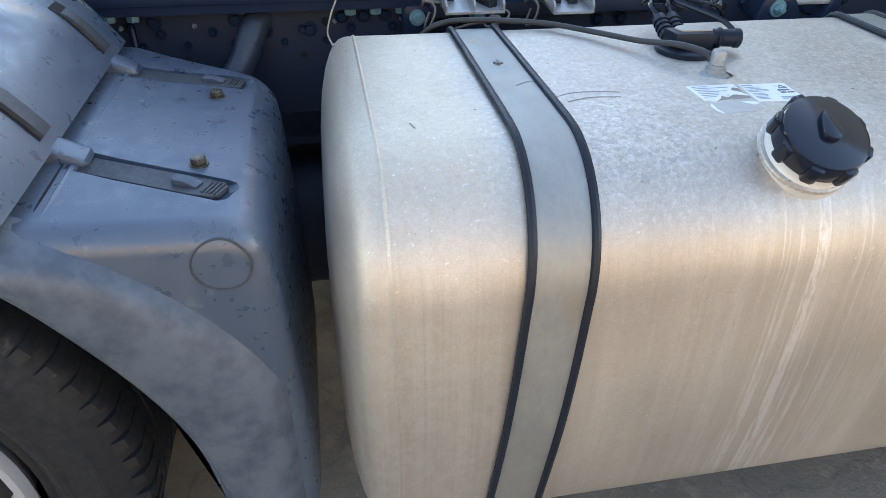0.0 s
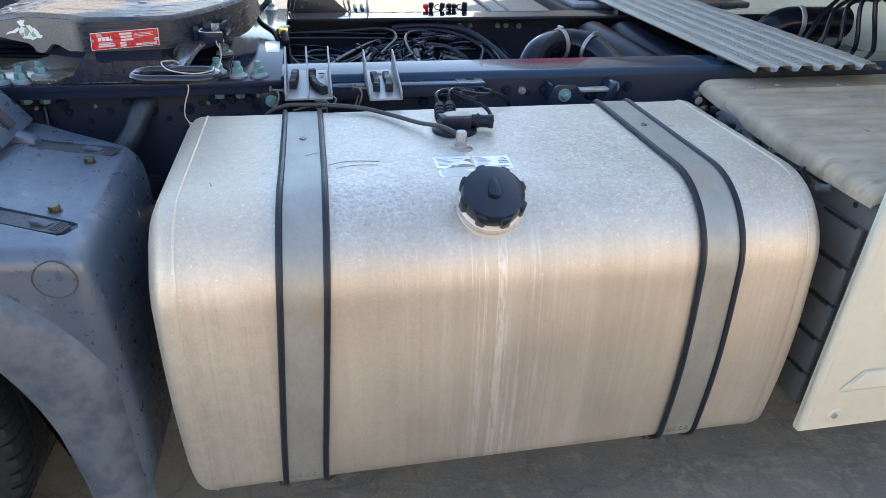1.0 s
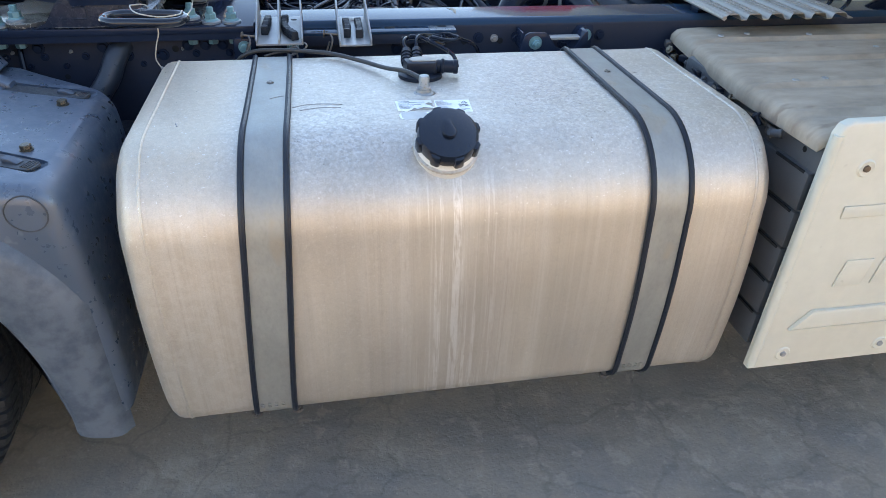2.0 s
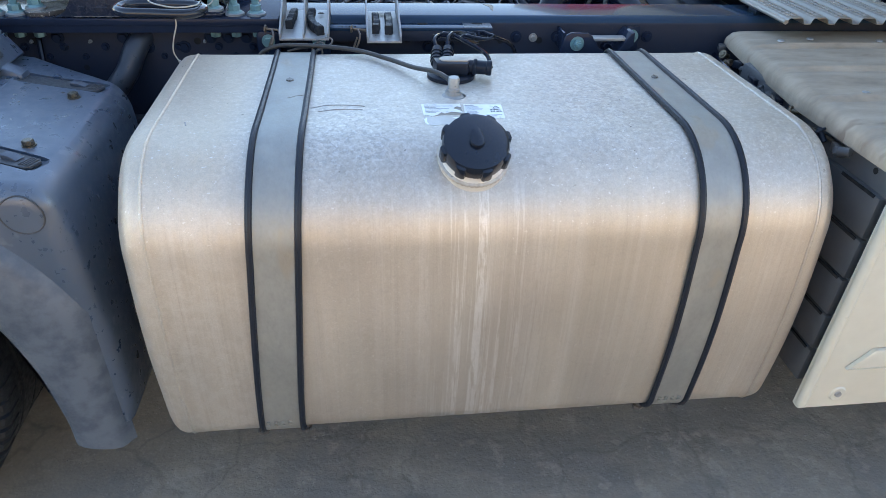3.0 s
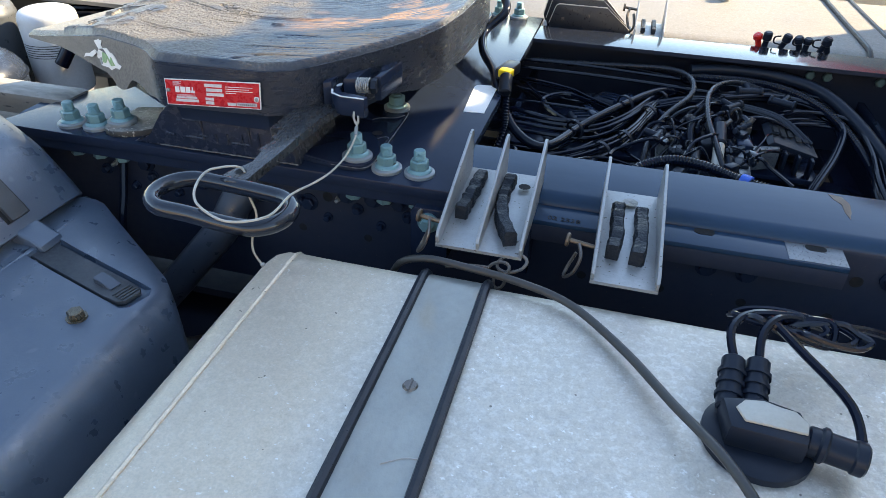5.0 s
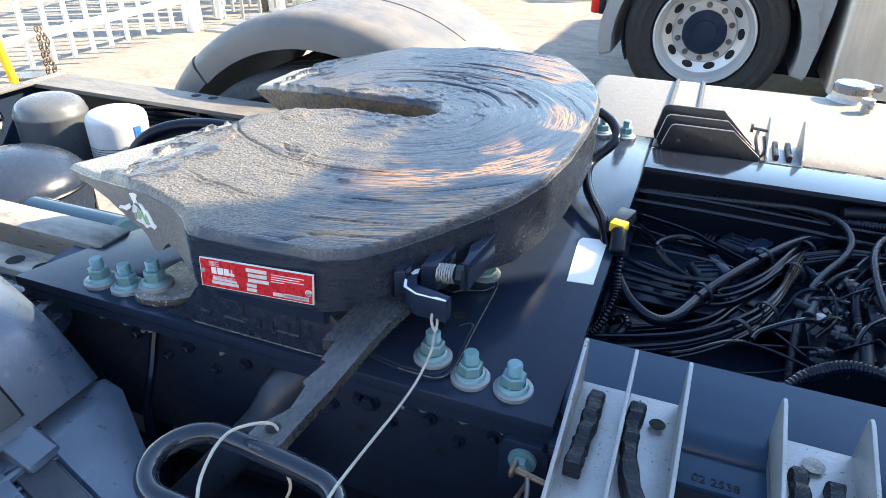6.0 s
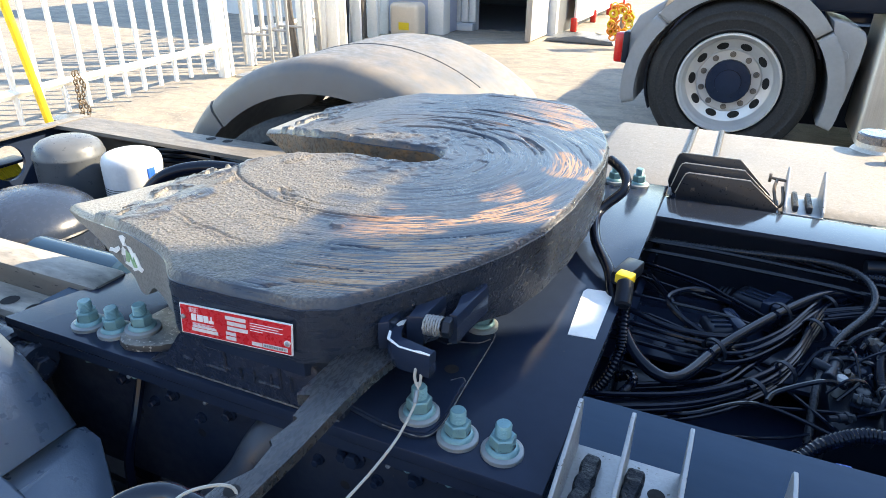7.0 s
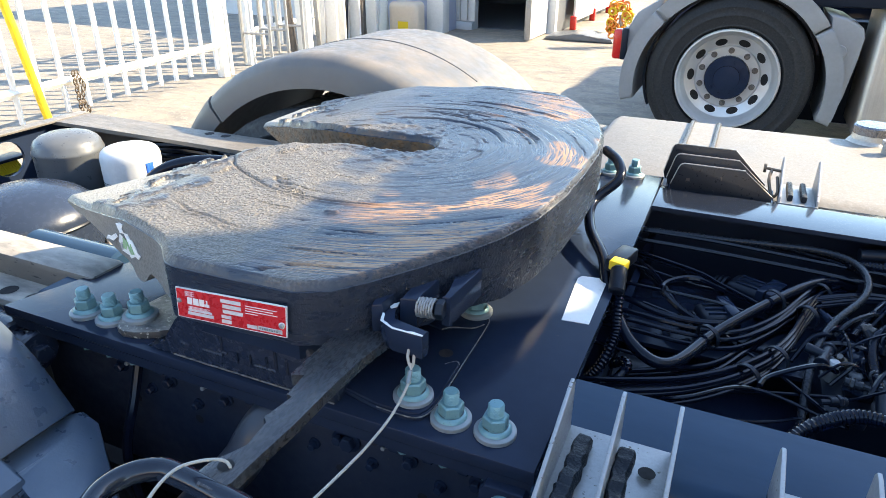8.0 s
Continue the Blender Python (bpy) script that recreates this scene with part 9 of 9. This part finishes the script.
box(inner, (-9.0, WY + 0.12, GROUND), (-8.9, WY + 4.0, 2.55))
box(inner, (-2.60, WY + 0.12, GROUND), (-2.5, WY + 4.0, 2.55))
structure("wall_inside", inner, M_GREY_TANK, "dark inside walls of the workshop", "wall")
inner = B()
box(inner, (-9.1, WY - 0.1, 2.55), (-2.45, WY + 4.2, 2.63))
structure("roof_workshop", inner, M_WALL, "flat sheet roof of the workshop", "roof")
door = thing("workshop_door", (-2.5, 9.0, GROUND), "white door leaf standing open", "door")
part("leaf", box(B(), (-2.66, 8.58, GROUND + 0.02), (-2.61, 9.40, 2.2), 0.006), M_FENCE, door)
part("frame", box(B(), (-2.68, 8.55, GROUND + 0.02), (-2.60, 8.60, 2.2), 0.004), M_STEEL, door)
gate = thing("swing_gate", (-2.4, 12.0, GROUND), "white panelled gate with red posts", "gate")
for k in range(4):
    part("panel", box(B(), (-2.40, 10.1 + 1.35 * k, GROUND + 0.12), (-2.36, 11.38 + 1.35 * k, 1.9), 0.01), M_FENCE, gate)
    part("post", box(B(), (-2.42, 10.02 + 1.35 * k, GROUND), (-2.33, 10.10 + 1.35 * k, GROUND + 0.20), 0.01), M_LAMP, gate, "red painted post")
pallet = thing("plastic_base", (-1.95, 9.3, GROUND), "grey plastic fence base lying on the ground", "base")
bm = B()
prism(bm, [(-2.50, GROUND), (-1.52, GROUND), (-1.55, GROUND + 0.05), (-1.70, GROUND + 0.07), (-1.85, GROUND + 0.06), (-1.92, GROUND + 0.10), (-2.10, GROUND + 0.10), (-2.18, GROUND + 0.06), (-2.32, GROUND + 0.07), (-2.46, GROUND + 0.05)], along_y(8.85), 0.55, 0.02)
part("body", bm, M_GREY_TANK, pallet)
flowers = thing("orange_marker", (-1.45, 8.6, GROUND), "cluster of orange and yellow plastic rings", "marker")
for k in range(46):
    a = rnd.uniform(0, 6.28)
    o = Vector((-1.42 + rnd.uniform(-0.13, 0.13), 8.6 + rnd.uniform(-0.10, 0.10), 0.46 + rnd.uniform(-0.20, 0.22)))
    bm = B()
    d = Vector((rnd.uniform(-0.5, 0.5), -1, rnd.uniform(-0.4, 0.4)))
    lathe(bm, [(0.030, -0.02), (0.046, -0.02), (0.050, 0.02), (0.034, 0.02), (0.030, -0.02)], o, d, 12)
    part("ring", bm, M_ORANGE if k % 3 else M_YELLOW, flowers)
part("stem", cyl(B(), (-1.42, 8.65, GROUND), (-1.42, 8.65, 0.55), 0.03, 10), M_STEEL, flowers)

# ---- the truck parked beyond ----
OY = 4.15
OX, OZ, OR = 0.04, 0.645, 0.495
of = thing("fender", (OX, OY + 0.2, OZ), "light grey plastic fender over the parked truck's wheel", "fender")
bm = B()
ring_piece(bm, 0.53, 0.625, 35, 140, OY - 0.02, OY + 0.55, 34, 0.02, OX, OZ)
part("middle_section", bm, M_FENDER3, of)
bm = B()
ring_piece(bm, lambda a: 0.53 + 0.05 * max(0, (35 - a) / 55), lambda a: 0.625 + 0.04 * max(0, (35 - a) / 55), -20, 34, OY - 0.02, OY + 0.55, 20, 0.02, OX, OZ)
part("front_section", bm, M_FENDER3, of)
bm = B()
ring_piece(bm, lambda a: 0.53 + 0.05 * max(0, (a - 141) / 50), lambda a: 0.625 + 0.04 * max(0, (a - 141) / 50), 141, 196, OY - 0.02, OY + 0.55, 20, 0.02, OX, OZ)
part("rear_section", bm, M_FENDER3, of)
bm = B()
prism(bm, [(OX + 0.48, OZ + 0.43), (OX + 0.60, OZ + 0.40), (OX + 0.685, OZ + 0.35), (OX + 0.705, OZ + 0.30), (OX + 0.695, OZ + 0.18), (OX + 0.668, OZ - 0.05), (OX + 0.640, OZ - 0.20), (OX + 0.60, OZ + 0.05), (OX + 0.55, OZ + 0.28)], along_y(OY + 0.03), 0.48, 0.018, 3)
part("front_box", bm, M_FENDER3, of)
bm = B()
prism(bm, [(OX - 0.42, OZ + 0.50), (OX - 0.60, OZ + 0.38), (OX - 0.68, OZ + 0.22), (OX - 0.62, OZ + 0.06), (OX - 0.58, OZ + 0.15)], along_y(OY + 0.02), 0.5, 0.02)
part("rear_box", bm, M_FENDER3, of)
# dark arc added where the arch is in shade, hiding the sunlit ground
bm = B()
ring_piece(bm, 0.512, 0.528, 20, 205, OY + 0.10, OY + 0.62, 30, 0.0, OX, OZ)
part("dark_arc", bm, M_DARK, of, "black arc added to keep the wheel arch dark")
lampob = thing("tail_lamp", (OX - 0.68, OY, OZ + 0.2), "red tail lamp on the parked truck", "lamp")
part("lens", box(B(), (OX - 0.735, OY + 0.0, OZ + 0.08), (OX - 0.66, OY + 0.10, OZ + 0.27), 0.02), M_LAMP, lampob)
part("housing", box(B(), (OX - 0.68, OY - 0.01, OZ + 0.08), (OX - 0.64, OY + 0.12, OZ + 0.28), 0.012), M_DARK, lampob)
other = thing("parked_truck", (1.6, OY + 1.1, GROUND), "parked truck with red cab, metal side tank and dark chassis", "truck")
truck_wheel(other, OX, OY, OZ, OR, -1, "big truck wheel with silver ten-hole rim", blocks=False)
bm = B()
prism(bm, [(OY + 0.0, 0.35), (OY + 0.55, 0.35), (OY + 0.55, 1.12), (OY + 0.12, 1.12), (OY + 0.02, 1.04)], along_x(0.80), 2.6, 0.05, 4)
part("side_tank", bm, M_ALU, other, "grey metal side tank")
for x in (1.35, 2.2):
    part("strap", box(B(), (x, OY - 0.006, 0.36), (x + 0.07, OY + 0.5, 1.126), 0.02), M_STRAP, other)
part("chassis", box(B(), (-0.45, OY + 0.80, 0.80), (3.6, OY + 1.65, 1.06), 0.01), M_BLACK, other)
# dark block in place of the shadow below, also stops light from behind
part("shade_block", box(B(), (0.36, OY + 0.62, 0.30), (3.4, OY + 1.85, 0.98), 0.03), M_DARK, other, "dark block standing in for the shadow under the truck")
for x, z in ((-0.455, 0.49), (0.585, 0.33)):
    part("button", lathe(B(), [(0.0, 0.004), (0.040, 0.004), (0.044, 0.0)], (OX + x, OY + 0.015 if x > 0 else OY + 0.008, OZ + z - 0.12), (0, -1, 0), 24), M_FENDER3, other, "round moulded button")
part("deck", box(B(), (0.42, OY + 0.05, 1.10), (1.15, OY + 0.7, 1.24), 0.02), M_DARK, other)
part("far_wheels", tyre(B(), OX, OY + 2.2, OZ, OR, 0.6, 40), M_TYRE, other)
bm = B()
prism(bm, [(1.95, 1.95), (1.95, 2.45), (4.05, 2.45), (4.1, 1.95)], along_y(OY - 0.02), 2.45, 0.03)
part("cab", bm, mat("red_cab_paint", (0.50, 0.025, 0.022), (0.43, 0.02, 0.018), rough=0.3, scale=3, rvar=0.05), other, "red painted cab")
bm = B()
prism(bm, [(1.98, 1.30), (1.98, 1.95), (4.1, 1.95), (4.2, 1.0), (2.3, 1.0)], along_y(OY), 2.4, 0.03)
part("lower_cab", bm, M_FENDER3, other, "grey lower cab")
bm = B()
prism(bm, [(2.05, 2.40), (2.05, 2.95), (2.3, 3.25), (3.6, 3.2), (3.95, 2.40)], along_y(OY + 0.05), 2.3, 0.08)
part("roof", bm, M_CREAM, other, "pale high roof")

# a box truck added out of view in the next row, to throw shade across the yard
lorry = thing("shade_truck", (5.8, 8.8, GROUND), "unseen white box truck added to shade the yard", "truck")
part("cargo_box", box(B(), (3.0, 7.75, 1.1), (9.5, 10.25, 3.65), 0.04), M_FENCE, lorry)
part("frame", box(B(), (3.1, 8.5, 0.75), (10.0, 9.5, 1.1), 0.02), M_BLACK, lorry)
for x in (4.3, 8.6):
    for y in (7.95, 9.75):
        part("wheel", tyre(B(), x, y + 0.1, GROUND + 0.48, 0.48, 0.3, 40), M_TYRE, lorry)

# ---- behind the camera: an unseen pale wall across the yard, added for its warm reflection ----
bm = B()
box(bm, (-14, -8.2, GROUND), (14, -8.0, 3.4))
structure("reflector_wall", bm, M_CREAM, "unseen pale wall added to reflect warm light", "wall")

# loose grit on the yard beside the truck
grit = B()
rg = random.Random(5)
for k in range(3200):
    x, y = rg.uniform(-1.2, 2.4), rg.uniform(-1.9, -0.1)
    s = rg.choice((0.001, 0.0012, 0.0015, 0.002, 0.002, 0.003))
    v = [grit.verts.new((x + s * rg.uniform(0.6, 1.3) * a, y + s * rg.uniform(0.6, 1.3) * b, GROUND + s * c)) for a, b, c in ((1, 0, 0), (0, 1, 0), (-1, 0, 0), (0, -1, 0), (0, 0, rg.uniform(0.6, 1.2)))]
    for i in range(4):
        grit.faces.new((v[i], v[(i + 1) % 4], v[4]))
tagged(part("grit", grit, mat("grit_stone", (0.30, 0.27, 0.235), (0.17, 0.155, 0.14), rough=0.8, scale=90)), "loose pale grit scattered on the asphalt", "grit", kind="stuff")
